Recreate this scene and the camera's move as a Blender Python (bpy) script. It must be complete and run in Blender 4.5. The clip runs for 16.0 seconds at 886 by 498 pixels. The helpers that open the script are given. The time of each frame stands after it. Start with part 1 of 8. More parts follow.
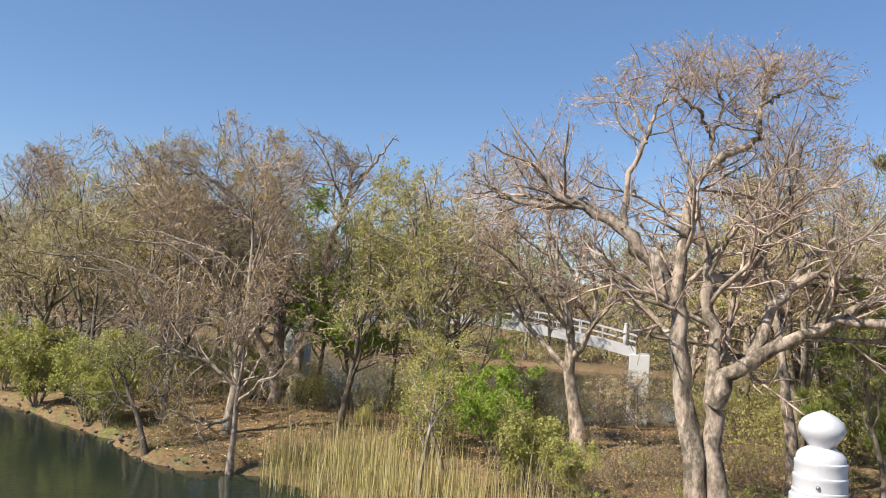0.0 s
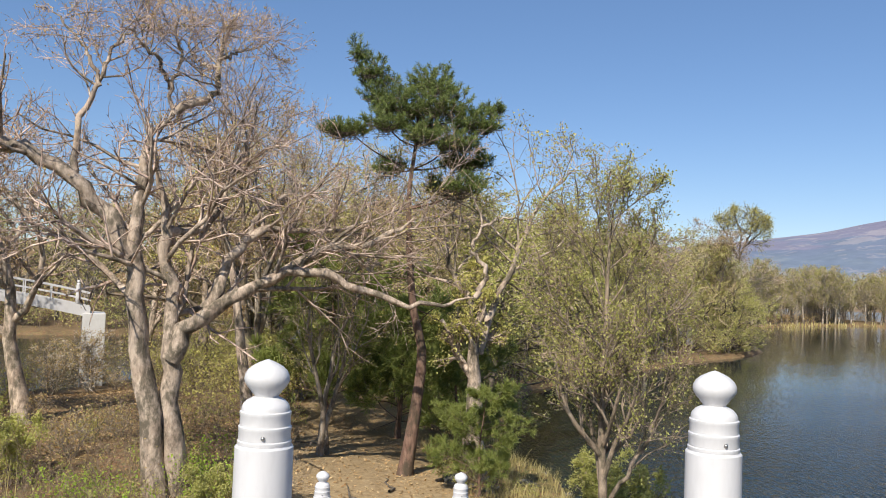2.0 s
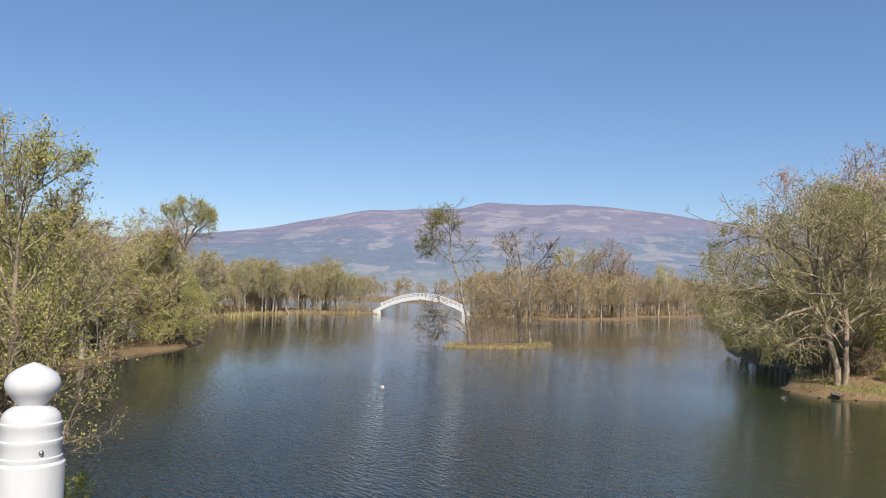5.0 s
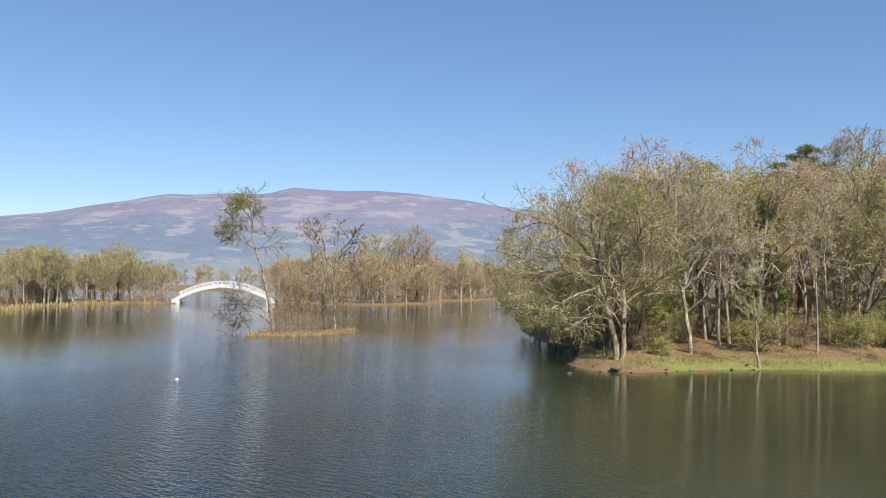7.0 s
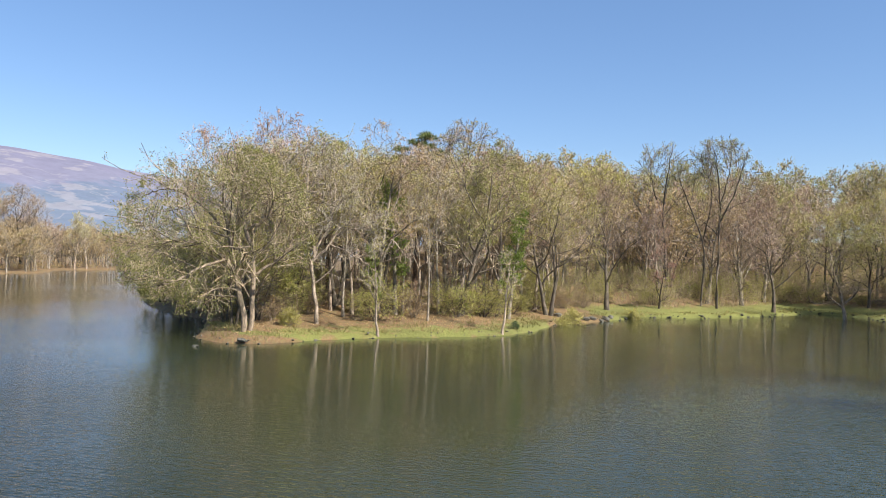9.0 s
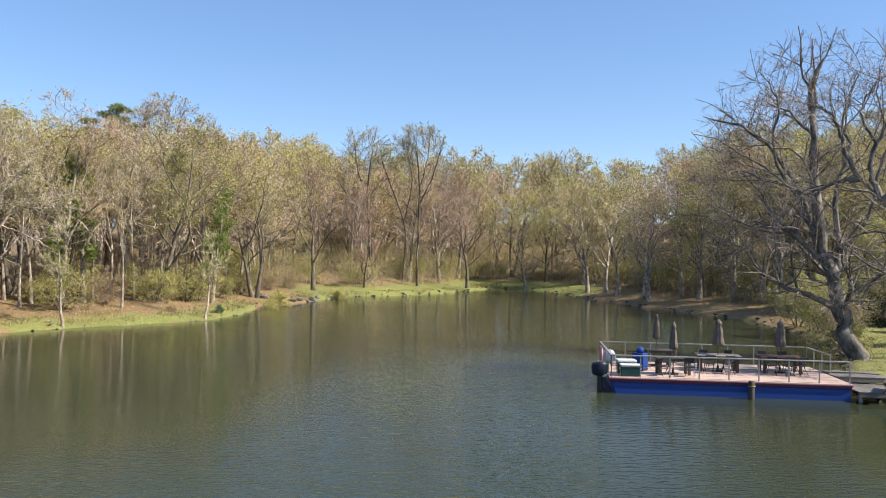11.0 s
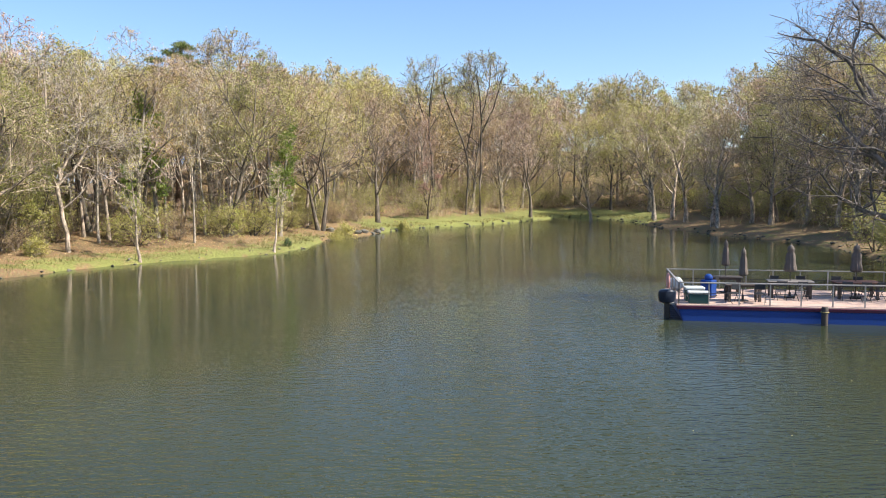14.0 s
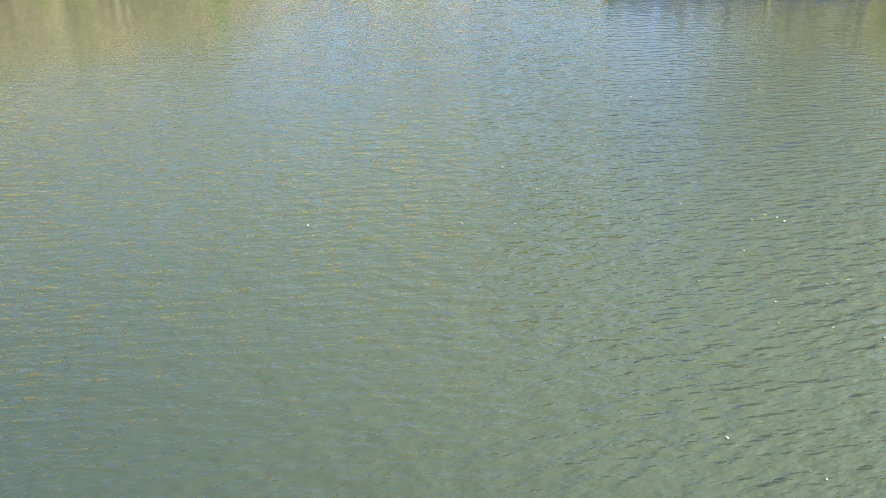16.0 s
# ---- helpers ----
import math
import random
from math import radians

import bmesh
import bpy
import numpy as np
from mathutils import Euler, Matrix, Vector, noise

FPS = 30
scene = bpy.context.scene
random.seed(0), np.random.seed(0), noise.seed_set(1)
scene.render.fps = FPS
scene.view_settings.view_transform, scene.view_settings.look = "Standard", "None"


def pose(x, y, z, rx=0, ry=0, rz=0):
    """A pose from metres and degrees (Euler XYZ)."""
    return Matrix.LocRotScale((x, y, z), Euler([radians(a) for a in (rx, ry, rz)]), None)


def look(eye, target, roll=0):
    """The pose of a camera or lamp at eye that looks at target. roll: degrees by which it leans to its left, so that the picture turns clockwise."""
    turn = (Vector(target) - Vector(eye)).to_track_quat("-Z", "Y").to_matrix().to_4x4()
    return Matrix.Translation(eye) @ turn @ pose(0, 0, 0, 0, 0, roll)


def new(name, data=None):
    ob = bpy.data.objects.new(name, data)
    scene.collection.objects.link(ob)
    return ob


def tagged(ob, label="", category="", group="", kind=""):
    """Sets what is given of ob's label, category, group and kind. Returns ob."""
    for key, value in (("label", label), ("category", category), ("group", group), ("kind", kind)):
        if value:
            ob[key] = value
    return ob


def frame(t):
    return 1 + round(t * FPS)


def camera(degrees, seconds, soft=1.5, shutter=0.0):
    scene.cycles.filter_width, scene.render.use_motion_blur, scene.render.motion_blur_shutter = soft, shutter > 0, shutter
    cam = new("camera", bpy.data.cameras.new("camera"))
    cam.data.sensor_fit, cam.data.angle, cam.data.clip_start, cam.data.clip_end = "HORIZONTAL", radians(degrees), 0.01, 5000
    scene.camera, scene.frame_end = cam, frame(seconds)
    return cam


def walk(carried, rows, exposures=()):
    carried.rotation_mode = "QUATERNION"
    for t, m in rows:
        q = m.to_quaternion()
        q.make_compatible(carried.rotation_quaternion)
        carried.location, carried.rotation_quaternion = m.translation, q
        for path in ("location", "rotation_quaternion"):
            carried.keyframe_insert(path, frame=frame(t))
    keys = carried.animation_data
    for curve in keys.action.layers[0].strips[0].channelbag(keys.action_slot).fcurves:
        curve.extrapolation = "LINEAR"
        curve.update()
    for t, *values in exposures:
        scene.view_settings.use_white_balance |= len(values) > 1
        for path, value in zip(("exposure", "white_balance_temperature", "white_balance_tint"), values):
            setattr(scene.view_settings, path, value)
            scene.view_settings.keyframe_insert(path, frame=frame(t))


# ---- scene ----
cam = camera(57.63, 16.0, soft=1.0)
# seconds, place, then tilt, lean and turn in degrees
PATH = [
    (0, -0.344, 0.111, 6.010, 93.97, -4.02, -2.66),
    (0.5, -0.269, 0.176, 6.010, 94.07, -3.39, -11.33),
    (1, -0.226, 0.246, 6.010, 93.75, -2.56, -20.56),
    (1.5, -0.209, 0.343, 6.010, 93.22, -2.06, -30.17),
    (2, -0.155, 0.420, 6.001, 92.76, -2.04, -39.66),
    (2.5, -0.053, 0.422, 5.992, 92.62, -2.02, -48.18),
    (3, 0.084, 0.384, 5.982, 92.71, -2.01, -55.38),
    (3.5, 0.232, 0.362, 5.973, 92.90, -1.87, -61.82),
    (4, 0.348, 0.364, 5.964, 93.10, -1.73, -67.84),
    (4.5, 0.445, 0.369, 5.955, 93.25, -1.60, -73.31),
    (7, 0.595, -0.025, 5.955, 92.52, -0.44, -91.01),
    (7.5, 0.635, -0.024, 5.955, 92.13, -0.68, -97.06),
    (8, 0.666, -0.012, 5.955, 91.71, -1.05, -103.81),
    (8.5, 0.678, -0.016, 5.955, 91.30, -1.42, -110.54),
    (9, 0.679, -0.045, 5.955, 90.98, -1.65, -116.86),
    (9.5, 0.673, -0.090, 5.955, 90.80, -1.65, -122.95),
    (10, 0.667, -0.138, 5.955, 90.58, -1.40, -128.72),
    (12.5, 0.628, -0.258, 5.955, 89.76, -0.85, -142.43),
    (13, 0.629, -0.240, 5.955, 89.23, -0.45, -140.23),
    (13.5, 0.639, -0.214, 5.955, 87.78, -0.01, -136.79),
    (14, 0.658, -0.192, 5.955, 85.13, 0.26, -132.98),
    (14.5, 0.681, -0.180, 5.955, 81.06, 0.49, -130.21),
    (15, 0.697, -0.178, 5.955, 76.32, 0.45, -128.95),
    (15.5, 0.709, -0.182, 5.955, 69.50, 0.17, -131.54),
    (16, 0.717, -0.194, 5.955, 62.05, 0.47, -137.35),
]
walk(cam, [(t, pose(*p)) for t, *p in PATH], exposures=[(0, 0.54), (1.5, 0.44), (2.5, 0.33), (4.5, 0.30), (7, 0.50), (8, 0.62), (10, 0.83), (12.5, 0.95), (13.5, 0.98), (14.5, 1.33), (15, 1.76), (15.5, 2.14), (16, 2.45)])

# ---------------------------------------------------------------- light
SUN_AZ, SUN_EL = 119.0, 43.0        # degrees from +y turning left, height
world = bpy.data.worlds.new("sky")
scene.world = world
world.use_nodes = True
wn = world.node_tree
sky = wn.nodes.new("ShaderNodeTexSky")
sky.sky_type = 'NISHITA'
sky.sun_disc = False
sky.sun_elevation = radians(SUN_EL)
sky.sun_rotation = radians(360 - SUN_AZ)
sky.altitude = 600
sky.air_density = 1.0
sky.dust_density = 0.25
sky.ozone_density = 2.2
tone = wn.nodes.new("ShaderNodeHueSaturation")
tone.inputs["Saturation"].default_value = 1.12
wn.links.new(sky.outputs[0], tone.inputs["Color"])
warm = wn.nodes.new("ShaderNodeMix")
warm.data_type, warm.blend_type = "RGBA", "MULTIPLY"
warm.inputs[0].default_value = 1.0
warm.inputs[7].default_value = (1.015, 0.99, 1.06, 1)
wn.links.new(tone.outputs[0], warm.inputs[6])
haze = wn.nodes.new("ShaderNodeMix")
haze.data_type = "RGBA"
haze.inputs[0].default_value = 0.2
haze.inputs[7].default_value = (2.1, 3.6, 6.2, 1)
wn.links.new(warm.outputs[2], haze.inputs[6])
wn.links.new(haze.outputs[2], wn.nodes["Background"].inputs[0])
wn.nodes["Background"].inputs[1].default_value = 0.09
sun = new("sun", bpy.data.lights.new("sun", 'SUN'))
sun.data.energy = 5.0
sun.data.angle = radians(0.53)
sun.data.color = (1.0, 0.925, 0.80)
sdir = Vector((-math.sin(radians(SUN_AZ)) * math.cos(radians(SUN_EL)),
               math.cos(radians(SUN_AZ)) * math.cos(radians(SUN_EL)), math.sin(radians(SUN_EL))))
sun.matrix_world = look(sdir * 60, (0, 0, 0))


# ---------------------------------------------------------------- materials
def nodes_of(name):
    m = bpy.data.materials.new(name)
    m.use_nodes = True
    t = m.node_tree
    return m, t, t.nodes["Principled BSDF"]


def node(t, kind, **values):
    n = t.nodes.new(kind)
    for k, v in values.items():
        n.inputs[k.replace("_", " ")].default_value = v
    return n


def coords(t, scale=(1, 1, 1), kind="Object", turn=(0, 0, 0)):
    c = t.nodes.new("ShaderNodeTexCoord")
    mp = t.nodes.new("ShaderNodeMapping")
    mp.inputs["Scale"].default_value = scale
    mp.inputs["Rotation"].default_value = [radians(a) for a in turn]
    t.links.new(c.outputs[kind], mp.inputs[0])
    return mp.outputs[0]


def world_coords(t, scale=(1, 1, 1), turn=0):
    """World place, first turned, then stretched."""
    g = t.nodes.new("ShaderNodeNewGeometry")
    last = g.outputs["Position"]
    if turn:
        m0 = t.nodes.new("ShaderNodeMapping")
        m0.inputs["Rotation"].default_value = (0, 0, radians(turn))
        t.links.new(last, m0.inputs[0])
        last = m0.outputs[0]
    mp = t.nodes.new("ShaderNodeMapping")
    mp.inputs["Scale"].default_value = scale
    t.links.new(last, mp.inputs[0])
    return mp.outputs[0]


def noise_out(t, vec, scale, detail=4.0, rough=0.6):
    n = node(t, "ShaderNodeTexNoise", Scale=scale, Detail=detail, Roughness=rough)
    t.links.new(vec, n.inputs["Vector"])
    return n.outputs["Fac"]


def ramp(t, fac, stops):
    r = t.nodes.new("ShaderNodeValToRGB")
    e = r.color_ramp.elements
    while len(e) < len(stops):
        e.new(0.5)
    for el, (p, c) in zip(e, stops):
        el.position, el.color = p, (*c, 1)
    t.links.new(fac, r.inputs[0])
    return r.outputs[0]


def mix(t, fac, a, b, mode="MIX"):
    m = t.nodes.new("ShaderNodeMix")
    m.data_type, m.blend_type = "RGBA", mode
    for sock, v in ((m.inputs[0], fac), (m.inputs[6], a), (m.inputs[7], b)):
        if hasattr(v, "is_output"):
            t.links.new(v, sock)
        elif isinstance(v, tuple):
            sock.default_value = (*v, 1)
        else:
            sock.default_value = v
    return m.outputs[2]


def math_node(t, op, a, b=0.0):
    m = t.nodes.new("ShaderNodeMath")
    m.operation = op
    for sock, v in ((m.inputs[0], a), (m.inputs[1], b)):
        if hasattr(v, "is_output"):
            t.links.new(v, sock)
        else:
            sock.default_value = v
    return m.outputs[0]


def bump(t, p, height, strength, distance):
    b = node(t, "ShaderNodeBump", Strength=strength, Distance=distance)
    t.links.new(height, b.inputs["Height"])
    t.links.new(b.outputs[0], p.inputs["Normal"])
    return b


def bark(name, dark, mid, pale, stretch=0.25, fine=9.0, strength=0.7, patch=0.9):
    m, t, p = nodes_of(name)
    v = coords(t, (1, 1, stretch))
    grain = noise_out(t, v, fine, 6, 0.7)
    big = noise_out(t, coords(t), patch, 4, 0.6)
    c = ramp(t, grain, [(0.32, dark), (0.5, mid), (0.68, pale)])
    c2 = mix(t, ramp(t, big, [(0.4, (0, 0, 0)), (0.62, (1, 1, 1))]), c, mix(t, 0.55, c, pale))
    # dark moss and damp streaks
    stain = noise_out(t, coords(t, (1, 1, 0.5)), patch * 3.2, 5, 0.7)
    c2 = mix(t, ramp(t, stain, [(0.46, (0, 0, 0)), (0.6, (0.85, 0.85, 0.85))]), c2, mix(t, 0.5, dark, (0.05, 0.055, 0.03)))
    info = t.nodes.new("ShaderNodeObjectInfo")
    shade = math_node(t, "MULTIPLY_ADD", info.outputs["Random"], 0.35)
    shade.node.inputs[2].default_value = 0.85
    t.links.new(mix(t, 1.0, c2, shade, "MULTIPLY"), p.inputs["Base Color"])
    p.inputs["Roughness"].default_value = 0.9
    bump(t, p, grain, strength, 0.06)
    return m


def leaf(name, a, b, c, glow=0.4):
    """Thin leaves: part of the light goes through them."""
    m, t, p = nodes_of(name)
    g = t.nodes.new("ShaderNodeNewGeometry")
    col = ramp(t, g.outputs["Random Per Island"], [(0.0, a), (0.5, b), (1.0, c)])
    info = t.nodes.new("ShaderNodeObjectInfo")
    shade = math_node(t, "MULTIPLY_ADD", info.outputs["Random"], 0.3)
    shade.node.inputs[2].default_value = 0.85
    col = mix(t, 1.0, col, shade, "MULTIPLY")
    t.links.new(col, p.inputs["Base Color"])
    p.inputs["Roughness"].default_value = 0.6
    tr = t.nodes.new("ShaderNodeBsdfTranslucent")
    t.links.new(col, tr.inputs[0])
    ms = t.nodes.new("ShaderNodeMixShader")
    ms.inputs[0].default_value = glow
    t.links.new(p.outputs[0], ms.inputs[1])
    t.links.new(tr.outputs[0], ms.inputs[2])
    t.links.new(ms.outputs[0], t.nodes["Material Output"].inputs[0])
    return m


def paint(name, colour, rough=0.4, wear=(0.5, 0.5, 0.5), amount=0.25, metal=0.0, scale=6.0, strength=0.12):
    m, t, p = nodes_of(name)
    v = coords(t)
    n1 = noise_out(t, v, scale, 6, 0.7)
    n2 = noise_out(t, coords(t, (1, 1, 0.25)), scale * 5, 4, 0.6)
    worn = tuple(a * (1 - amount) + b * amount for a, b in zip(colour, wear))
    c = ramp(t, n1, [(0.38, worn), (0.6, colour)])
    streak = ramp(t, n2, [(0.35, tuple(x * 0.86 for x in colour)), (0.55, colour)])
    t.links.new(mix(t, 0.35, c, streak), p.inputs["Base Color"])
    p.inputs["Roughness"].default_value = rough
    p.inputs["Metallic"].default_value = metal
    bump(t, p, n2, strength, 0.006)
    return m


def wood(name, dark, pale, rough=0.75):
    m, t, p = nodes_of(name)
    g = noise_out(t, coords(t, (1.2, 14, 14)), 3.0, 5, 0.6)
    n2 = noise_out(t, coords(t), 1.5, 4, 0.6)
    info = t.nodes.new("ShaderNodeObjectInfo")
    c = ramp(t, g, [(0.3, dark), (0.7, pale)])
    c = mix(t, math_node(t, "MULTIPLY", n2, 0.5), c, tuple(x * 0.6 for x in dark))
    shade = math_node(t, "MULTIPLY_ADD", info.outputs["Random"], 0.3)
    shade.node.inputs[2].default_value = 0.85
    t.links.new(mix(t, 1.0, c, shade, "MULTIPLY"), p.inputs["Base Color"])
    p.inputs["Roughness"].default_value = rough
    bump(t, p, g, 0.3, 0.01)
    return m


BARK_OAK = bark("oak_bark", (0.085, 0.062, 0.045), (0.24, 0.18, 0.13), (0.42, 0.335, 0.25), 0.3, 8.0)
BARK_PALE = bark("pale_bark", (0.095, 0.07, 0.052), (0.36, 0.275, 0.21), (0.66, 0.54, 0.43), 0.4, 7.0)
BARK_DARK = bark("dark_bark", (0.045, 0.036, 0.03), (0.125, 0.098, 0.075), (0.24, 0.195, 0.15), 0.25, 9.0)
BARK_GREY = bark("grey_bark", (0.11, 0.088, 0.068), (0.30, 0.248, 0.195), (0.48, 0.415, 0.335), 0.3, 8.0)
BARK_ASH = bark("ashen_bark", (0.055, 0.046, 0.042), (0.155, 0.13, 0.116), (0.29, 0.25, 0.225), 0.3, 8.0)
BARK_PINE = bark("pine_bark", (0.05, 0.027, 0.02), (0.15, 0.085, 0.06), (0.26, 0.17, 0.125), 0.3, 7.0)
TWIG_TAN = bark("tan_twigs", (0.24, 0.17, 0.105), (0.49, 0.38, 0.25), (0.68, 0.555, 0.40), 1.0, 4.0, 0.1)
TWIG_PALE = bark("pale_twigs", (0.27, 0.22, 0.17), (0.53, 0.45, 0.365), (0.70, 0.62, 0.52), 1.0, 4.0, 0.1)
TWIG_BROWN = bark("brown_twigs", (0.12, 0.08, 0.055), (0.28, 0.2, 0.145), (0.46, 0.355, 0.265), 1.0, 4.0, 0.1)
TWIG_PINK = bark("rosy_twigs", (0.22, 0.14, 0.11), (0.46, 0.33, 0.265), (0.65, 0.515, 0.43), 1.0, 4.0, 0.1)
TWIG_GREY = bark("grey_twigs", (0.08, 0.064, 0.055), (0.19, 0.155, 0.135), (0.33, 0.28, 0.25), 1.0, 4.0, 0.1)
TWIG_DARK = bark("dark_twigs", (0.06, 0.046, 0.037), (0.14, 0.108, 0.086), (0.24, 0.19, 0.15), 1.0, 4.0, 0.1)

LEAF_BUD = leaf("bud_leaves", (0.42, 0.27, 0.115), (0.52, 0.375, 0.165), (0.50, 0.42, 0.16), 0.35)
LEAF_OLIVE = leaf("olive_leaves", (0.35, 0.325, 0.085), (0.46, 0.425, 0.12), (0.58, 0.515, 0.19), 0.35)
LEAF_YELLOW = leaf("yellow_green_leaves", (0.36, 0.355, 0.095), (0.46, 0.445, 0.135), (0.58, 0.53, 0.22), 0.35)
LEAF_ALDER = leaf("alder_leaves", (0.30, 0.295, 0.07), (0.40, 0.39, 0.105), (0.52, 0.485, 0.18), 0.35)
LEAF_FRESH = leaf("pale_fresh_leaves", (0.36, 0.39, 0.15), (0.47, 0.50, 0.20), (0.58, 0.59, 0.28), 0.5)
LEAF_DEEP = leaf("deep_olive_leaves", (0.22, 0.23, 0.06), (0.31, 0.31, 0.09), (0.43, 0.41, 0.15), 0.45)
LEAF_IVY = leaf("ivy_leaves", (0.15, 0.22, 0.035), (0.23, 0.31, 0.055), (0.34, 0.41, 0.10), 0.45)
LEAF_GREEN = leaf("fresh_green_leaves", (0.22, 0.33, 0.03), (0.33, 0.47, 0.05), (0.44, 0.56, 0.09), 0.45)
LEAF_PINK = leaf("pink_brown_leaves", (0.42, 0.23, 0.16), (0.52, 0.31, 0.21), (0.48, 0.35, 0.19), 0.35)
LEAF_RED = leaf("red_leaves", (0.50, 0.26, 0.21), (0.58, 0.34, 0.27), (0.52, 0.36, 0.26), 0.45)
LEAF_SALLOW = leaf("grey_green_leaves", (0.32, 0.33, 0.075), (0.43, 0.425, 0.115), (0.53, 0.505, 0.185), 0.35)
LEAF_DARK = leaf("dark_green_leaves", (0.02, 0.05, 0.015), (0.035, 0.085, 0.02), (0.06, 0.12, 0.03), 0.2)
NEEDLE = leaf("pine_needles", (0.075, 0.11, 0.028), (0.135, 0.18, 0.045), (0.23, 0.26, 0.075), 0.2)
NEEDLE_PALE = leaf("pale_pine_needles", (0.13, 0.165, 0.035), (0.21, 0.25, 0.055), (0.31, 0.33, 0.09), 0.3)
REED = leaf("dry_reeds", (0.31, 0.25, 0.09), (0.44, 0.37, 0.15), (0.55, 0.47, 0.24), 0.25)
LITTER = leaf("fallen_leaves", (0.26, 0.15, 0.06), (0.42, 0.27, 0.12), (0.56, 0.42, 0.23), 0.1)
GRASS_BLADE = leaf("grass_blades", (0.15, 0.15, 0.04), (0.27, 0.25, 0.08), (0.40, 0.34, 0.16), 0.3)

WHITE = paint("white_paint", (0.60, 0.595, 0.605), 0.38, (0.55, 0.53, 0.5), 0.2)
WHITE_WORN = paint("weathered_white_paint", (0.60, 0.595, 0.59), 0.55, (0.4, 0.38, 0.34), 0.3)
DECKING = wood("grey_planks", (0.20, 0.17, 0.14), (0.36, 0.32, 0.27))
STEEL = paint("bolt_steel", (0.45, 0.44, 0.42), 0.4, (0.2, 0.15, 0.1), 0.3, 1.0)


def ground_material():
    m, t, p = nodes_of("leaf_litter_ground")
    w = world_coords(t)
    fine = noise_out(t, w, 7.0, 8, 0.75)
    mid = noise_out(t, w, 0.9, 5, 0.6)
    big = noise_out(t, w, 0.16, 4, 0.55)
    vor = node(t, "ShaderNodeTexVoronoi", Scale=11.0)
    t.links.new(w, vor.inputs["Vector"])
    litter = ramp(t, fine, [(0.25, (0.08, 0.045, 0.022)), (0.45, (0.24, 0.15, 0.07)), (0.62, (0.38, 0.26, 0.13)), (0.8, (0.50, 0.38, 0.22))])
    litter = mix(t, 0.3, litter, mix(t, 1.0, litter, vor.outputs["Color"], "MULTIPLY"))
    litter = mix(t, ramp(t, mid, [(0.45, (0, 0, 0)), (0.7, (0.55, 0.55, 0.55))]), litter, (0.10, 0.085, 0.04))
    grass = ramp(t, fine, [(0.3, (0.08, 0.095, 0.018)), (0.5, (0.19, 0.20, 0.05)), (0.75, (0.36, 0.335, 0.12))])
    att = t.nodes.new("ShaderNodeAttribute")
    att.attribute_name = "zones"
    sep = t.nodes.new("ShaderNodeSeparateColor")
    t.links.new(att.outputs["Color"], sep.inputs[0])
    edge = math_node(t, "ADD", sep.outputs[0], math_node(t, "MULTIPLY", math_node(t, "SUBTRACT", mid, 0.5), 1.1))
    gmask = ramp(t, edge, [(0.38, (0, 0, 0)), (0.62, (1, 1, 1))])
    c = mix(t, gmask, litter, grass)
    earth = ramp(t, fine, [(0.3, (0.22, 0.145, 0.07)), (0.5, (0.37, 0.265, 0.14)), (0.75, (0.52, 0.40, 0.24))])
    pe = math_node(t, "ADD", sep.outputs[1], math_node(t, "MULTIPLY", math_node(t, "SUBTRACT", mid, 0.5), 0.8))
    c = mix(t, ramp(t, pe, [(0.4, (0, 0, 0)), (0.6, (1, 1, 1))]), c, earth)
    gravel = ramp(t, fine, [(0.3, (0.15, 0.135, 0.12)), (0.7, (0.33, 0.30, 0.27))])
    c = mix(t, ramp(t, math_node(t, "ADD", sep.outputs[2], math_node(t, "MULTIPLY", math_node(t, "SUBTRACT", mid, 0.5), 0.4)), [(0.42, (0, 0, 0)), (0.55, (1, 1, 1))]), c, gravel)
    c = mix(t, 1.0, c, ramp(t, big, [(0.35, (0.78, 0.78, 0.78)), (0.65, (1.0, 1.0, 1.0))]), "MULTIPLY")
    t.links.new(c, p.inputs["Base Color"])
    p.inputs["Roughness"].default_value = 0.95
    bump(t, p, fine, 0.8, 0.06)
    return m


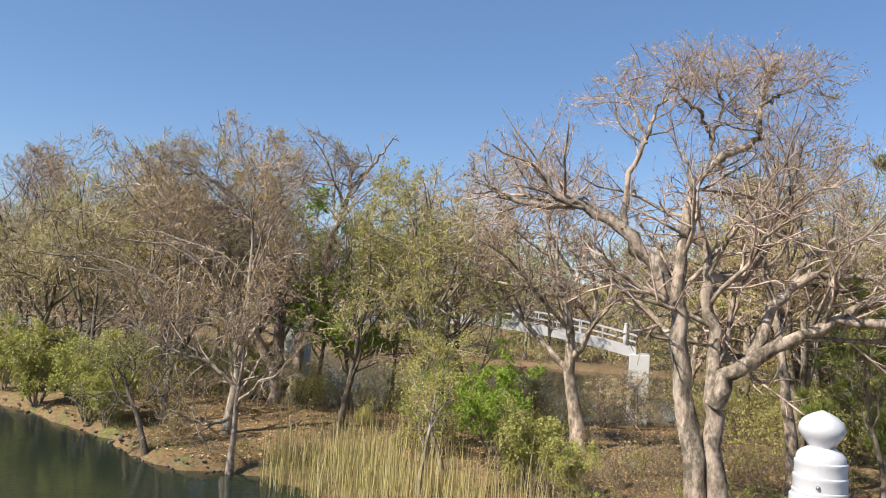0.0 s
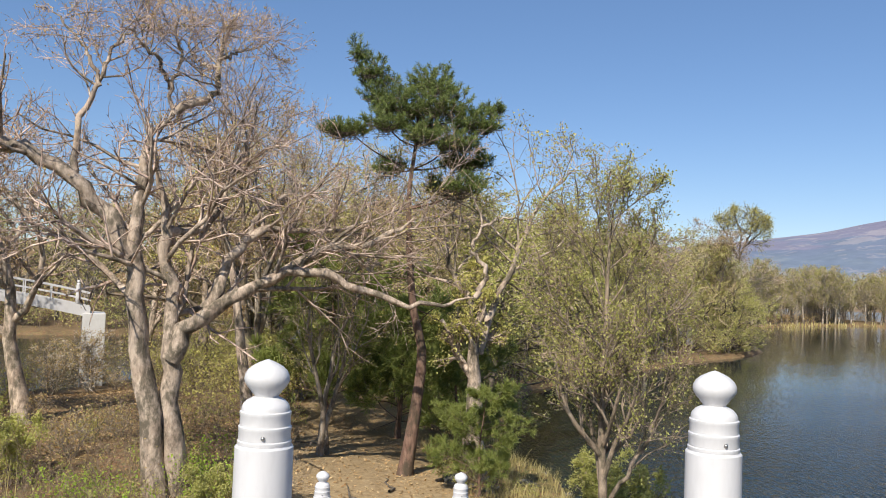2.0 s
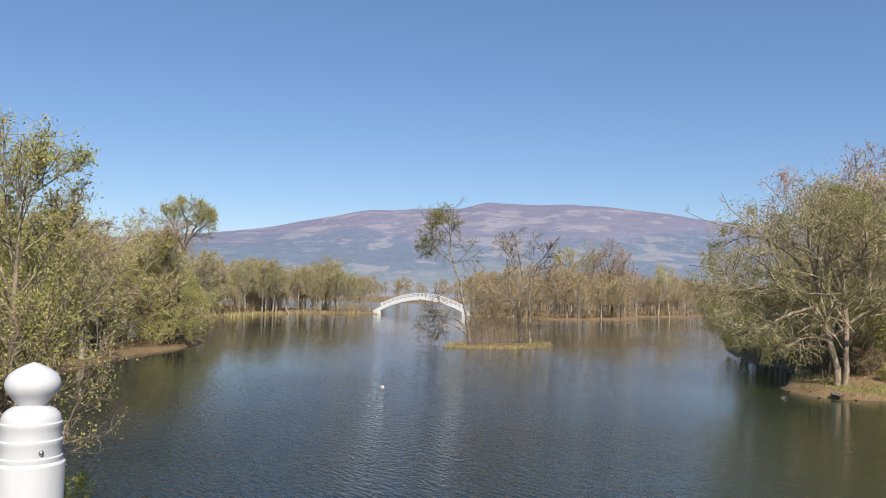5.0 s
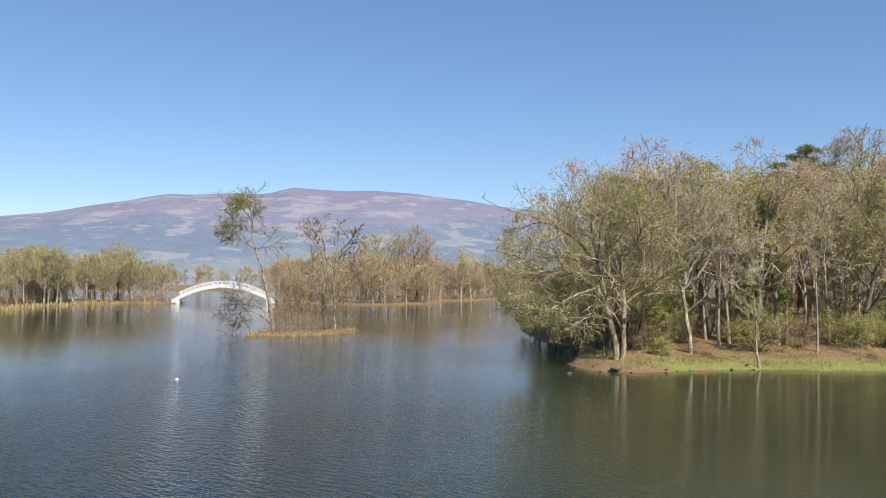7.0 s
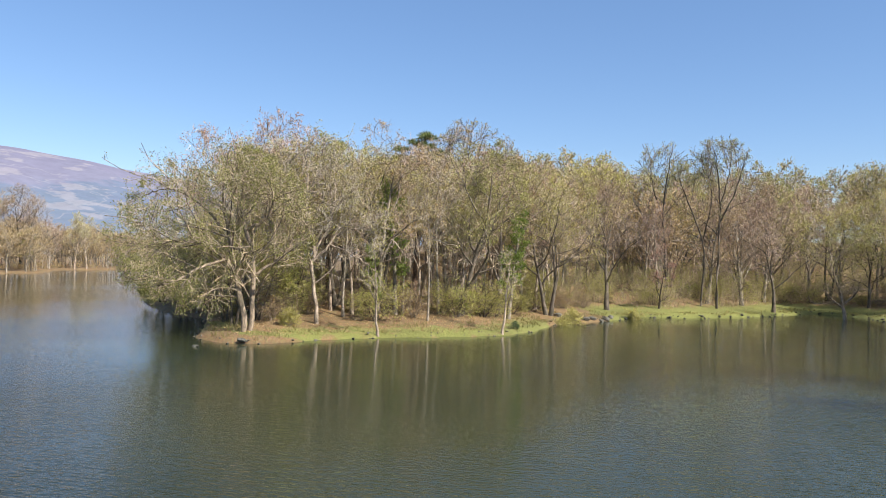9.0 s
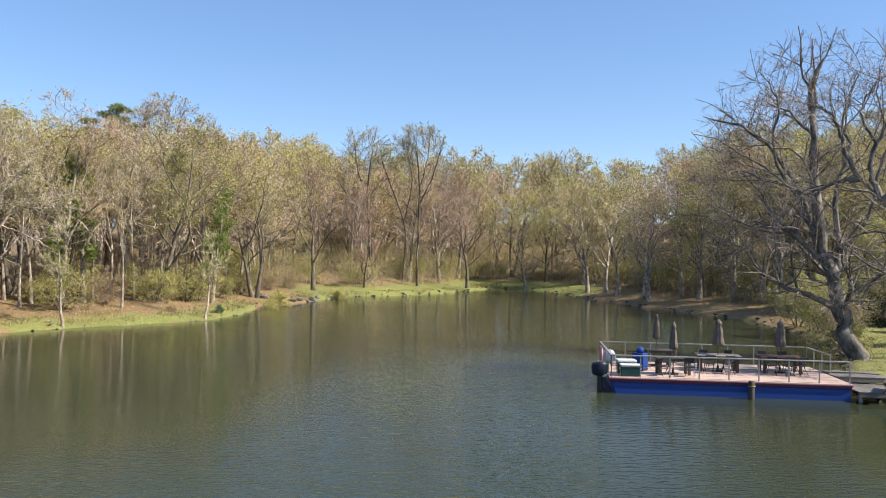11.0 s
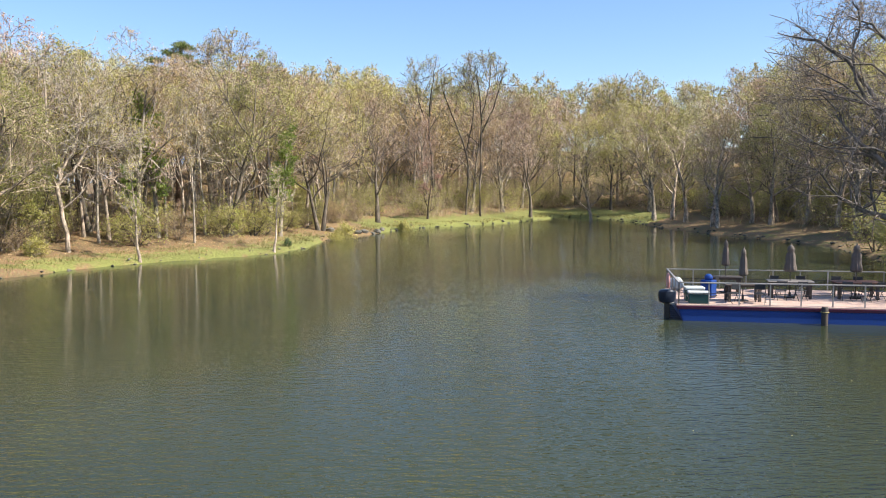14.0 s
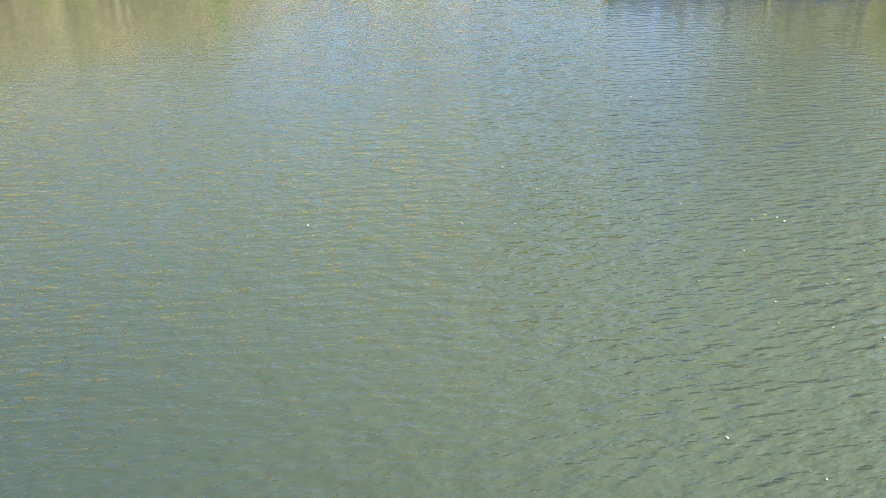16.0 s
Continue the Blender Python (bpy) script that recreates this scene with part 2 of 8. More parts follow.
def water_material():
    m, t, p = nodes_of("lake_water")
    w = world_coords(t, (1, 1, 1))
    along = world_coords(t, (1.6, 4.6, 1.0), 133)
    fine = noise_out(t, along, 1.0, 2, 0.45)
    finer = noise_out(t, world_coords(t, (3.6, 9.5, 1.0), 124), 1.0, 2, 0.5)
    swell = noise_out(t, w, 0.35, 2, 0.5)
    patch = noise_out(t, world_coords(t, (1, 1.6, 1), 40), 0.028, 3, 0.5)
    h = math_node(t, "ADD", math_node(t, "MULTIPLY", fine, 1.0), math_node(t, "MULTIPLY", finer, 0.62))
    h = math_node(t, "ADD", h, math_node(t, "MULTIPLY", swell, 0.3))
    ruffle = ramp(t, patch, [(0.36, (0.4, 0.4, 0.4)), (0.62, (1, 1, 1))])
    mud = noise_out(t, w, 0.05, 3, 0.5)
    deep = ramp(t, mud, [(0.3, (0.008, 0.017, 0.017)), (0.7, (0.013, 0.022, 0.021))])
    silty = ramp(t, mud, [(0.3, (0.030, 0.0375, 0.0185)), (0.7, (0.0375, 0.0455, 0.0235))])
    silt = t.nodes.new("ShaderNodeAttribute")
    silt.attribute_name = "silt"
    c = mix(t, silt.outputs["Fac"], deep, silty)
    t.links.new(c, p.inputs["Base Color"])
    p.inputs["Roughness"].default_value = 0.03
    p.inputs["IOR"].default_value = 1.333
    b = bump(t, p, h, 0.5, 0.06)
    att = t.nodes.new("ShaderNodeAttribute")
    att.attribute_name = "wind"
    t.links.new(math_node(t, "MULTIPLY", ruffle, att.outputs["Fac"]), b.inputs["Strength"])
    return m


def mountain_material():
    m, t, p = nodes_of("haze_tinted_mountain_slopes")
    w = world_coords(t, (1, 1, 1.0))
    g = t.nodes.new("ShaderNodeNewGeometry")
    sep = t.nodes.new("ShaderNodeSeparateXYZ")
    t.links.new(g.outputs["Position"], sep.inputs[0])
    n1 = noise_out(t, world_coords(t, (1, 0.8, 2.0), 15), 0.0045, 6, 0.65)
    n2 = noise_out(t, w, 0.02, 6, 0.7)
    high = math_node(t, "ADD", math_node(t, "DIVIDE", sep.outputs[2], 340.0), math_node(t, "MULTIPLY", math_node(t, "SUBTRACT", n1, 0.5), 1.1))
    # aerial haze is painted in: slope colours shifted to blue-violet, paler at the foot
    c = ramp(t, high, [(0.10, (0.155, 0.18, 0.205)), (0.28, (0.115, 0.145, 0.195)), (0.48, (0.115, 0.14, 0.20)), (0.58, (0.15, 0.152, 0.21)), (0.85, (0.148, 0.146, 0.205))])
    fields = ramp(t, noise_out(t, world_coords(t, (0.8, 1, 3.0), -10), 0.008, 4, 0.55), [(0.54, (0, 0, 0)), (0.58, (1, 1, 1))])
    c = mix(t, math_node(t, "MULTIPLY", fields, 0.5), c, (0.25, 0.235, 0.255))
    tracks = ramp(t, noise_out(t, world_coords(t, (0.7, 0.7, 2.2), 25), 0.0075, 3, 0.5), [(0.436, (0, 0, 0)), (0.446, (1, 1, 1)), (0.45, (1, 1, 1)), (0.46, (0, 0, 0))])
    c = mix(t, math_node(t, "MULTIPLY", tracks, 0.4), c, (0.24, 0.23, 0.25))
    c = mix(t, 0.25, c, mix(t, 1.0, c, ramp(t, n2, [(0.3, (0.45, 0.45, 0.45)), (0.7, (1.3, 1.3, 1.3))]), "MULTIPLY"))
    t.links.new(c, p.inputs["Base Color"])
    # the slopes also glow faintly with that colour, as part of the painted haze
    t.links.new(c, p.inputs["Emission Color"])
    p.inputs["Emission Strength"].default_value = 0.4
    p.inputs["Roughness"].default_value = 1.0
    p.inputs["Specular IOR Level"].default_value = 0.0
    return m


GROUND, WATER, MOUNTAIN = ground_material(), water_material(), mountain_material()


# ---------------------------------------------------------------- mesh helpers
def mesh_of(name, verts, faces, material, smooth=True):
    """A mesh from arrays; faces: (n, 3 or 4) vertex numbers."""
    verts, faces = np.asarray(verts, np.float32), np.asarray(faces, np.int32)
    me = bpy.data.meshes.new(name)
    n, k = faces.shape
    me.vertices.add(len(verts))
    me.vertices.foreach_set("co", verts.ravel())
    me.loops.add(n * k)
    me.loops.foreach_set("vertex_index", faces.ravel())
    me.polygons.add(n)
    me.polygons.foreach_set("loop_start", np.arange(0, n * k, k, dtype=np.int32))
    me.update(calc_edges=True)
    me.polygons.foreach_set("use_smooth", np.full(n, smooth))
    me.materials.append(material)
    return me


def thing(name, place, label, category, group="", turn=0.0, kind=""):
    ob = new(name)
    ob.empty_display_size = 0.2
    ob.matrix_world = pose(*place, 0, 0, turn)
    return tagged(ob, label, category, group, kind)


def attach(name, me, parent, label=""):
    ob = new(name, me)
    ob.parent = parent
    return tagged(ob, label)


def part(name, bm, material, parent, label="", smooth=False, at=None):
    me = bpy.data.meshes.new(name)
    bm.to_mesh(me)
    bm.free()
    me.materials.append(material)
    if smooth:
        me.polygons.foreach_set("use_smooth", np.full(len(me.polygons), True))
    ob = attach(name, me, parent, label)
    if at is not None:
        ob.matrix_local = at
    return ob


def box(bm, x0, x1, y0, y1, z0, z1, bevel=0.0, m=None):
    r = bmesh.ops.create_cube(bm, size=1.0, matrix=Matrix.Translation(((x0 + x1) / 2, (y0 + y1) / 2, (z0 + z1) / 2)) @ Matrix.Diagonal((x1 - x0, y1 - y0, z1 - z0, 1)))
    vs = r["verts"]
    if bevel:
        es = {e for v in vs for e in v.link_edges}
        b = bmesh.ops.bevel(bm, geom=list(es), offset=bevel, segments=2, affect='EDGES', profile=0.5)
        vs = list({v for f in b["faces"] for v in f.verts} | {v for v in vs if v.is_valid})
    if m is not None:
        bmesh.ops.transform(bm, matrix=m, verts=vs)
    return vs


def lathe(bm, profile, seg=24, m=None):
    """Turned shape round z from (radius, height) pairs."""
    rings = []
    for r, z in profile:
        rings.append([bm.verts.new((r * math.cos(2 * math.pi * i / seg), r * math.sin(2 * math.pi * i / seg), z)) for i in range(seg)])
    for a, b in zip(rings, rings[1:]):
        for i in range(seg):
            bm.faces.new((a[i], a[(i + 1) % seg], b[(i + 1) % seg], b[i]))
    # keep the turned grooves crisp
    for k in range(1, len(profile) - 1):
        (r0, z0), (r1, z1), (r2, z2) = profile[k - 1:k + 2]
        turn = abs(math.atan2(z1 - z0, r1 - r0) - math.atan2(z2 - z1, r2 - r1))
        if min(turn, 2 * math.pi - turn) > 0.6:
            for i in range(seg):
                e = bm.edges.get((rings[k][i], rings[k][(i + 1) % seg]))
                e.smooth = False
    bm.faces.new(rings[0][::-1])
    bm.faces.new(rings[-1])
    if m is not None:
        bmesh.ops.transform(bm, matrix=m, verts=[v for r in rings for v in r])


def bar(bm, a, b, r, seg=8):
    """A round bar from a to b."""
    a, b = Vector(a), Vector(b)
    d = b - a
    q = d.to_track_quat('Z', 'Y').to_matrix().to_4x4()
    bmesh.ops.create_cone(bm, segments=seg, radius1=r, radius2=r, depth=d.length, cap_ends=True, matrix=Matrix.Translation((a + b) / 2) @ q)


def beam(bm, a, b, w, h, up=(0, 0, 1), bevel=0.0):
    """A square beam from a to b, w wide and h high."""
    a, b = Vector(a), Vector(b)
    x = (b - a).normalized()
    y = Vector(up).cross(x).normalized()
    z = x.cross(y)
    m = Matrix((x, y, z)).transposed().to_4x4()
    m.translation = (a + b) / 2
    L = (b - a).length
    box(bm, -L / 2, L / 2, -w / 2, w / 2, -h / 2, h / 2, bevel, m)


# ---------------------------------------------------------------- the plan of land and water
LAND_NORTH = [(-260, 300), (-120, 150), (-60, 84), (-38, 60), (-26, 47), (-19, 39.2), (-15.7, 36.3), (-11.4, 32.1), (-8.8, 28.5), (-7.2, 27.4), (-5.9, 27.6), (-4.6, 27.2),
              (-3.0, 26.0), (-1.9, 24.6), (0.2, 20.5), (2.2, 15.5), (3.6, 11.5), (5.4, 8.6), (8.2, 7.6), (11.5, 9.4), (14.8, 12.6), (17.6, 15.8), (19.0, 18.0), (20.4, 21.3),
              (23.0, 23.6), (27.5, 29.0), (35, 34.5), (44, 37.5), (52, 39.2), (65, 43), (76, 44.3), (86, 47.4), (88, 50), (80, 57), (60, 58), (40, 55), (28, 50), (17, 47.5),
              (12.5, 44.5), (6, 43.5), (-2, 44.5), (-10, 52), (-24, 66), (-48, 96), (-110, 180), (-240, 330)]
LAND_FAR = [(-230, 360), (-60, 130), (-10, 92), (30, 84), (70, 92), (110, 96), (150, 89), (171, 88), (194, 92.5), (216, 88), (225, 71), (232, 70), (245, 86), (262, 120), (330, 190), (430, 420), (100, 500)]
LAND_EAST = [(262, 40), (246, 47), (236, 46), (228, 34), (221, 18), (243, -1), (270, -4), (291, -7), (311, -24), (360, -40), (440, -70), (600, -60), (600, 112), (420, 80), (330, 62), (285, 47)]
LAND_SOUTH = [(150, -30), (125, -14), (108, -12.3), (86.7, -12.3), (78.8, -14.5), (66, -12.0), (61, -10.6), (56.6, -11.8), (55.9, -14.4), (58, -19.3), (58.5, -24), (58.2, -30), (58.4, -35), (61.5, -40), (66, -44.4),
              (68.8, -47.4), (71.0, -54), (74.0, -60), (77.5, -66.3), (75.0, -72.5), (77.5, -88.5), (81, -98.5), (83.5, -103), (74.5, -103), (64, -95.8), (55.7, -88.2), (43.2, -80.7),
              (36, -77.3), (29, -73.2), (22.4, -64.7), (17.2, -56.2), (13.6, -46.5), (12.6, -40.5), (10.0, -38.2), (8.6, -36.0), (5.8, -34.4), (0, -34.5), (-6, -32), (-9, -22), (-6.5, -13.5), (-5.4, -9.2), (-7, -7.6), (-11, -8), (-40, -5), (-200, 30), (-500, 60),
              (-500, -600), (500, -600), (500, -140), (260, -70)]
ISLET = [(90.8, 19.8), (93, 20.6), (97.5, 19.6), (101.5, 15.5), (103.4, 10.6), (102.0, 8.8), (97, 9.6), (92.2, 13.0), (90.6, 16.8)]


def inside_by(poly, x, y):
    """How far points lie inside a polygon (negative: outside)."""
    x, y = np.asarray(x, float), np.asarray(y, float)
    best, odd = np.full(x.shape, 1e9), np.zeros(x.shape, bool)
    for (ax, ay), (bx, by) in zip(poly, poly[1:] + poly[:1]):
        dx, dy = bx - ax, by - ay
        s = np.clip(((x - ax) * dx + (y - ay) * dy) / (dx * dx + dy * dy), 0, 1)
        best = np.minimum(best, np.hypot(x - ax - s * dx, y - ay - s * dy))
        cross = (ay > y) != (by > y)
        at = ax + (y - ay) * dx / (dy if abs(dy) > 1e-9 else 1e-9)
        odd ^= cross & (x < at)
    return np.where(odd, best, -best)


def inside_one(poly, x, y):
    """The same for one point."""
    best, odd = 1e18, False
    ax, ay = poly[-1]
    for bx, by in poly:
        dx, dy = bx - ax, by - ay
        s = ((x - ax) * dx + (y - ay) * dy) / (dx * dx + dy * dy)
        s = 0.0 if s < 0 else 1.0 if s > 1 else s
        ex, ey = x - ax - s * dx, y - ay - s * dy
        d = ex * ex + ey * ey
        if d < best:
            best = d
        if (ay > y) != (by > y) and x < ax + (y - ay) * dx / dy:
            odd = not odd
        ax, ay = bx, by
    return math.sqrt(best) if odd else -math.sqrt(best)


def wobble(x, y, f, seed):
    r = np.random.RandomState(seed)
    out = 0.0
    for k in range(5):
        a, ph, ff = r.rand() * 6.283, r.rand() * 6.283, f * (0.6 + 0.9 * r.rand()) * (1 + 0.5 * k)
        out = out + np.sin((x * math.cos(a) + y * math.sin(a)) * ff + ph) / (1 + 0.5 * k)
    return out / 2.6


def smooth_step(a, b, v):
    s = np.clip((v - a) / (b - a), 0, 1)
    return s * s * (3 - 2 * s)


def height_at(x, y):
    x, y = np.asarray(x, float), np.asarray(y, float)
    jag = wobble(x, y, 2.1, 5) * 0.28 + wobble(x, y, 6.0, 6) * 0.1
    z = np.full(x.shape, -1.6)
    for poly, low, rise, over in ((LAND_NORTH, 0.34, 0.65, 7), (LAND_FAR, 0.4, 3.0, 40), (LAND_EAST, 0.4, 1.5, 40), (LAND_SOUTH, 0.34, 3.1, 17), (ISLET, 0.22, 0.2, 3)):
        d = inside_by(poly, x, y) + jag
        bank = low * smooth_step(-0.25, 0.35, d) - 1.6 * smooth_step(0.25, -3.0, d)
        up = rise * smooth_step(0.3, over * 1.5, d)
        if poly is LAND_SOUTH:
            up = up * smooth_step(22, 45, np.hypot(x - 8, y + 50)) + 0.25 * smooth_step(0.5, 5, d)
        if poly is LAND_FAR:
            up = up + 8.0 * smooth_step(14, 60, d) * smooth_step(150, 90, x + 0.0 * d)
        if poly is LAND_SOUTH:
            up = up + 9.0 * smooth_step(22, 60, d) * smooth_step(-2, 30, x + 0.0 * d)
        z = np.maximum(z, bank + up)
    z = z + np.where(z > 0.1, wobble(x, y, 0.7, 7) * 0.06 + wobble(x, y, 2.6, 8) * 0.025, 0)
    return z


def z_at(x, y):
    return float(height_at(np.array([x]), np.array([y]))[0])


def build_ground():
    # finer towards the eye and over the arc that the walk looks along
    az = np.concatenate([np.arange(-180, 40, 0.4), np.arange(40, 180.01, 4.0)])
    rr = np.concatenate([[0.5, 3], 5 * (1.0265 ** np.arange(0, 180))])
    rr = rr[rr < 560]
    rr = np.concatenate([rr, [650, 800, 1100, 1500, 2200, 3200, 4300]])
    a = np.radians(az[:-1])
    A, R = np.meshgrid(a, rr)
    X, Y = -np.sin(A) * R, np.cos(A) * R
    Z = height_at(X, Y)
    Z = np.where(R > 600, np.maximum(Z, 1.0), Z)
    n, m = X.shape
    V = np.stack([X, Y, Z], -1).reshape(-1, 3)
    i, j = np.meshgrid(np.arange(n - 1), np.arange(m), indexing="ij")
    j2 = (j + 1) % m
    F = np.stack([i * m + j, i * m + j2, (i + 1) * m + j2, (i + 1) * m + j], -1).reshape(-1, 4)[:, ::-1]
    me = mesh_of("ground", V, F, GROUND)
    x, y = V[:, 0], V[:, 1]
    ds, dn, di = inside_by(LAND_SOUTH, x, y), inside_by(LAND_NORTH, x, y), inside_by(ISLET, x, y)
    grass = np.zeros(len(V))
    strip = (x > 57) & (x < 72) & (y > -46) & (y < -13)
    grass = np.maximum(grass, strip * (0.66 - 0.13 * np.clip(ds - 1.5, 0, 9)))
    grass = np.maximum(grass, ((y < -58) & (x > 60)) * (1.1 - 0.09 * np.clip(ds, 0, 14)))
    grass = np.maximum(grass, smooth_step(24, 14, np.hypot(x - 9, y + 54)) * 0.72 * (ds > 0))
    grass = np.maximum(grass, ((x < 58) & (y < -60)) * 0.35)
    grass = np.maximum(grass, (x < 24) * ((dn > -1) * 0.25 * (np.clip(2.5 - dn, 0, 2.5) / 2.5) + (dn > 0) * 0.22))
    grass = np.maximum(grass, (di > -1) * 0.1)
    # trodden path from the foot of the bridge into the wood
    px = 8.2 + (y - 12.0) * 0.66
    track = smooth_step(3.4, 1.2, np.abs(x - px) * 0.8) * (y > 11) * (y < 36)
    # gravel drive behind the landing stage
    drive = smooth_step(1.7, 0.9, np.hypot((x - 8.6) * 0.62, 0.0 * y) + np.abs(wobble(x, y, 0.2, 3))) * (y < -42.2) * (y > -62) * (ds > 2.0)
    zones = np.stack([np.clip(grass, 0, 1), track, np.clip(drive, 0, 1), np.ones(len(V))], -1).astype(np.float32)
    att = me.color_attributes.new("zones", "FLOAT_COLOR", "POINT")
    att.data.foreach_set("color", zones.ravel())
    tagged(new("ground", me), "wooded lake shores of leaf litter, earth and moss", "ground", kind="structure")


build_ground()


def build_water():
    rr = np.concatenate([[0.0], np.geomspace(2, 900, 90)])
    az = np.radians(np.arange(0, 360, 3.0))
    A, R = np.meshgrid(az, rr)
    V = np.stack([-np.sin(A) * R, np.cos(A) * R, 0 * R], -1).reshape(-1, 3)
    n, m = A.shape
    i, j = np.meshgrid(np.arange(n - 1), np.arange(m), indexing="ij")
    F = np.stack([i * m + j, i * m + (j + 1) % m, (i + 1) * m + (j + 1) % m, (i + 1) * m + j], -1).reshape(-1, 4)
    me = mesh_of("water", V, F, WATER)
    # wind: the open lake and the water under the bridge are ruffled, the sheltered bays lie calm
    x, y, r = V[:, 0], V[:, 1], np.hypot(V[:, 0], V[:, 1])
    open_lake = np.exp(-((x - 34) / 30) ** 2 - ((y - 11) / 13) ** 2)
    reach = np.exp(-((x - 21) / 9) ** 2 - ((y + 27) / 9) ** 2)
    wind = np.clip(0.18 + 2.1 * open_lake + 0.6 * reach + 1.35 * smooth_step(30, 10, r) * (y < 6), 0, 3.0) * (1 - 0.6 * np.exp(-((x + 8) / 10) ** 2 - ((y - 22) / 9) ** 2))
    me.attributes.new("wind", "FLOAT", "POINT").data.foreach_set("value", wind.astype(np.float32))
    # silt: the shallow cove is turbid, the open lake clear
    silt = np.maximum(smooth_step(6, -10, y - 0.06 * x) * 0.92, 0.6 * np.exp(-((x + 10) / 11) ** 2 - ((y - 18) / 12) ** 2))
    me.attributes.new("silt", "FLOAT", "POINT").data.foreach_set("value", silt.astype(np.float32))
    tagged(new("water", me), "calm greenish lake water with small ripples", "water", kind="structure")


build_water()


def build_mountain():
    prof = [(-30, 2.2), (-45, 2.7), (-55, 3.3), (-62.7, 4.0), (-65.8, 4.53), (-69.8, 5.3), (-72.2, 5.83), (-77, 6.1), (-78.6, 6.14), (-80.4, 6.57), (-82.2, 6.5), (-84.2, 6.37), (-86.3, 6.52), (-88.7, 6.3),
            (-91.3, 5.97), (-93.9, 5.57), (-96.1, 5.25), (-103, 4.3), (-112, 3.4), (-125, 2.6), (-140, 2.0)]
    pa, pe = np.array(prof).T
    az = np.arange(-140, -29.9, 0.35)
    s = np.linspace(0, 1, 44)
    A, S = np.meshgrid(az, s)
    R = 1700 + 1700 * S
    top = np.tan(np.radians(np.interp(-A, -pa, pe))) * 3250
    x, y = -np.sin(np.radians(A)) * R, np.cos(np.radians(A)) * R
    crest = np.sin(np.clip(S / 0.91, 0, 1) * math.pi / 2) ** 1.35 * (1 - 0.35 * np.clip((S - 0.91) / 0.09, 0, 1))
    gully = wobble(A * 0.5, S * 5, 1.0, 11) * 13 + wobble(x * 0.004, y * 0.004, 1.0, 12) * 8
    Z = 1 + crest * top + gully * np.sin(np.clip(S, 0, 0.91) / 0.91 * math.pi)
    V = np.stack([x, y, Z], -1).reshape(-1, 3)
    n, m = A.shape
    i, j = np.meshgrid(np.arange(n - 1), np.arange(m - 1), indexing="ij")
    F = np.stack([i * m + j, (i + 1) * m + j, (i + 1) * m + j + 1, i * m + j + 1], -1).reshape(-1, 4)
    tagged(new("backdrop_mountain", mesh_of("backdrop_mountain", V, F, MOUNTAIN)), "broad purple-brown mountain beyond the far shore, with blue haze painted in", "mountain", kind="structure")


build_mountain()


# ---------------------------------------------------------------- trees
def unit(v):
    return v / np.maximum(np.linalg.norm(v, axis=-1, keepdims=True), 1e-9)


def tubes(P, R, sides, knots=None):
    """Tapered tubes along B polylines of N points; knots: a random source that makes them lumpy."""
    B, N, _ = P.shape
    T = unit(np.gradient(P, axis=1))
    ref = np.where(np.abs(T[:, :1, 2:3]) > 0.9, np.array([1.0, 0, 0]), np.array([0, 0, 1.0]))
    U = unit(np.cross(T, np.broadcast_to(ref, T.shape)))
    W = np.cross(T, U)
    a = np.arange(sides) * 2 * math.pi / sides
    ring = P[:, :, None] + R[:, :, None, None] * (np.cos(a)[:, None] * U[:, :, None] + np.sin(a)[:, None] * W[:, :, None])
    if knots is not None:
        ring += (ring - P[:, :, None]) * knots.uniform(-0.16, 0.16, (B, N, sides, 1))
    V = ring.reshape(-1, 3)
    b, n, s = np.meshgrid(np.arange(B), np.arange(N - 1), np.arange(sides), indexing="ij")
    o = (b * N + n) * sides
    s2 = (s + 1) % sides
    F = np.stack([o + s, o + s2, o + sides + s2, o + sides + s], -1).reshape(-1, 4)
    return V, F


def ribbons(P, R):
    """Flat slips along polylines, for the finest twigs."""
    B, N, _ = P.shape
    T = unit(P[:, -1:] - P[:, :1])
    U = unit(np.cross(T, np.sin(P[:, :1] * 37.0) + 0.1))
    V = np.stack([P - U * R[:, :, None], P + U * R[:, :, None]], 2).reshape(-1, 3)
    b, n = np.meshgrid(np.arange(B), np.arange(N - 1), indexing="ij")
    o = (b * N + n) * 2
    return V, np.stack([o, o + 1, o + 3, o + 2], -1).reshape(-1, 4)


def joined(pieces):
    V, F, off = [], [], 0
    for v, f in pieces:
        V.append(v)
        F.append(f + off)
        off += len(v)
    return np.concatenate(V), np.concatenate(F)


def reach_in(dome, pos, d, length):
    """Lengths cut off where they leave the round crown (x, y, z of its middle, half width, half height)."""
    q = np.array([dome[3], dome[3], dome[4]])
    o, v = (pos - np.array(dome[:3])) / q, d / q
    A, B, C = (v * v).sum(1), (o * v).sum(1), (o * o).sum(1) - 1
    out = (-B + np.sqrt(np.maximum(B * B - A * C, 0))) / A
    return np.where(C < 0, np.clip(out, 0.12 * length, length), 0.3 * length)


def limb(to, r, y0, y1, *xz):
    """Adds a great limb: radius, depth at its foot and tip, then points across and up."""
    if xz[0][1] < 1.3:
        xz = ((xz[0][0] * 1.1 - xz[1][0] * 0.1, -0.7),) + xz
    to.append((r, [(x, y0 + (y1 - y0) * k / (len(xz) - 1), z) for k, (x, z) in enumerate(xz)]))


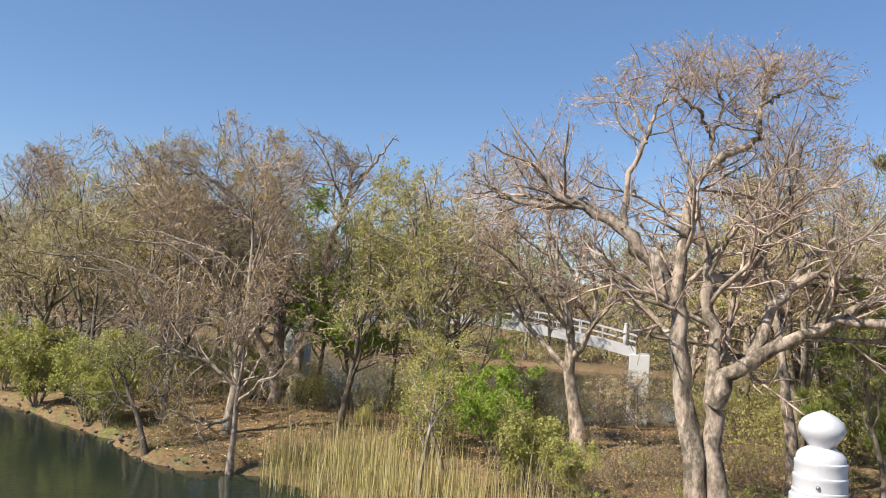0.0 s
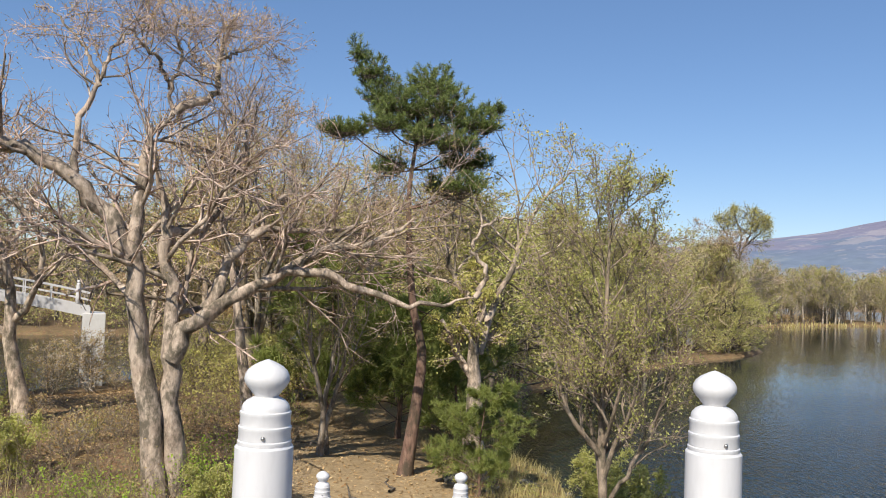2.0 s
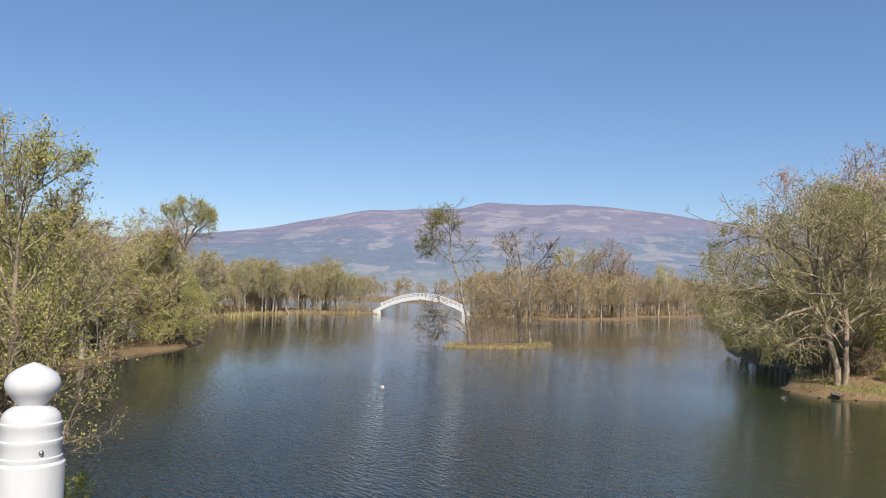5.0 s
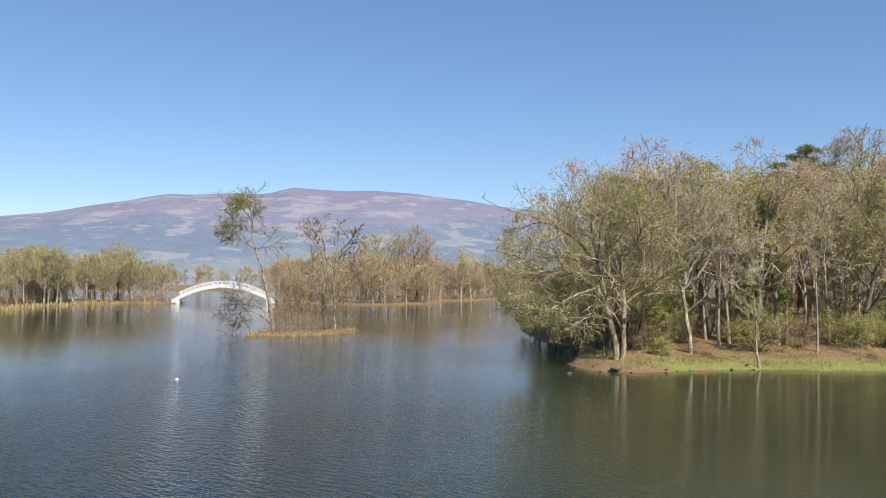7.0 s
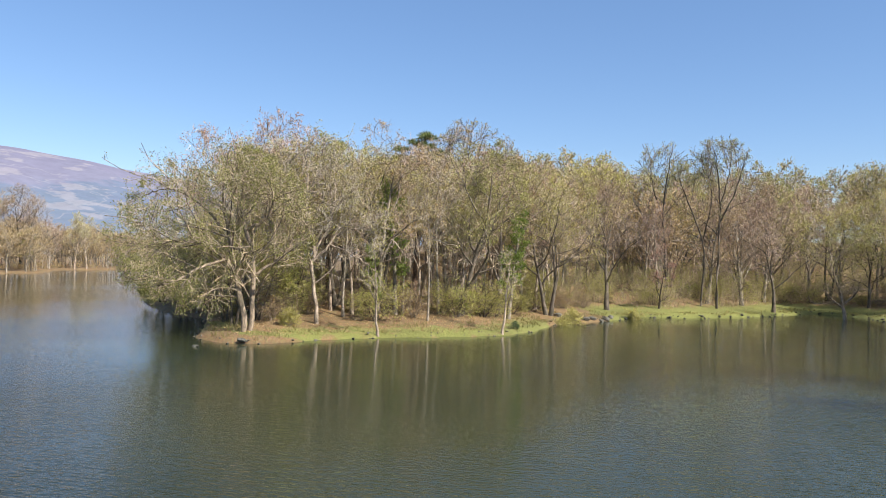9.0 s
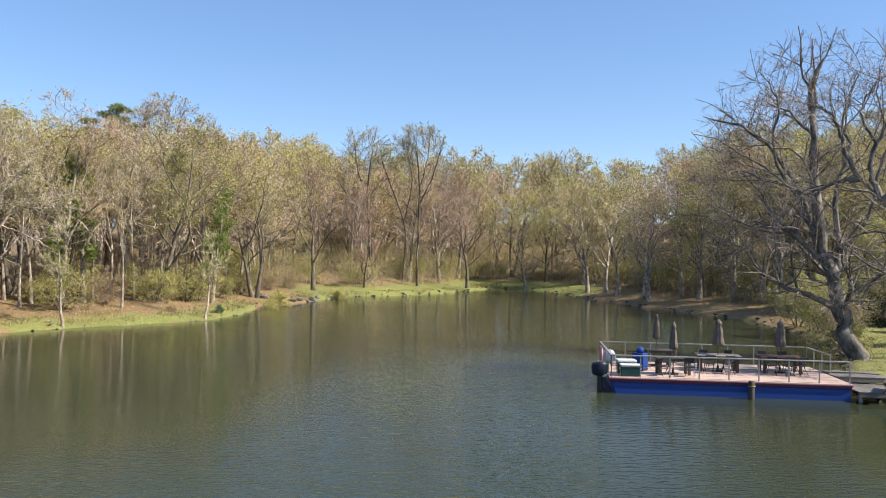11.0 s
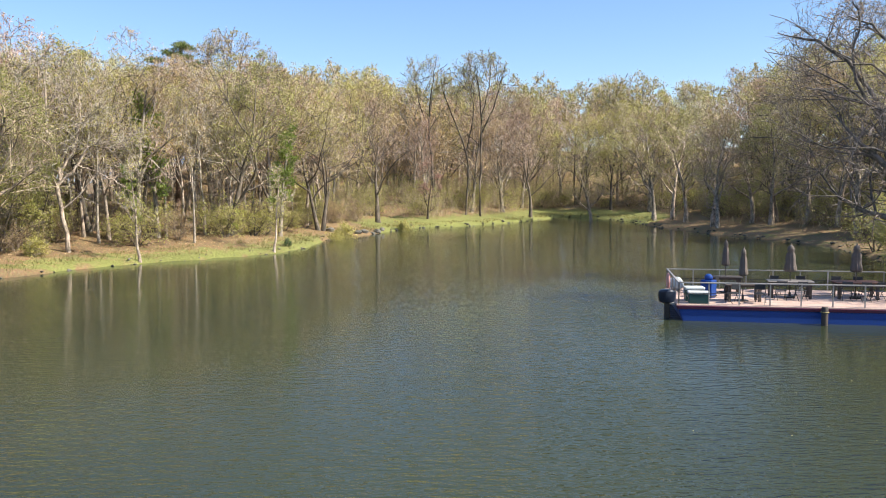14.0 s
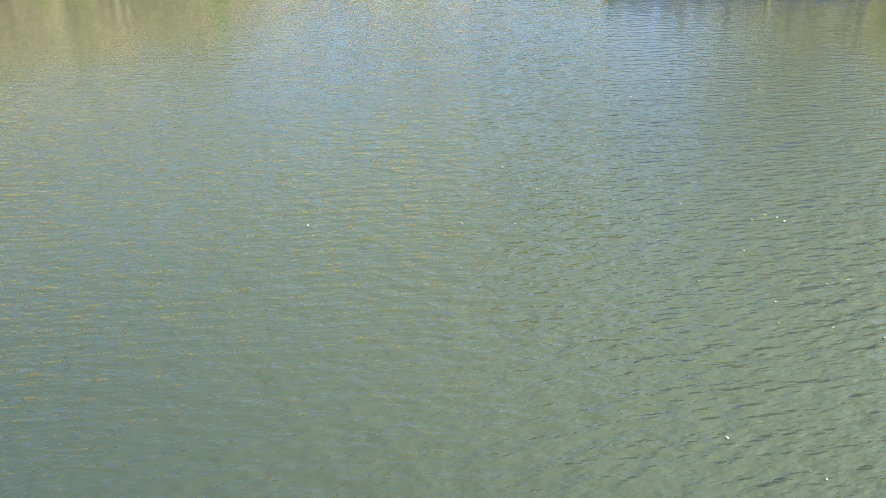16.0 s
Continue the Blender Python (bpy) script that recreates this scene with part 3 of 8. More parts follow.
def sprout(rng, P, R, L, n, t0, t1, angle, spread, ratio, npts, gnarl, up, thick, tip=0.25, least=0.0, dome=None):
    """n children on each parent polyline; dome: the crown that they end in."""
    B, N, _ = P.shape
    idx = np.repeat(np.arange(B), n)
    M = len(idx)
    t = t0 + (t1 - t0) * (np.tile(np.arange(n), B) + rng.rand(M)) / n
    f = t * (N - 1)
    i = np.minimum(f.astype(int), N - 2)
    w = (f - i)[:, None]
    pos = P[idx, i] * (1 - w) + P[idx, i + 1] * w
    tan = unit(P[idx, i + 1] - P[idx, i])
    rad = R[idx, i] * (1 - w[:, 0]) + R[idx, i + 1] * w[:, 0]
    ref = np.where(np.abs(tan[:, 2:3]) > 0.9, np.array([1.0, 0, 0]), np.array([0, 0, 1.0]))
    U = unit(np.cross(tan, ref))
    W = np.cross(tan, U)
    phi = np.tile(np.arange(n), B) * 2.4 + np.repeat(rng.rand(B) * 6.283, n) + rng.randn(M) * 0.5
    ang = np.radians(angle + spread * rng.randn(M))
    d = np.cos(ang)[:, None] * tan + np.sin(ang)[:, None] * (np.cos(phi)[:, None] * U + np.sin(phi)[:, None] * W)
    d[:, 2] += up
    d = unit(d)
    length = L[idx] * ratio * (1.15 - 0.55 * t) * (0.65 + 0.7 * rng.rand(M))
    if dome is not None:
        free = reach_in(dome, pos, d, length)
        stay = rng.rand(M) < np.clip(1.35 * free / length - 0.1, 0.06, 1)
        stay[:1] = True
        pos, d, rad, length = pos[stay], d[stay], rad[stay], free[stay] * (0.85 + 0.25 * rng.rand(stay.sum()))
        M = len(pos)
    pts = np.empty((M, npts, 3))
    pts[:, 0] = pos
    for k in range(1, npts):
        d = d + gnarl * rng.randn(M, 3)
        d[:, 2] += up * 0.25
        d = unit(d)
        pts[:, k] = pts[:, k - 1] + d * (length / (npts - 1))[:, None]
    r0 = np.maximum(np.minimum(rad * thick * (0.75 + 0.4 * rng.rand(M)), rad * 0.92), least)
    rads = r0[:, None] * (1 - (1 - tip) * np.linspace(0, 1, npts)[None])
    return pts, rads, length


def spline(points, n):
    """A smooth line through a few points (x, y, z)."""
    p = np.asarray(points, float)
    p = np.concatenate([2 * p[:1] - p[1:2], p, 2 * p[-1:] - p[-2:-1]])
    s = np.linspace(0, len(p) - 3 - 1e-6, n)
    i = s.astype(int)
    t = (s - i)[:, None]
    a, b, c, d = p[i], p[i + 1], p[i + 2], p[i + 3]
    return 0.5 * (2 * b + (c - a) * t + (2 * a - 5 * b + 4 * c - d) * t ** 2 + (3 * b - a - 3 * c + d) * t ** 3)


def leaves_on(rng, P, per, size, droop=0.0, spread=0.06):
    """Small folded leaves along twigs."""
    B, N, _ = P.shape
    idx = np.repeat(np.arange(B), per)
    M = len(idx)
    t = rng.rand(M) ** 0.6 * (N - 1)
    i = np.minimum(t.astype(int), N - 2)
    w = (t - i)[:, None]
    c = P[idx, i] * (1 - w) + P[idx, i + 1] * w + rng.randn(M, 3) * spread
    a = unit(rng.randn(M, 3) + np.array([0, 0, -droop]))
    b = unit(np.cross(a, rng.randn(M, 3)))
    s = size * (0.55 + 0.9 * rng.rand(M))[:, None]
    fold = unit(np.cross(a, b)) * s * 0.22
    V = np.stack([c, c + a * s * 0.5 + b * s * 0.34 + fold, c + a * s * 1.1, c + a * s * 0.5 - b * s * 0.34 + fold], 1).reshape(-1, 3)
    F = np.arange(4 * M).reshape(-1, 4)
    return V, F


def tree_parts(seed, H, r0, stems=1, lean=0.0, lean_az=0.0, fork=0.35, spreads=8.0, n=(8, 6, 6, 4), ratio=(0.5, 0.5, 0.5, 0.5), angle=(50, 45, 45, 45),
               up=(0.25, 0.1, 0.05, 0.0), gnarl=(0.10, 0.16, 0.2, 0.22, 0.25), twig=0.006, leaf_n=2, leaf_size=0.07, leaf_spread=0.08, leaf_from=0.0, limbs=(), limb_n=15, limb_from=0.25, bare=0, trunk_top=0.8, tip=0.32, droop=0.0,
               dome=None, sides=(9, 6, 4, 3, 3), seg=(12, 9, 6, 4, 3)):
    """Bark, twigs and leaves of one broad-leaved tree, as arrays. limbs: (radius, points) of great limbs that are laid by hand; stems=0: limbs alone; bare: how many of the first limbs carry no twigs."""
    rng = np.random.RandomState(seed)
    bark_bits, twig_bits, level2 = [], [], []
    N = seg[0]
    if stems:
        trunkP, trunkR, trunkL = [], [], []
        for k in range(stems):
            az = radians(lean_az) if stems == 1 else radians(lean_az + 360 * k / stems) + rng.randn() * 0.4
            tilt = radians(lean) if stems == 1 else radians(lean + spreads * (0.6 + 0.8 * rng.rand()))
            d = np.array([-math.sin(az) * math.sin(tilt), math.cos(az) * math.sin(tilt), math.cos(tilt)])
            p = np.array([0, 0, -0.25]) + (np.array([-math.sin(az), math.cos(az), 0]) * r0 * 0.9 if stems > 1 else 0)
            L = H * trunk_top * (1 if k == 0 else 0.75 + 0.25 * rng.rand())
            pts = [p]
            for _ in range(N - 1):
                d = unit(d + rng.randn(3) * gnarl[0] * np.array([1, 1, 0.4]) + np.array([0, 0, 0.06]))
                p = p + d * L / (N - 1)
                pts.append(p)
            s = np.linspace(0, 1, N)
            trunkP.append(pts)
            trunkR.append(r0 * (0.8 if stems > 1 else 1) * ((1 - s) ** 0.75 * 0.9 + 0.06 + 0.55 * np.exp(-s * N * 0.9)))
            trunkL.append(L)
        P0, R0, L0 = np.array(trunkP), np.array(trunkR), np.array(trunkL)
        bark_bits.append(tubes(P0, R0, sides[0]))
        P1, R1, L1 = sprout(rng, P0, R0, L0, n[0], fork, 0.98, angle[0], 10, ratio[0], seg[1], gnarl[1], up[0], 0.66, tip, dome=dome)
        bark_bits.append(tubes(P1, R1, sides[1]))
        level2.append(sprout(rng, P1, R1, L1, n[1], 0.22, 1.0, angle[1], 12, ratio[1], seg[2], gnarl[2], up[1], 0.7, tip, dome=dome))
    if limbs:
        LP, LR, LL = [], [], []
        for r, pts in limbs:
            q = spline(pts, seg[1] + 11)
            q[1:-1] += rng.randn(len(q) - 2, 3) * (0.03 + 0.12 * r)
            s = np.linspace(0, 1, len(q))
            flare = 0.55 * np.exp(-s * 14) if pts[0][2] < 1.0 else 0.0
            LP.append(q)
            LR.append(((1 - s) ** 0.75 * 0.9 + 0.1 + flare) * r)
            LL.append(np.linalg.norm(np.diff(q, axis=0), axis=1).sum())
        LP, LR, LL = np.array(LP), np.array(LR), np.array(LL)
        bark_bits.append(tubes(LP, LR, 10, rng))
        LP, LR, LL = LP[bare:], LR[bare:], LL[bare:]
        level2.append(sprout(rng, LP, LR, np.clip(LL, 3.0, 6.5) * 1.2, limb_n, limb_from, 1.0, angle[1], 14, ratio[1], seg[2], gnarl[2], up[1], 0.5, tip, dome=dome))
    P2, R2, L2 = [np.concatenate(a) for a in zip(*level2)]
    bark_bits.append(tubes(P2, np.maximum(R2, twig * 1.6), max(3, sides[2])))
    P3, R3, L3 = sprout(rng, P2, R2, L2, n[2], 0.15, 1.0, angle[2], 14, ratio[2], seg[3], gnarl[3], up[2], 0.68, 0.45, twig * 1.4, dome=dome)
    twig_bits.append(tubes(P3, R3, sides[3]) if sides[3] > 2 else ribbons(P3, R3))
    last = P3
    if n[3]:
        P4, R4, L4 = sprout(rng, P3, R3, L3, n[3], 0.15, 1.0, angle[3], 15, ratio[3], seg[4], gnarl[4], up[3], 0.6, 0.4, twig, dome=dome)
        twig_bits.append(tubes(P4, R4, sides[4]) if sides[4] > 2 else ribbons(P4, R4))
        last = P4
    out = {"trunk": joined(bark_bits), "twigs": joined(twig_bits)}
    if leaf_n:
        if leaf_from:
            # leaves sit in the upper crown, the lower twigs are bare
            last = last[(last[:, 0, 2] / H - leaf_from) / 0.15 > rng.rand(len(last))]
        out["crown"] = leaves_on(rng, last, leaf_n, leaf_size, droop, leaf_spread)
    return out


def two_tone(name, first, second, m1, m2):
    """One mesh of two sets of faces with a material each."""
    v, f = joined([first, second])
    me = mesh_of(name, v, f, m1)
    me.materials.append(m2)
    n1, n2 = len(first[1]), len(second[1])
    me.polygons.foreach_set("material_index", np.concatenate([np.zeros(n1, np.int32), np.ones(n2, np.int32)]))
    me.polygons.foreach_set("use_smooth", np.concatenate([np.ones(n1, bool), np.zeros(n2, bool)]))
    return me


def tree_meshes(parts, bark_m, twig_m, leaf_m):
    return {"trunk": mesh_of("trunk", *parts["trunk"], bark_m), "crown": two_tone("crown", parts["twigs"], parts["crown"], twig_m, leaf_m)}


def plant(meshes, x, y, label, name="tree", turn=0.0, size=1.0, group="", sink=0.0, wide=1.0, category="tree"):
    ob = thing(name, (x, y, z_at(x, y) - sink), label, category, group, turn)
    ob.scale = (size * wide, size * wide, size)
    for k, me in meshes.items():
        attach(k, me, ob)
    return ob


def to_height(meshes, h):
    """The size at which a kind of tree stands h high."""
    co = np.empty(len(meshes["crown"].vertices) * 3, np.float32)
    meshes["crown"].vertices.foreach_get("co", co)
    return h / float(co[2::3].max())


def facing(x, y):
    """The turn that lays local x across the view from the bridge, local y away from it."""
    return math.degrees(math.atan2(-x, y))


# --- the old oak with long low limbs beside the path (local x across, z up)
OAK = (7.4, 19.7)
oak_limbs = []
limb(oak_limbs, 0.13, -0.3, -1.3, (2.6, 5.52), (3.5, 5.47), (4.5, 5.1), (5.51, 4.82), (6.53, 4.79), (7.29, 5.0))
limb(oak_limbs, 0.08, -1.3, -1.1, (7.29, 5.0), (7.56, 5.62), (7.22, 6.31), (7.46, 6.88), (7.11, 7.94))
limb(oak_limbs, 0.3, 0, 0, (-0.25, 0.34), (-0.55, 2.58), (-0.83, 4.14), (-1.0, 5.56), (-0.99, 6.56), (-0.87, 7.72), (-0.8, 8.63), (-0.26, 9.25))
limb(oak_limbs, 0.11, 0, 0.3, (-0.26, 9.25), (0.38, 9.65), (0.73, 10.03), (0.75, 10.6), (0.89, 11.46), (1.2, 12.24))
limb(oak_limbs, 0.06, 0, -0.4, (-0.31, 9.22), (-0.4, 9.95), (-0.17, 10.55), (-0.35, 11.35), (-0.57, 12.45))
limb(oak_limbs, 0.06, 0.1, -0.9, (-0.4, 9.87), (-0.74, 10.51), (-1.19, 10.88), (-1.63, 11.29))
limb(oak_limbs, 0.05, 0.2, 1.0, (0.75, 10.55), (0.32, 10.74), (0.02, 11.24), (0.09, 11.99))
limb(oak_limbs, 0.05, 0.2, 0.9, (0.75, 10.78), (1.27, 11.15), (2.03, 11.6))
limb(oak_limbs, 0.24, 0, -0.6, (-1.09, 5.72), (-1.66, 6.6), (-2.28, 7.29), (-3.27, 7.98), (-3.99, 8.23), (-4.56, 8.78), (-4.94, 9.3))
limb(oak_limbs, 0.09, -0.3, 0.4, (-2.42, 7.46), (-2.43, 8.67), (-2.04, 9.82), (-1.72, 10.72), (-1.3, 11.42))
limb(oak_limbs, 0.055, 0, 0.2, (-1.98, 9.75), (-2.24, 10.53), (-2.71, 11.05), (-3.43, 11.81))
limb(oak_limbs, 0.1, -0.4, -1.4, (-3.55, 8.1), (-4.49, 7.94), (-5.43, 8.16), (-6.24, 8.67))
limb(oak_limbs, 0.27, 0, 0.1, (0.08, 0.34), (-0.02, 2.59), (-0.12, 4.01), (-0.14, 5.45), (-0.33, 6.45), (-0.42, 7.46), (-0.85, 8.52))
limb(oak_limbs, 0.13, 0.1, 1.5, (-0.3, 6.31), (0.44, 6.48), (0.99, 7.24), (1.3, 8.14), (1.65, 8.98), (1.83, 10.11))
limb(oak_limbs, 0.23, 0, -0.5, (-0.05, 3.23), (0.26, 3.99), (1.1, 4.68), (2.1, 5.21), (3.41, 6.03), (4.69, 6.35), (5.87, 7.07))
limb(oak_limbs, 0.16, -0.1, 0.9, (0.67, 4.47), (1.14, 5.42), (1.76, 6.31), (2.49, 6.61), (3.84, 6.67), (5.29, 6.93))
limb(oak_limbs, 0.09, 0.2, 1.6, (1.62, 6.22), (1.94, 6.94), (2.75, 7.56), (3.71, 8.31))
limb(oak_limbs, 0.045, -1.2, -1.6, (7.43, 6.84), (8.15, 7.12), (9.14, 6.76))
oak = tree_parts(3, 12, 0.2, stems=0, limbs=oak_limbs, bare=2, limb_n=11, limb_from=0.4, n=(0, 0, 8, 6), ratio=(0.6, 0.5, 0.52, 0.5), angle=(50, 52, 48, 46), up=(0.2, 0.16, 0.08, 0.02), gnarl=(0.09, 0.2, 0.24, 0.26, 0.28), twig=0.0062, leaf_n=1, leaf_size=0.05,
                 dome=(0.6, 0.0, 7.0, 7.6, 5.4))
plant(tree_meshes(oak, BARK_PALE, TWIG_PINK, LEAF_BUD), *OAK, "old pale oak with long low limbs and opening buds", "oak_tree", facing(*OAK))

# --- the pair of crooked oaks above the reed bed
TWIN = (-6.0, 38.6)
twin_limbs = []
limb(twin_limbs, 0.3, 0, 0, (-0.03, 0.21), (-0.26, 1.65), (-0.96, 2.61), (-1.47, 3.69), (-1.47, 5.55), (-1.09, 6.59), (-1.75, 7.66), (-2.37, 9.48))
limb(twin_limbs, 0.13, 0, -0.5, (-1.4, 3.53), (-2.76, 3.45), (-4.17, 3.7), (-5.32, 3.91))
limb(twin_limbs, 0.12, 0, 0.6, (-1.54, 6.34), (-2.78, 6.64), (-3.88, 6.16))
limb(twin_limbs, 0.2, 0, 0.9, (-0.12, 1.92), (-0.47, 4.55), (-0.4, 6.57), (-1.14, 7.18), (-2.07, 8.97), (-3.63, 9.04), (-5.98, 8.48))
limb(twin_limbs, 0.13, 0.4, -0.4, (-1.61, 8.21), (-3.18, 9.81), (-4.51, 10.4), (-6.13, 10.13))
limb(twin_limbs, 0.14, 0.3, 1.0, (-0.4, 6.57), (-0.44, 8.31), (-1.4, 10.39), (-1.35, 12.85))
limb(twin_limbs, 0.28, 0, 0, (0.74, 0.38), (0.75, 2.5), (1.3, 3.87), (2.18, 5.55), (3.43, 7.01), (4.74, 7.89))
limb(twin_limbs, 0.2, 0, 0.5, (1.88, 5.26), (1.66, 7.41), (2.24, 8.96), (2.73, 11.08), (1.87, 12.93))
limb(twin_limbs, 0.12, 0.3, -0.4, (2.61, 10.51), (3.62, 11.73), (4.62, 13.24))
limb(twin_limbs, 0.11, 0, -0.6, (2.69, 5.99), (1.67, 5.24), (0.55, 5.97), (-0.18, 6.72))
twin = tree_parts(11, 13, 0.3, stems=0, limbs=twin_limbs, limb_n=15, limb_from=0.4, n=(0, 0, 8, 7), ratio=(0.55, 0.62, 0.52, 0.5), angle=(50, 48, 46, 46), up=(0.2, 0.18, 0.08, 0.0), gnarl=(0.13, 0.22, 0.25, 0.26, 0.28), twig=0.012, leaf_n=1, leaf_size=0.08,
                  dome=(-1.2, 0.0, 7.4, 7.6, 5.9))
plant(tree_meshes(twin, BARK_PALE, TWIG_PINK, LEAF_OLIVE), *TWIN, "pair of crooked grey oaks with thin spring leaves", "oak_tree", facing(*TWIN))

# --- a second oak, grey, behind the bushes
OAK2 = (6.5, 30.3)
oak2 = tree_parts(21, 12.2, 0.3, lean=4, lean_az=70, trunk_top=0.7, fork=0.32, n=(10, 8, 7, 6), ratio=(0.7, 0.55, 0.5, 0.5), gnarl=(0.12, 0.22, 0.24, 0.26, 0.28), twig=0.012, leaf_n=1, leaf_size=0.07, dome=(0, 0, 7.4, 5.6, 4.9))
plant(tree_meshes(oak2, BARK_PALE, TWIG_PINK, LEAF_BUD), *OAK2, "spreading oak with tangled twigs and brown buds", "oak_tree", facing(*OAK2))

OAKG = (14.4, 29.4)
oakg = tree_parts(31, 13.4, 0.27, lean=2, trunk_top=0.75, fork=0.35, n=(9, 7, 6, 5), ratio=(0.42, 0.48, 0.5, 0.5), gnarl=(0.08, 0.2, 0.24, 0.26, 0.28), twig=0.012, leaf_n=3, leaf_size=0.075, dome=(0, 0, 8.4, 4.4, 5.0))
plant(tree_meshes(oakg, BARK_OAK, TWIG_PINK, LEAF_BUD), *OAKG, "tall grey tree with rusty opening leaves", "tree", 40)

plant(tree_meshes(tree_parts(32, 13, 0.2, lean=1, trunk_top=0.85, fork=0.45, n=(9, 7, 6, 5), ratio=(0.42, 0.5, 0.5, 0.5), gnarl=(0.05, 0.18, 0.22, 0.25, 0.28), twig=0.009, leaf_n=2, leaf_size=0.06, dome=(0, 0, 9.2, 3.2, 4.2)), BARK_PALE, TWIG_PINK, LEAF_BUD), 11.9, 24.6, "straight grey tree standing behind the old oak", "tree", 75)

DBL = (13.0, 21.8)
dbl = tree_parts(41, 9.3, 0.12, stems=3, spreads=7, trunk_top=0.8, fork=0.3, n=(6, 5, 6, 4), ratio=(0.36, 0.5, 0.5, 0.5), up=(0.4, 0.2, 0.1, 0), twig=0.005, leaf_n=1, leaf_size=0.05)
plant(tree_meshes(dbl, BARK_GREY, TWIG_BROWN, LEAF_OLIVE), *DBL, "slim grey tree forked low beside the path", "tree", 20)

SNAG = (16.0, 18.1)
snag = tree_parts(51, 9.8, 0.36, lean=5, lean_az=-30, trunk_top=0.6, fork=0.5, n=(6, 6, 6, 5), ratio=(0.36, 0.5, 0.5, 0.5), gnarl=(0.12, 0.22, 0.24, 0.26, 0.28), twig=0.007, leaf_n=3, leaf_size=0.08,
                  limbs=[(0.11, [(0.0, 0, 3.6), (0.4, 0.2, 5.0), (1.0, 0.4, 6.4), (1.4, 0.4, 7.6), (2.0, 0.4, 8.6), (2.8, 0.3, 9.2)]), (0.12, [(0.2, 0, 4.6), (-0.8, 0.2, 5.8), (-1.2, 0.2, 7.4), (-0.9, 0.1, 8.6)])])
plant(tree_meshes(snag, BARK_PALE, TWIG_BROWN, LEAF_OLIVE), *SNAG, "broken old tree with a thick pale hollow trunk", "tree", facing(*SNAG))

WTREE = (12.9, 10.9)
wtree = tree_parts(61, 8.6, 0.115, lean=1, trunk_top=0.92, fork=0.26, n=(26, 7, 6, 6), ratio=(0.4, 0.5, 0.5, 0.5), angle=(46, 40, 40, 45), up=(0.3, 0.2, 0.12, 0), gnarl=(0.04, 0.10, 0.16, 0.2, 0.25), twig=0.0055, leaf_n=3, leaf_size=0.045, leaf_from=0.22,
                   dome=(0, 0, 5.1, 2.1, 3.9), limb_n=8, limbs=[(0.055, [(0.05, 0, 1.6), (0.5, -0.3, 2.4), (0.95, -0.5, 3.4), (1.2, -0.6, 4.6)])])
plant(tree_meshes(wtree, BARK_OAK, TWIG_BROWN, LEAF_ALDER), *WTREE, "young waterside alder with fine yellow-green leaves", "alder_tree", facing(*WTREE))

BANKPALE = (-5.7, 27.3)
bankpale = tree_parts(71, 6.3, 0.13, lean=1, trunk_top=0.85, fork=0.45, n=(9, 6, 6, 4), ratio=(0.5, 0.5, 0.5, 0.5), gnarl=(0.06, 0.28, 0.3, 0.3, 0.3), up=(0.15, 0.1, 0, 0), twig=0.006, leaf_n=1, leaf_size=0.05,
                      limbs=[(0.07, [(0, 0, 2.0), (-0.8, -0.2, 1.75), (-1.5, -0.3, 1.9), (-2.4, -0.4, 2.5)]), (0.08, [(0, 0, 2.9), (-1.0, 0.2, 3.7), (-2.2, 0.2, 4.1), (-3.6, 0.1, 4.9)])])
plant(tree_meshes(bankpale, BARK_PALE, TWIG_BROWN, LEAF_BUD), *BANKPALE, "small crooked pale tree at the water's edge", "tree", facing(*BANKPALE))

BANKDARK = (-8.9, 28.9)
bankdark = tree_parts(72, 5.2, 0.11, lean=20, lean_az=75, trunk_top=0.85, fork=0.3, n=(9, 6, 6, 4), ratio=(0.5, 0.55, 0.5, 0.5), gnarl=(0.08, 0.2, 0.24, 0.26, 0.28), up=(0.0, -0.05, -0.05, 0), twig=0.006, leaf_n=3, leaf_size=0.055)
plant(tree_meshes(bankdark, BARK_DARK, TWIG_DARK, LEAF_SALLOW), *BANKDARK, "dark sallow leaning out over the water", "willow_tree", facing(*BANKDARK))

for k, (x, y, h, seed, lean) in enumerate(((1.3, 27.1, 6.6, 81, 5), (0.3, 22.9, 5.2, 82, 2), (2.4, 33.5, 7.4, 83, 3))):
    slim = tree_parts(seed, h, 0.075, lean=lean, lean_az=60, trunk_top=0.9, fork=0.4, n=(9, 5, 5, 4), ratio=(0.32, 0.5, 0.5, 0.5), up=(0.3, 0.1, 0.1, 0), twig=0.005, leaf_n=3, leaf_size=0.06)
    plant(tree_meshes(slim, BARK_GREY, TWIG_TAN, (LEAF_OLIVE, LEAF_OLIVE, LEAF_GREEN)[k]), x, y, "slim sapling with small green leaves", "tree", 30 * k, group="saplings in the reed bed")


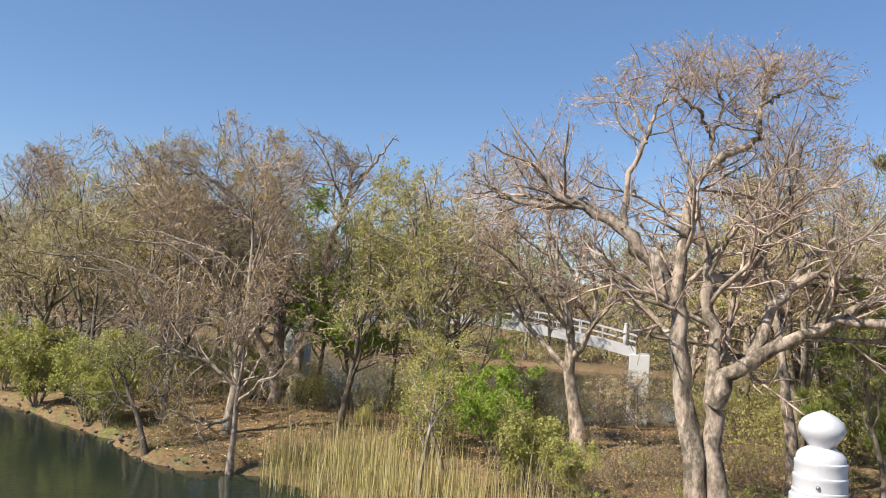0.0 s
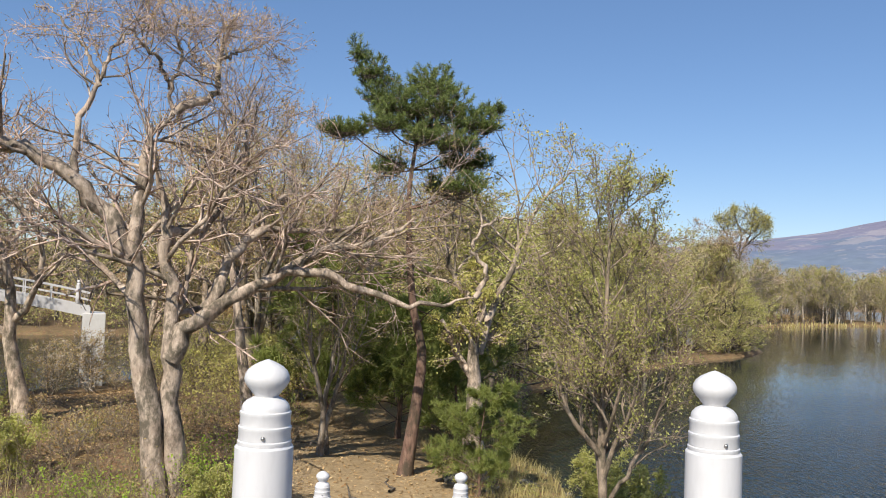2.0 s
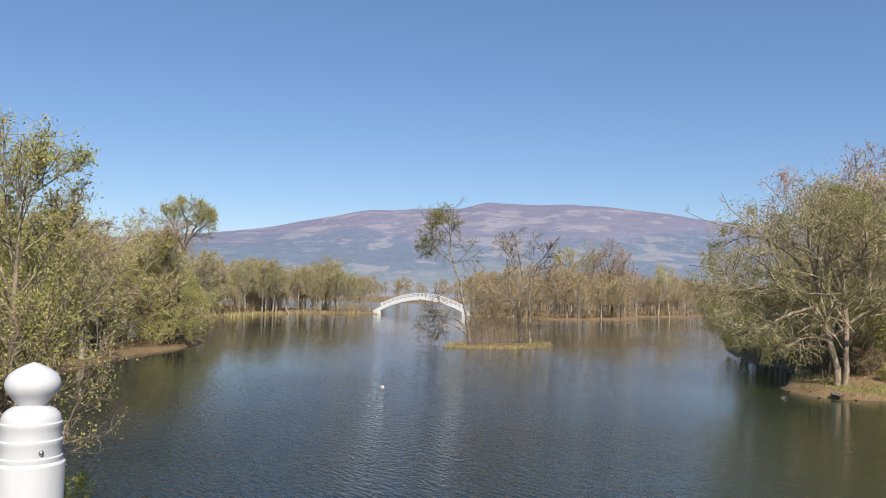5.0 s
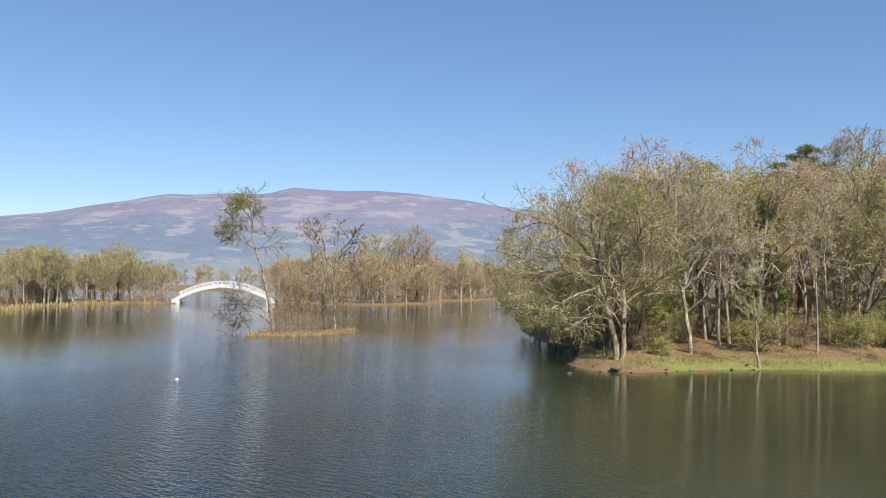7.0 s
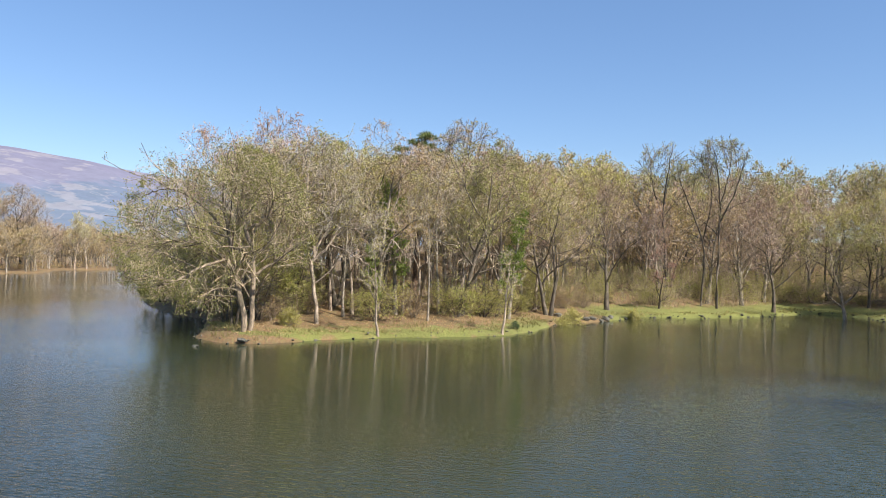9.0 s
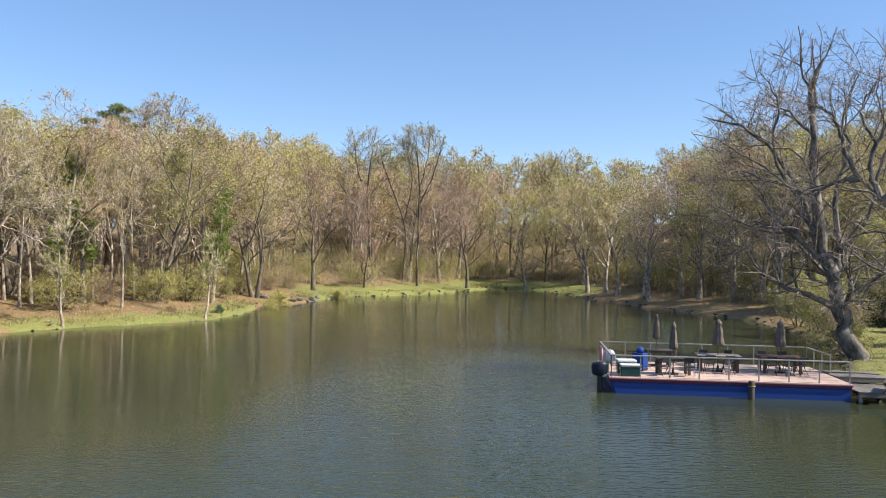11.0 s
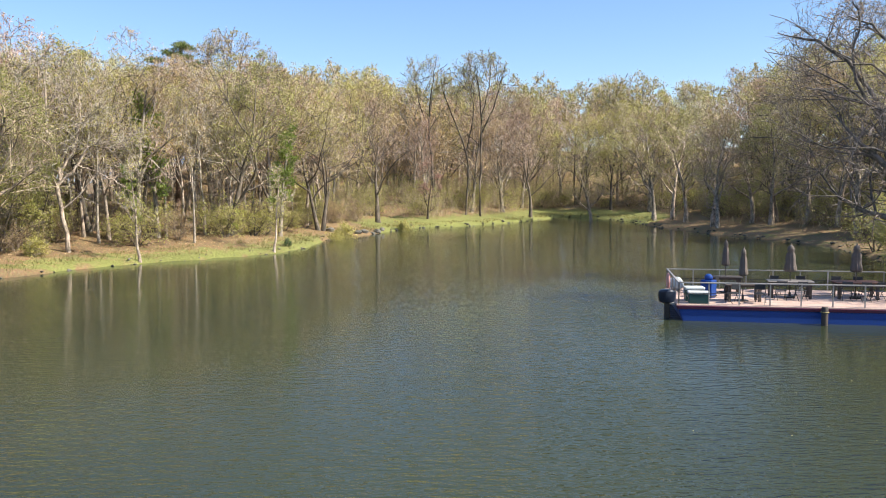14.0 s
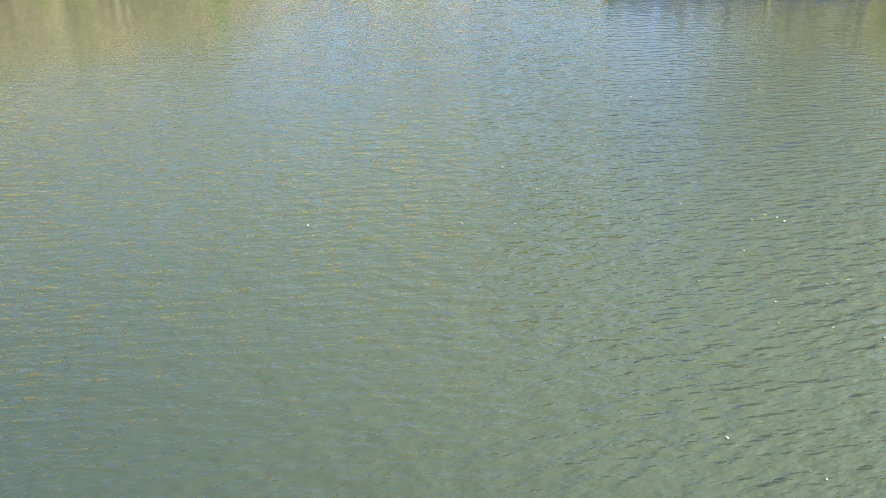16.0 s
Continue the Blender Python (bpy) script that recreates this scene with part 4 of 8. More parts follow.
# --- pine
def pine_parts(seed, H, r0, first=0.42, reach=3.2, lean=4.0, lean_az=60.0, whorls=9, per=4, needles=11, size=0.16, dead=5):
    rng = np.random.RandomState(seed)
    N = 14
    d = np.array([-math.sin(radians(lean_az)) * math.sin(radians(lean)), math.cos(radians(lean_az)) * math.sin(radians(lean)), 1.0])
    p, pts = np.array([0, 0, -0.2]), []
    for _ in range(N):
        pts.append(p)
        d = unit(d + rng.randn(3) * np.array([0.05, 0.05, 0]))
        p = p + d * H / (N - 1)
    s = np.linspace(0, 1, N)
    P0 = np.array([pts])
    R0 = np.array([r0 * ((1 - s) * 0.9 + 0.08 + 0.4 * np.exp(-s * 12))])
    P1, R1, L1 = sprout(rng, P0, R0, np.array([reach * 1.9]), whorls * per, first, 0.97, 76, 10, 0.62, 8, 0.11, 0.07, 0.34, 0.2)
    Pd, Rd, Ld = sprout(rng, P0, R0, np.array([1.9]), dead, 0.22, first, 85, 15, 0.7, 6, 0.2, -0.05, 0.25, 0.2)
    P2, R2, L2 = sprout(rng, P1, R1, L1, 9, 0.3, 1.0, 42, 12, 0.36, 5, 0.14, 0.16, 0.6, 0.3, 0.008)
    P3, R3, L3 = sprout(rng, P2, R2, L2, 6, 0.25, 1.0, 40, 12, 0.5, 3, 0.15, 0.25, 0.6, 0.4, 0.005)
    bark_v = joined([tubes(P0, R0, 10), tubes(P1, R1, 6), tubes(Pd, Rd, 5)])
    twig_v = joined([tubes(P2, R2, 4), tubes(P3, R3, 3)])
    tips = np.concatenate([P3[:, 1], P3[:, 2], P2[:, 3], P2[:, 4]])
    ax = np.concatenate([unit(P3[:, 1] - P3[:, 0]), unit(P3[:, 2] - P3[:, 1]), unit(P2[:, 3] - P2[:, 2]), unit(P2[:, 4] - P2[:, 3])])
    M = len(tips)
    c = np.repeat(tips, needles, 0) + rng.randn(M * needles, 3) * 0.03
    a = unit(np.repeat(ax, needles, 0) * 0.9 + rng.randn(M * needles, 3) * 0.75 + np.array([0, 0, 0.25]))
    b = unit(np.cross(a, rng.randn(M * needles, 3)))
    L = size * (0.7 + 0.6 * rng.rand(M * needles))[:, None]
    w = 0.011
    V = np.stack([c - b * w, c + b * w, c + a * L + b * w * 0.5, c + a * L - b * w * 0.5], 1).reshape(-1, 3)
    return {"trunk": bark_v, "twigs": twig_v, "crown": (V, np.arange(len(V)).reshape(-1, 4))}


def padded_pine(seed, trunk, r0, pads, shoots=1.0, needles=46, size=0.12, width=0.0065, dead=6):
    """A pine whose needles sit in cushions: pads are (x, y, z, half width, half height) of each."""
    rng = np.random.RandomState(seed)
    P0 = spline(trunk, 18)[None]
    s = np.linspace(0, 1, 18)
    R0 = (r0 * ((1 - s) * 0.82 + 0.14 + 0.4 * np.exp(-s * 14)))[None]
    arms, armr, tips, ax = [], [], [], []
    for x, y, z, w, h in pads:
        c = np.array([x, y, z])
        k = int(np.argmin(np.abs(P0[0, :, 2] - (z - 0.35 * math.hypot(x - P0[0, -4, 0], y) - 0.2))))
        a = P0[0, k]
        mid = (a + c) / 2 + np.array([rng.randn() * 0.1, rng.randn() * 0.1, -0.12])
        arms.append(spline([a, mid, c], 7))
        armr.append(np.linspace(min(R0[0, k] * 0.5, 0.03 + 0.02 * w), 0.014, 7))
        w, h = w * 1.18, h * 1.25
        m = int(150 * shoots * w * w)
        v = unit(rng.randn(m, 3)) * (rng.rand(m, 1) ** 0.35)
        v[:, 2] = np.where(v[:, 2] < -0.2, v[:, 2] * 0.35, v[:, 2])
        tips.append(c + v * np.array([w, w, h]))
        ax.append(unit(v * np.array([1, 1, 0.6]) + np.array([0, 0, 0.55]) + 0.25 * rng.randn(m, 3)))
    tips, ax = np.concatenate(tips), np.concatenate(ax)
    M = len(tips)
    feet = tips - ax * 0.34 + np.array([0, 0, -0.05])
    P2 = np.stack([feet - (ax * np.array([1, 1, 0.1])) * 0.3, feet, tips], 1)
    R2 = np.tile(np.array([0.012, 0.009, 0.005]), (M, 1))
    Pd, Rd, Ld = sprout(rng, P0, R0, np.array([2.6]), dead, 0.3, 0.72, 80, 15, 0.7, 6, 0.2, -0.02, 0.22, 0.2)
    f = rng.rand(M * needles, 1)
    a = np.repeat(ax, needles, 0)
    c = np.repeat(tips, needles, 0) - a * 0.26 * f
    d = unit(a * 0.75 + unit(np.cross(a, rng.randn(M * needles, 3))) * 0.8)
    b = unit(np.cross(d, rng.randn(M * needles, 3))) * width
    e = c + d * (size * (0.75 + 0.5 * rng.rand(M * needles, 1)))
    V = np.stack([c - b, c + b, e + b * 0.5, e - b * 0.5], 1).reshape(-1, 3)
    return {"trunk": joined([tubes(P0, R0, 10), tubes(np.array(arms), np.array(armr), 6), tubes(Pd, Rd, 5)]), "twigs": tubes(P2, R2, 3), "crown": (V, np.arange(len(V)).reshape(-1, 4))}


PINE = (14.0, 19.0)
PADS = [(-1.78, 0, 12.2, 0.34, 0.4), (-1.4, 0.1, 11.7, 0.55, 0.5), (-1.0, 0.3, 11.1, 0.7, 0.55), (-0.55, -0.2, 10.6, 0.8, 0.55), (0.45, 0.2, 11.4, 0.75, 0.6), (0.75, -0.3, 10.7, 0.9, 0.6), (2.3, 0.1, 10.75, 0.4, 0.16),
        (1.75, -0.2, 10.2, 0.8, 0.4), (1.5, 0.5, 9.2, 0.8, 0.45), (1.1, -0.5, 9.6, 0.7, 0.4)]
PADS += [(1.45, -0.4, 8.35, 0.6, 0.4), (0.9, 0.6, 8.4, 0.6, 0.35), (-0.7, 0.2, 8.9, 0.5, 0.3), (-2.1, 0.1, 9.95, 0.75, 0.22), (0.2, 1.0, 10.4, 0.8, 0.6), (-0.9, -0.8, 10.0, 0.6, 0.35), (0.2, -0.9, 9.7, 0.6, 0.4)]
pine = padded_pine(5, [(0.03, 0, -0.2), (0.3, 0, 1.9), (0.42, 0.05, 3.5), (0.11, 0.05, 4.8), (-0.08, 0, 6.9), (-0.12, 0, 8.2), (0.05, 0, 9.8), (0.0, 0.05, 11.0)], 0.19, PADS)
plant(tree_meshes(pine, BARK_PINE, TWIG_DARK, NEEDLE), *PINE, "red-barked pine with dark green needle cushions", "pine_tree", facing(*PINE))
low_pine = pine_parts(6, 5.6, 0.1, first=0.12, reach=2.0, lean=3, lean_az=10, whorls=6, per=4, needles=9, size=0.24)
LOWP = tree_meshes(low_pine, BARK_PINE, TWIG_DARK, NEEDLE_PALE)
for x, y, s, a in ((17.4, 20.6, 0.82, 40), (17.5, 24.0, 1.1, 120), (15.9, 26.4, 1.15, 210), (14.7, 16.5, 0.5, 300)):
    plant(LOWP, x, y, "young bushy pine beside the path", "pine_tree", a, s, group="young pines")

# --- bushes
bush = tree_parts(91, 4.2, 0.05, stems=4, spreads=20, trunk_top=0.8, fork=0.15, sides=(5, 4, 3, 3, 3), seg=(6, 4, 3, 2, 2), n=(6, 4, 4, 2), ratio=(0.45, 0.5, 0.5, 0.5), up=(0.3, 0.2, 0.1, 0), twig=0.005, leaf_n=5, leaf_size=0.11)
BUSH_GREEN = tree_meshes(bush, BARK_GREY, TWIG_TAN, LEAF_GREEN)
sallow = tree_parts(92, 2.9, 0.035, stems=5, spreads=17, trunk_top=0.85, fork=0.12, sides=(5, 4, 3, 3, 3), seg=(6, 4, 3, 2, 2), n=(6, 4, 4, 2), ratio=(0.4, 0.5, 0.5, 0.5), up=(0.5, 0.4, 0.3, 0.2), twig=0.005, leaf_n=8, leaf_size=0.075)
BUSH_SALLOW = tree_meshes(sallow, BARK_GREY, TWIG_TAN, LEAF_SALLOW)
brush = tree_parts(93, 1.5, 0.02, stems=5, spreads=26, trunk_top=0.8, fork=0.1, n=(5, 4, 4, 0), ratio=(0.55, 0.55, 0.5, 0.5), up=(0.2, 0.1, 0.1, 0), twig=0.005, leaf_n=1, leaf_size=0.06, sides=(4, 3, 3, 3, 3), seg=(5, 3, 3, 2, 2))
BRUSH_BARE = tree_meshes(brush, BARK_GREY, TWIG_TAN, LEAF_BUD)
brushy = tree_parts(94, 1.3, 0.02, stems=5, spreads=24, trunk_top=0.8, fork=0.1, n=(5, 4, 4, 0), ratio=(0.55, 0.55, 0.5, 0.5), up=(0.2, 0.1, 0.1, 0), twig=0.005, leaf_n=4, leaf_size=0.07, sides=(4, 3, 3, 3, 3), seg=(5, 3, 3, 2, 2))
BRUSH_LEAFY = tree_meshes(brushy, BARK_GREY, TWIG_TAN, LEAF_OLIVE)
BRUSH_GREEN = tree_meshes(brushy, BARK_GREY, TWIG_DARK, LEAF_DARK)

plant(BUSH_GREEN, 3.2, 29.3, "bright green bush in fresh leaf", "bush", 0, 0.95, category="bush")
plant(BUSH_GREEN, 1.5, 31.0, "bright green bush in fresh leaf", "bush", 100, 0.8, category="bush")
plant(BUSH_SALLOW, 3.6, 24.1, "feathery grey-green sallow bush", "bush", 0, 1.0, category="bush")
plant(BUSH_SALLOW, 4.5, 23.1, "feathery grey-green sallow bush", "bush", 120, 0.72, category="bush")
plant(BUSH_SALLOW, 17.6, 13.9, "feathery grey-green sallow bush", "bush", 60, 0.85, category="bush")
plant(BUSH_SALLOW, 18.9, 15.9, "feathery grey-green sallow bush", "bush", 200, 0.75, category="bush")
plant(BUSH_SALLOW, 12.5, 9.6, "feathery grey-green sallow bush", "bush", 20, 0.55, category="bush")
plant(BUSH_SALLOW, 7.3, 17.2, "feathery grey-green sallow bush", "bush", 90, 0.55, category="bush")
plant(BUSH_SALLOW, 8.8, 17.6, "feathery grey-green sallow bush", "bush", 190, 0.5, category="bush")
for x, y, s in ((-13.0, 34.0, 1.4), (-11.8, 32.9, 1.1), (-16.6, 37.6, 1.5), (-19.8, 41.0, 1.4)):
    plant(BUSH_SALLOW, x, y, "feathery grey-green sallow bush", "bush", x * 40, s, group="sallows along the shore", category="bush")

rng = np.random.RandomState(77)
count = 0
while count < 30:
    x, y = rng.uniform(-14, 24), rng.uniform(18, 46)
    if (inside_one(LAND_NORTH, x, y)) < 1.5 or abs(x - (8.2 + (y - 12) * 0.66)) < 3.0 or math.hypot(x - 3, y - 24) < 3:
        continue
    if y < 30 and x < 7 and rng.rand() < 0.5:
        continue
    plant(BRUSH_BARE if rng.rand() < 0.7 else BRUSH_LEAFY, x, y, "low bare undergrowth shrub among the leaf litter", "shrub", rng.uniform(0, 360), rng.uniform(0.7, 1.4), group="undergrowth on the near shore", category="shrub")
    count += 1


# --- woodland trees: a few kinds, each planted many times
def wood_kind(seed, H, r0, bark_m, twig_m, leaf_m, leaf_n=2, leaf_size=0.16, **more):
    base = dict(trunk_top=0.82, fork=0.16, n=(12, 7, 6, 5), ratio=(0.62, 0.58, 0.58, 0.6), angle=(54, 46, 46, 48), up=(0.22, 0.08, 0.02, 0), gnarl=(0.07, 0.19, 0.24, 0.26, 0.28), twig=0.013, sides=(7, 5, 3, 2, 2), seg=(9, 8, 5, 3, 2), leaf_spread=0.1, dome=(0, 0, 0.57 * H, 0.33 * H, 0.45 * H), leaf_from=0.3)
    base.update(more)
    return tree_meshes(tree_parts(seed, H, r0, leaf_n=leaf_n, leaf_size=leaf_size, **base), bark_m, twig_m, leaf_m)


W_OLIVE = wood_kind(101, 15, 0.22, BARK_GREY, TWIG_TAN, LEAF_OLIVE, 4, 0.11)
W_OLIVE2 = wood_kind(102, 15, 0.2, BARK_DARK, TWIG_TAN, LEAF_OLIVE, 4, 0.11, stems=2, spreads=6, n=(9, 6, 5, 5), fork=0.25)
W_LOW = wood_kind(111, 12, 0.2, BARK_DARK, TWIG_TAN, LEAF_SALLOW, 5, 0.12, stems=3, spreads=14, fork=0.08, n=(8, 5, 4, 5), angle=(74, 50, 48, 48), up=(0.02, 0.0, 0, 0), dome=(0, 0, 5.0, 5.5, 6.0), leaf_from=0)
W_BUD = wood_kind(103, 15, 0.22, BARK_GREY, TWIG_PINK, LEAF_BUD, 2, 0.10, dome=(0, 0, 8.8, 4.6, 6.6))
W_PINK = wood_kind(104, 14, 0.2, BARK_GREY, TWIG_PINK, LEAF_PINK, 1, 0.11, angle=(44, 42, 40, 40), n=(13, 7, 6, 5))
W_BARE = wood_kind(105, 15, 0.24, BARK_DARK, TWIG_PINK, LEAF_BUD, 1, 0.1, n=(12, 7, 6, 5), angle=(50, 46, 44, 45), gnarl=(0.08, 0.2, 0.22, 0.24, 0.25), fork=0.25)
W_YELLOW = wood_kind(106, 14, 0.18, BARK_DARK, TWIG_TAN, LEAF_YELLOW, 4, 0.11)
W_PALE = wood_kind(107, 14, 0.17, BARK_PALE, TWIG_PALE, LEAF_OLIVE, 2, 0.11, angle=(40, 40, 40, 40), dome=(0, 0, 8.0, 3.4, 6.4), fork=0.28)
W_POLE = wood_kind(108, 14, 0.12, BARK_GREY, TWIG_PALE, LEAF_BUD, 1, 0.1, fork=0.45, n=(10, 5, 5, 5), ratio=(0.3, 0.55, 0.55, 0.6), dome=(0, 0, 10.0, 2.4, 4.4))
W_GREEN = wood_kind(109, 11, 0.12, BARK_GREY, TWIG_TAN, LEAF_GREEN, 5, leaf_size=0.17, n=(10, 5, 5, 4), fork=0.12, ratio=(0.36, 0.5, 0.5, 0.5), leaf_from=0)
W_IVY = wood_kind(115, 10, 0.14, BARK_GREY, TWIG_TAN, LEAF_IVY, 4, 0.11, fork=0.28, n=(18, 4, 4, 4), ratio=(0.15, 0.5, 0.5, 0.5), angle=(60, 50, 48, 48), dome=(0, 0, 5.4, 1.3, 4.8), leaf_from=0)
SHRUB = dict(fork=0.08, n=(7, 4, 4, 3), angle=(58, 48, 48, 48), ratio=(0.5, 0.55, 0.55, 0.6), up=(0.1, 0.04, 0, 0), seg=(6, 4, 3, 2, 2), sides=(4, 3, 3, 2, 2), dome=None, leaf_from=0)
SHRUB_SALLOW = wood_kind(116, 4.6, 0.07, BARK_GREY, TWIG_TAN, LEAF_YELLOW, 6, 0.10, stems=4, spreads=22, twig=0.010, **SHRUB)
SHRUB_BARE = wood_kind(117, 4.4, 0.07, BARK_GREY, TWIG_PALE, LEAF_BUD, 1, 0.09, stems=5, spreads=24, twig=0.011, **SHRUB)
SHRUB_TWIG = wood_kind(119, 4.4, 0.06, BARK_OAK, TWIG_BROWN, LEAF_BUD, 1, 0.08, stems=5, spreads=24, twig=0.011, **SHRUB)
SHRUB_BROWN = wood_kind(118, 4.2, 0.06, BARK_DARK, TWIG_BROWN, LEAF_ALDER, 2, 0.10, stems=5, spreads=24, twig=0.010, **SHRUB)
W_OAKY = wood_kind(112, 12, 0.24, BARK_OAK, TWIG_TAN, LEAF_OLIVE, 3, 0.065, trunk_top=0.7, fork=0.25, n=(10, 7, 6, 6), ratio=(0.8, 0.55, 0.55, 0.6), angle=(56, 48, 46, 48), gnarl=(0.12, 0.22, 0.24, 0.26, 0.28), up=(0.18, 0.05, 0, 0), twig=0.014, dome=(0, 0, 7.4, 5.0, 4.8))
W_OAKB = wood_kind(114, 12, 0.22, BARK_PALE, TWIG_PINK, LEAF_BUD, 1, 0.08, trunk_top=0.7, fork=0.3, n=(10, 7, 6, 6), ratio=(0.75, 0.55, 0.55, 0.6), angle=(54, 48, 46, 48), gnarl=(0.13, 0.22, 0.24, 0.26, 0.28), up=(0.2, 0.06, 0, 0), twig=0.014, dome=(0, 0, 7.6, 5.0, 4.6))
W_OAKY2 = wood_kind(113, 12, 0.2, BARK_DARK, TWIG_TAN, LEAF_YELLOW, 4, 0.068, stems=2, spreads=12, trunk_top=0.7, fork=0.2, n=(7, 7, 6, 6), ratio=(0.7, 0.55, 0.55, 0.6), angle=(58, 48, 46, 48), gnarl=(0.13, 0.22, 0.24, 0.26, 0.28), up=(0.15, 0.05, 0, 0), twig=0.014, dome=(0, 0, 7.2, 5.2, 5.0))
W_LIMBED = wood_kind(131, 13, 0.24, BARK_PALE, TWIG_TAN, LEAF_YELLOW, 2, 0.1, fork=0.24, gnarl=(0.1, 0.2, 0.24, 0.26, 0.28), ratio=(0.62, 0.5, 0.5, 0.5), n=(9, 6, 5, 4), dome=(0, 0, 7.6, 5.4, 5.6))
W_BIRCH = wood_kind(122, 15, 0.16, BARK_PALE, TWIG_PALE, LEAF_PINK, 3, 0.1, angle=(36, 38, 40, 42), fork=0.35, dome=(0, 0, 10.2, 3.0, 5.2), stems=2, spreads=4, n=(9, 6, 6, 5))
W_PINE = tree_meshes(padded_pine(110, [(0, 0, -0.2), (0.2, 0, 6), (-0.1, 0, 11), (0.1, 0, 15.0)], 0.22, [(-2.6, 0.3, 13.4, 1.0, 0.2), (-1.6, -0.6, 14.1, 0.8, 0.22), (-0.5, 0.5, 14.8, 0.9, 0.25), (0.8, 0.4, 15.2, 0.8, 0.3), (1.6, -0.4, 14.2, 0.9, 0.2), (2.6, 0.2, 13.5, 0.7, 0.2), (0.2, 0.8, 15.6, 0.6, 0.25), (-1.2, 1.2, 12.4, 0.9, 0.25), (1.3, -1.2, 12.6, 0.9, 0.25)], 0.38, 14, 0.28, 0.02), BARK_PINE, TWIG_DARK, NEEDLE)

# the trees along the edge of the wooded point and the cove: kind, x, y, height ratio, width ratio, turn, label
EDGE = [
    ("tree", W_OLIVE2, 73.0, -49.6, 1.16, 1.1, 130, "leaning shore tree with olive leaves"),
    ("tree", W_BARE, 79.8, -62.8, 1.02, 1.1, 200, "dark leaning tree at the head of the cove"),
    ("tree", W_PINK, 86.5, -76.9, 1.0, 0.8, 30, "slender tree with red-brown young leaves"),
    ("tree", W_BUD, 85.0, -91.3, 1.12, 1.1, 222, "bare spreading tree on the mossy shore"),
    ("tree", W_BARE, 79.8, -91.8, 0.96, 1.0, 262, "dark tree leaning over the water"),
    ("tree", W_OLIVE, 60.9, -95.4, 1.12, 1.1, 300, "grey-trunked tree on the steep bank"),
    ("tree", W_YELLOW, 66.0, -112.0, 1.35, 1.1, 80, "tall yellow-green tree behind the cove"),
    ("tree", W_BUD, 46.0, -84.8, 0.98, 1.0, 110, "thin-stemmed tree on the shaded bank"),
    ("tree", W_OLIVE, 45.6, -103.0, 1.5, 1.2, 170, "tall olive tree behind the bank"),
    ("tree", W_YELLOW, 40.3, -87.4, 1.0, 1.0, 20, "grey tree on the shaded bank"),
    ("tree", W_BARE, 35.4, -95.5, 1.5, 1.2, 310, "tall bare tree behind the bank"),
    ("tree", W_BUD, 29.5, -80.5, 1.15, 1.2, 250, "bare tree on the shaded bank"),
]
for nm, kind, x, y, s, w, a, lab in EDGE:
    plant(kind, x, y, lab, nm, a, s, wide=w, sink=0.1)

# the great alder on the tip of the point
BIG = (59.8, -14.2)
big_limbs = []
limb(big_limbs, 0.27, 0, 0, (-0.25, -0.75), (-0.7, 2.49), (-1.33, 5.32), (-1.79, 7.73), (-2.19, 10.54), (-1.61, 13.83))
limb(big_limbs, 0.17, 0, -2.0, (-1.07, 4.31), (-2.38, 5.69), (-4.29, 6.43), (-6.67, 6.14), (-8.98, 5.28))
limb(big_limbs, 0.12, -0.5, -3.5, (-1.79, 5.22), (-3.48, 4.53), (-5.49, 3.41), (-7.66, 3.17))
limb(big_limbs, 0.12, 0.3, 3.0, (-1.86, 7.32), (-3.82, 9.25), (-6.08, 10.32), (-7.88, 9.83))
limb(big_limbs, 0.25, 0.3, 0.4, (0.1, -0.95), (0.16, 2.51), (0.2, 5.37), (-0.83, 8.99), (-0.52, 11.45), (0.73, 14.0))
limb(big_limbs, 0.14, 0.3, -1.5, (-0.32, 7.39), (1.03, 8.26), (1.42, 9.72), (0.81, 11.54))
limb(big_limbs, 0.12, 0.3, 2.0, (0.26, 4.14), (1.92, 5.21), (3.08, 6.49), (4.89, 7.09))
big = tree_parts(201, 14.5, 0.34, stems=0, limbs=big_limbs, limb_n=20, limb_from=0.3, n=(0, 0, 8, 6), ratio=(0.6, 0.75, 0.54, 0.55), angle=(58, 52, 46, 45), up=(0.1, 0.04, 0, 0), gnarl=(0.1, 0.2, 0.22, 0.24, 0.25), twig=0.014, leaf_n=6, leaf_size=0.10, seg=(12, 9, 5, 3, 2), leaf_spread=0.1, sides=(9, 6, 4, 3, 2),
                 dome=(-2.8, 0, 7.4, 7.6, 6.6))
plant(tree_meshes(big, BARK_OAK, TWIG_TAN, LEAF_DEEP), *BIG, "great many-stemmed alder hanging over the water", "alder_tree", facing(*BIG))
PALE2 = (62.8, -20.0)
pale2_limbs = []
limb(pale2_limbs, 0.203, 0, 0, (0.4, -0.83), (0.1, 1.84), (-0.25, 4.51), (-0.03, 5.85), (-0.85, 8.5), (-0.75, 12.08), (-1.26, 14.51))
limb(pale2_limbs, 0.112, 0, -1.0, (-0.17, 4.96), (0.97, 6.11), (2.02, 7.72), (3.57, 8.0), (5.59, 8.31))
limb(pale2_limbs, 0.09, 0, 1.5, (-0.11, 5.63), (1.13, 8.13), (1.48, 10.85), (1.16, 13.98))
limb(pale2_limbs, 0.075, 0, -2, (-0.52, 7.62), (-1.96, 9.35), (-2.9, 11.96), (-2.75, 14.19))
limb(pale2_limbs, 0.0675, -0.5, -2.5, (1.18, 6.34), (2.98, 5.5), (4.81, 4.19), (5.77, 2.39))
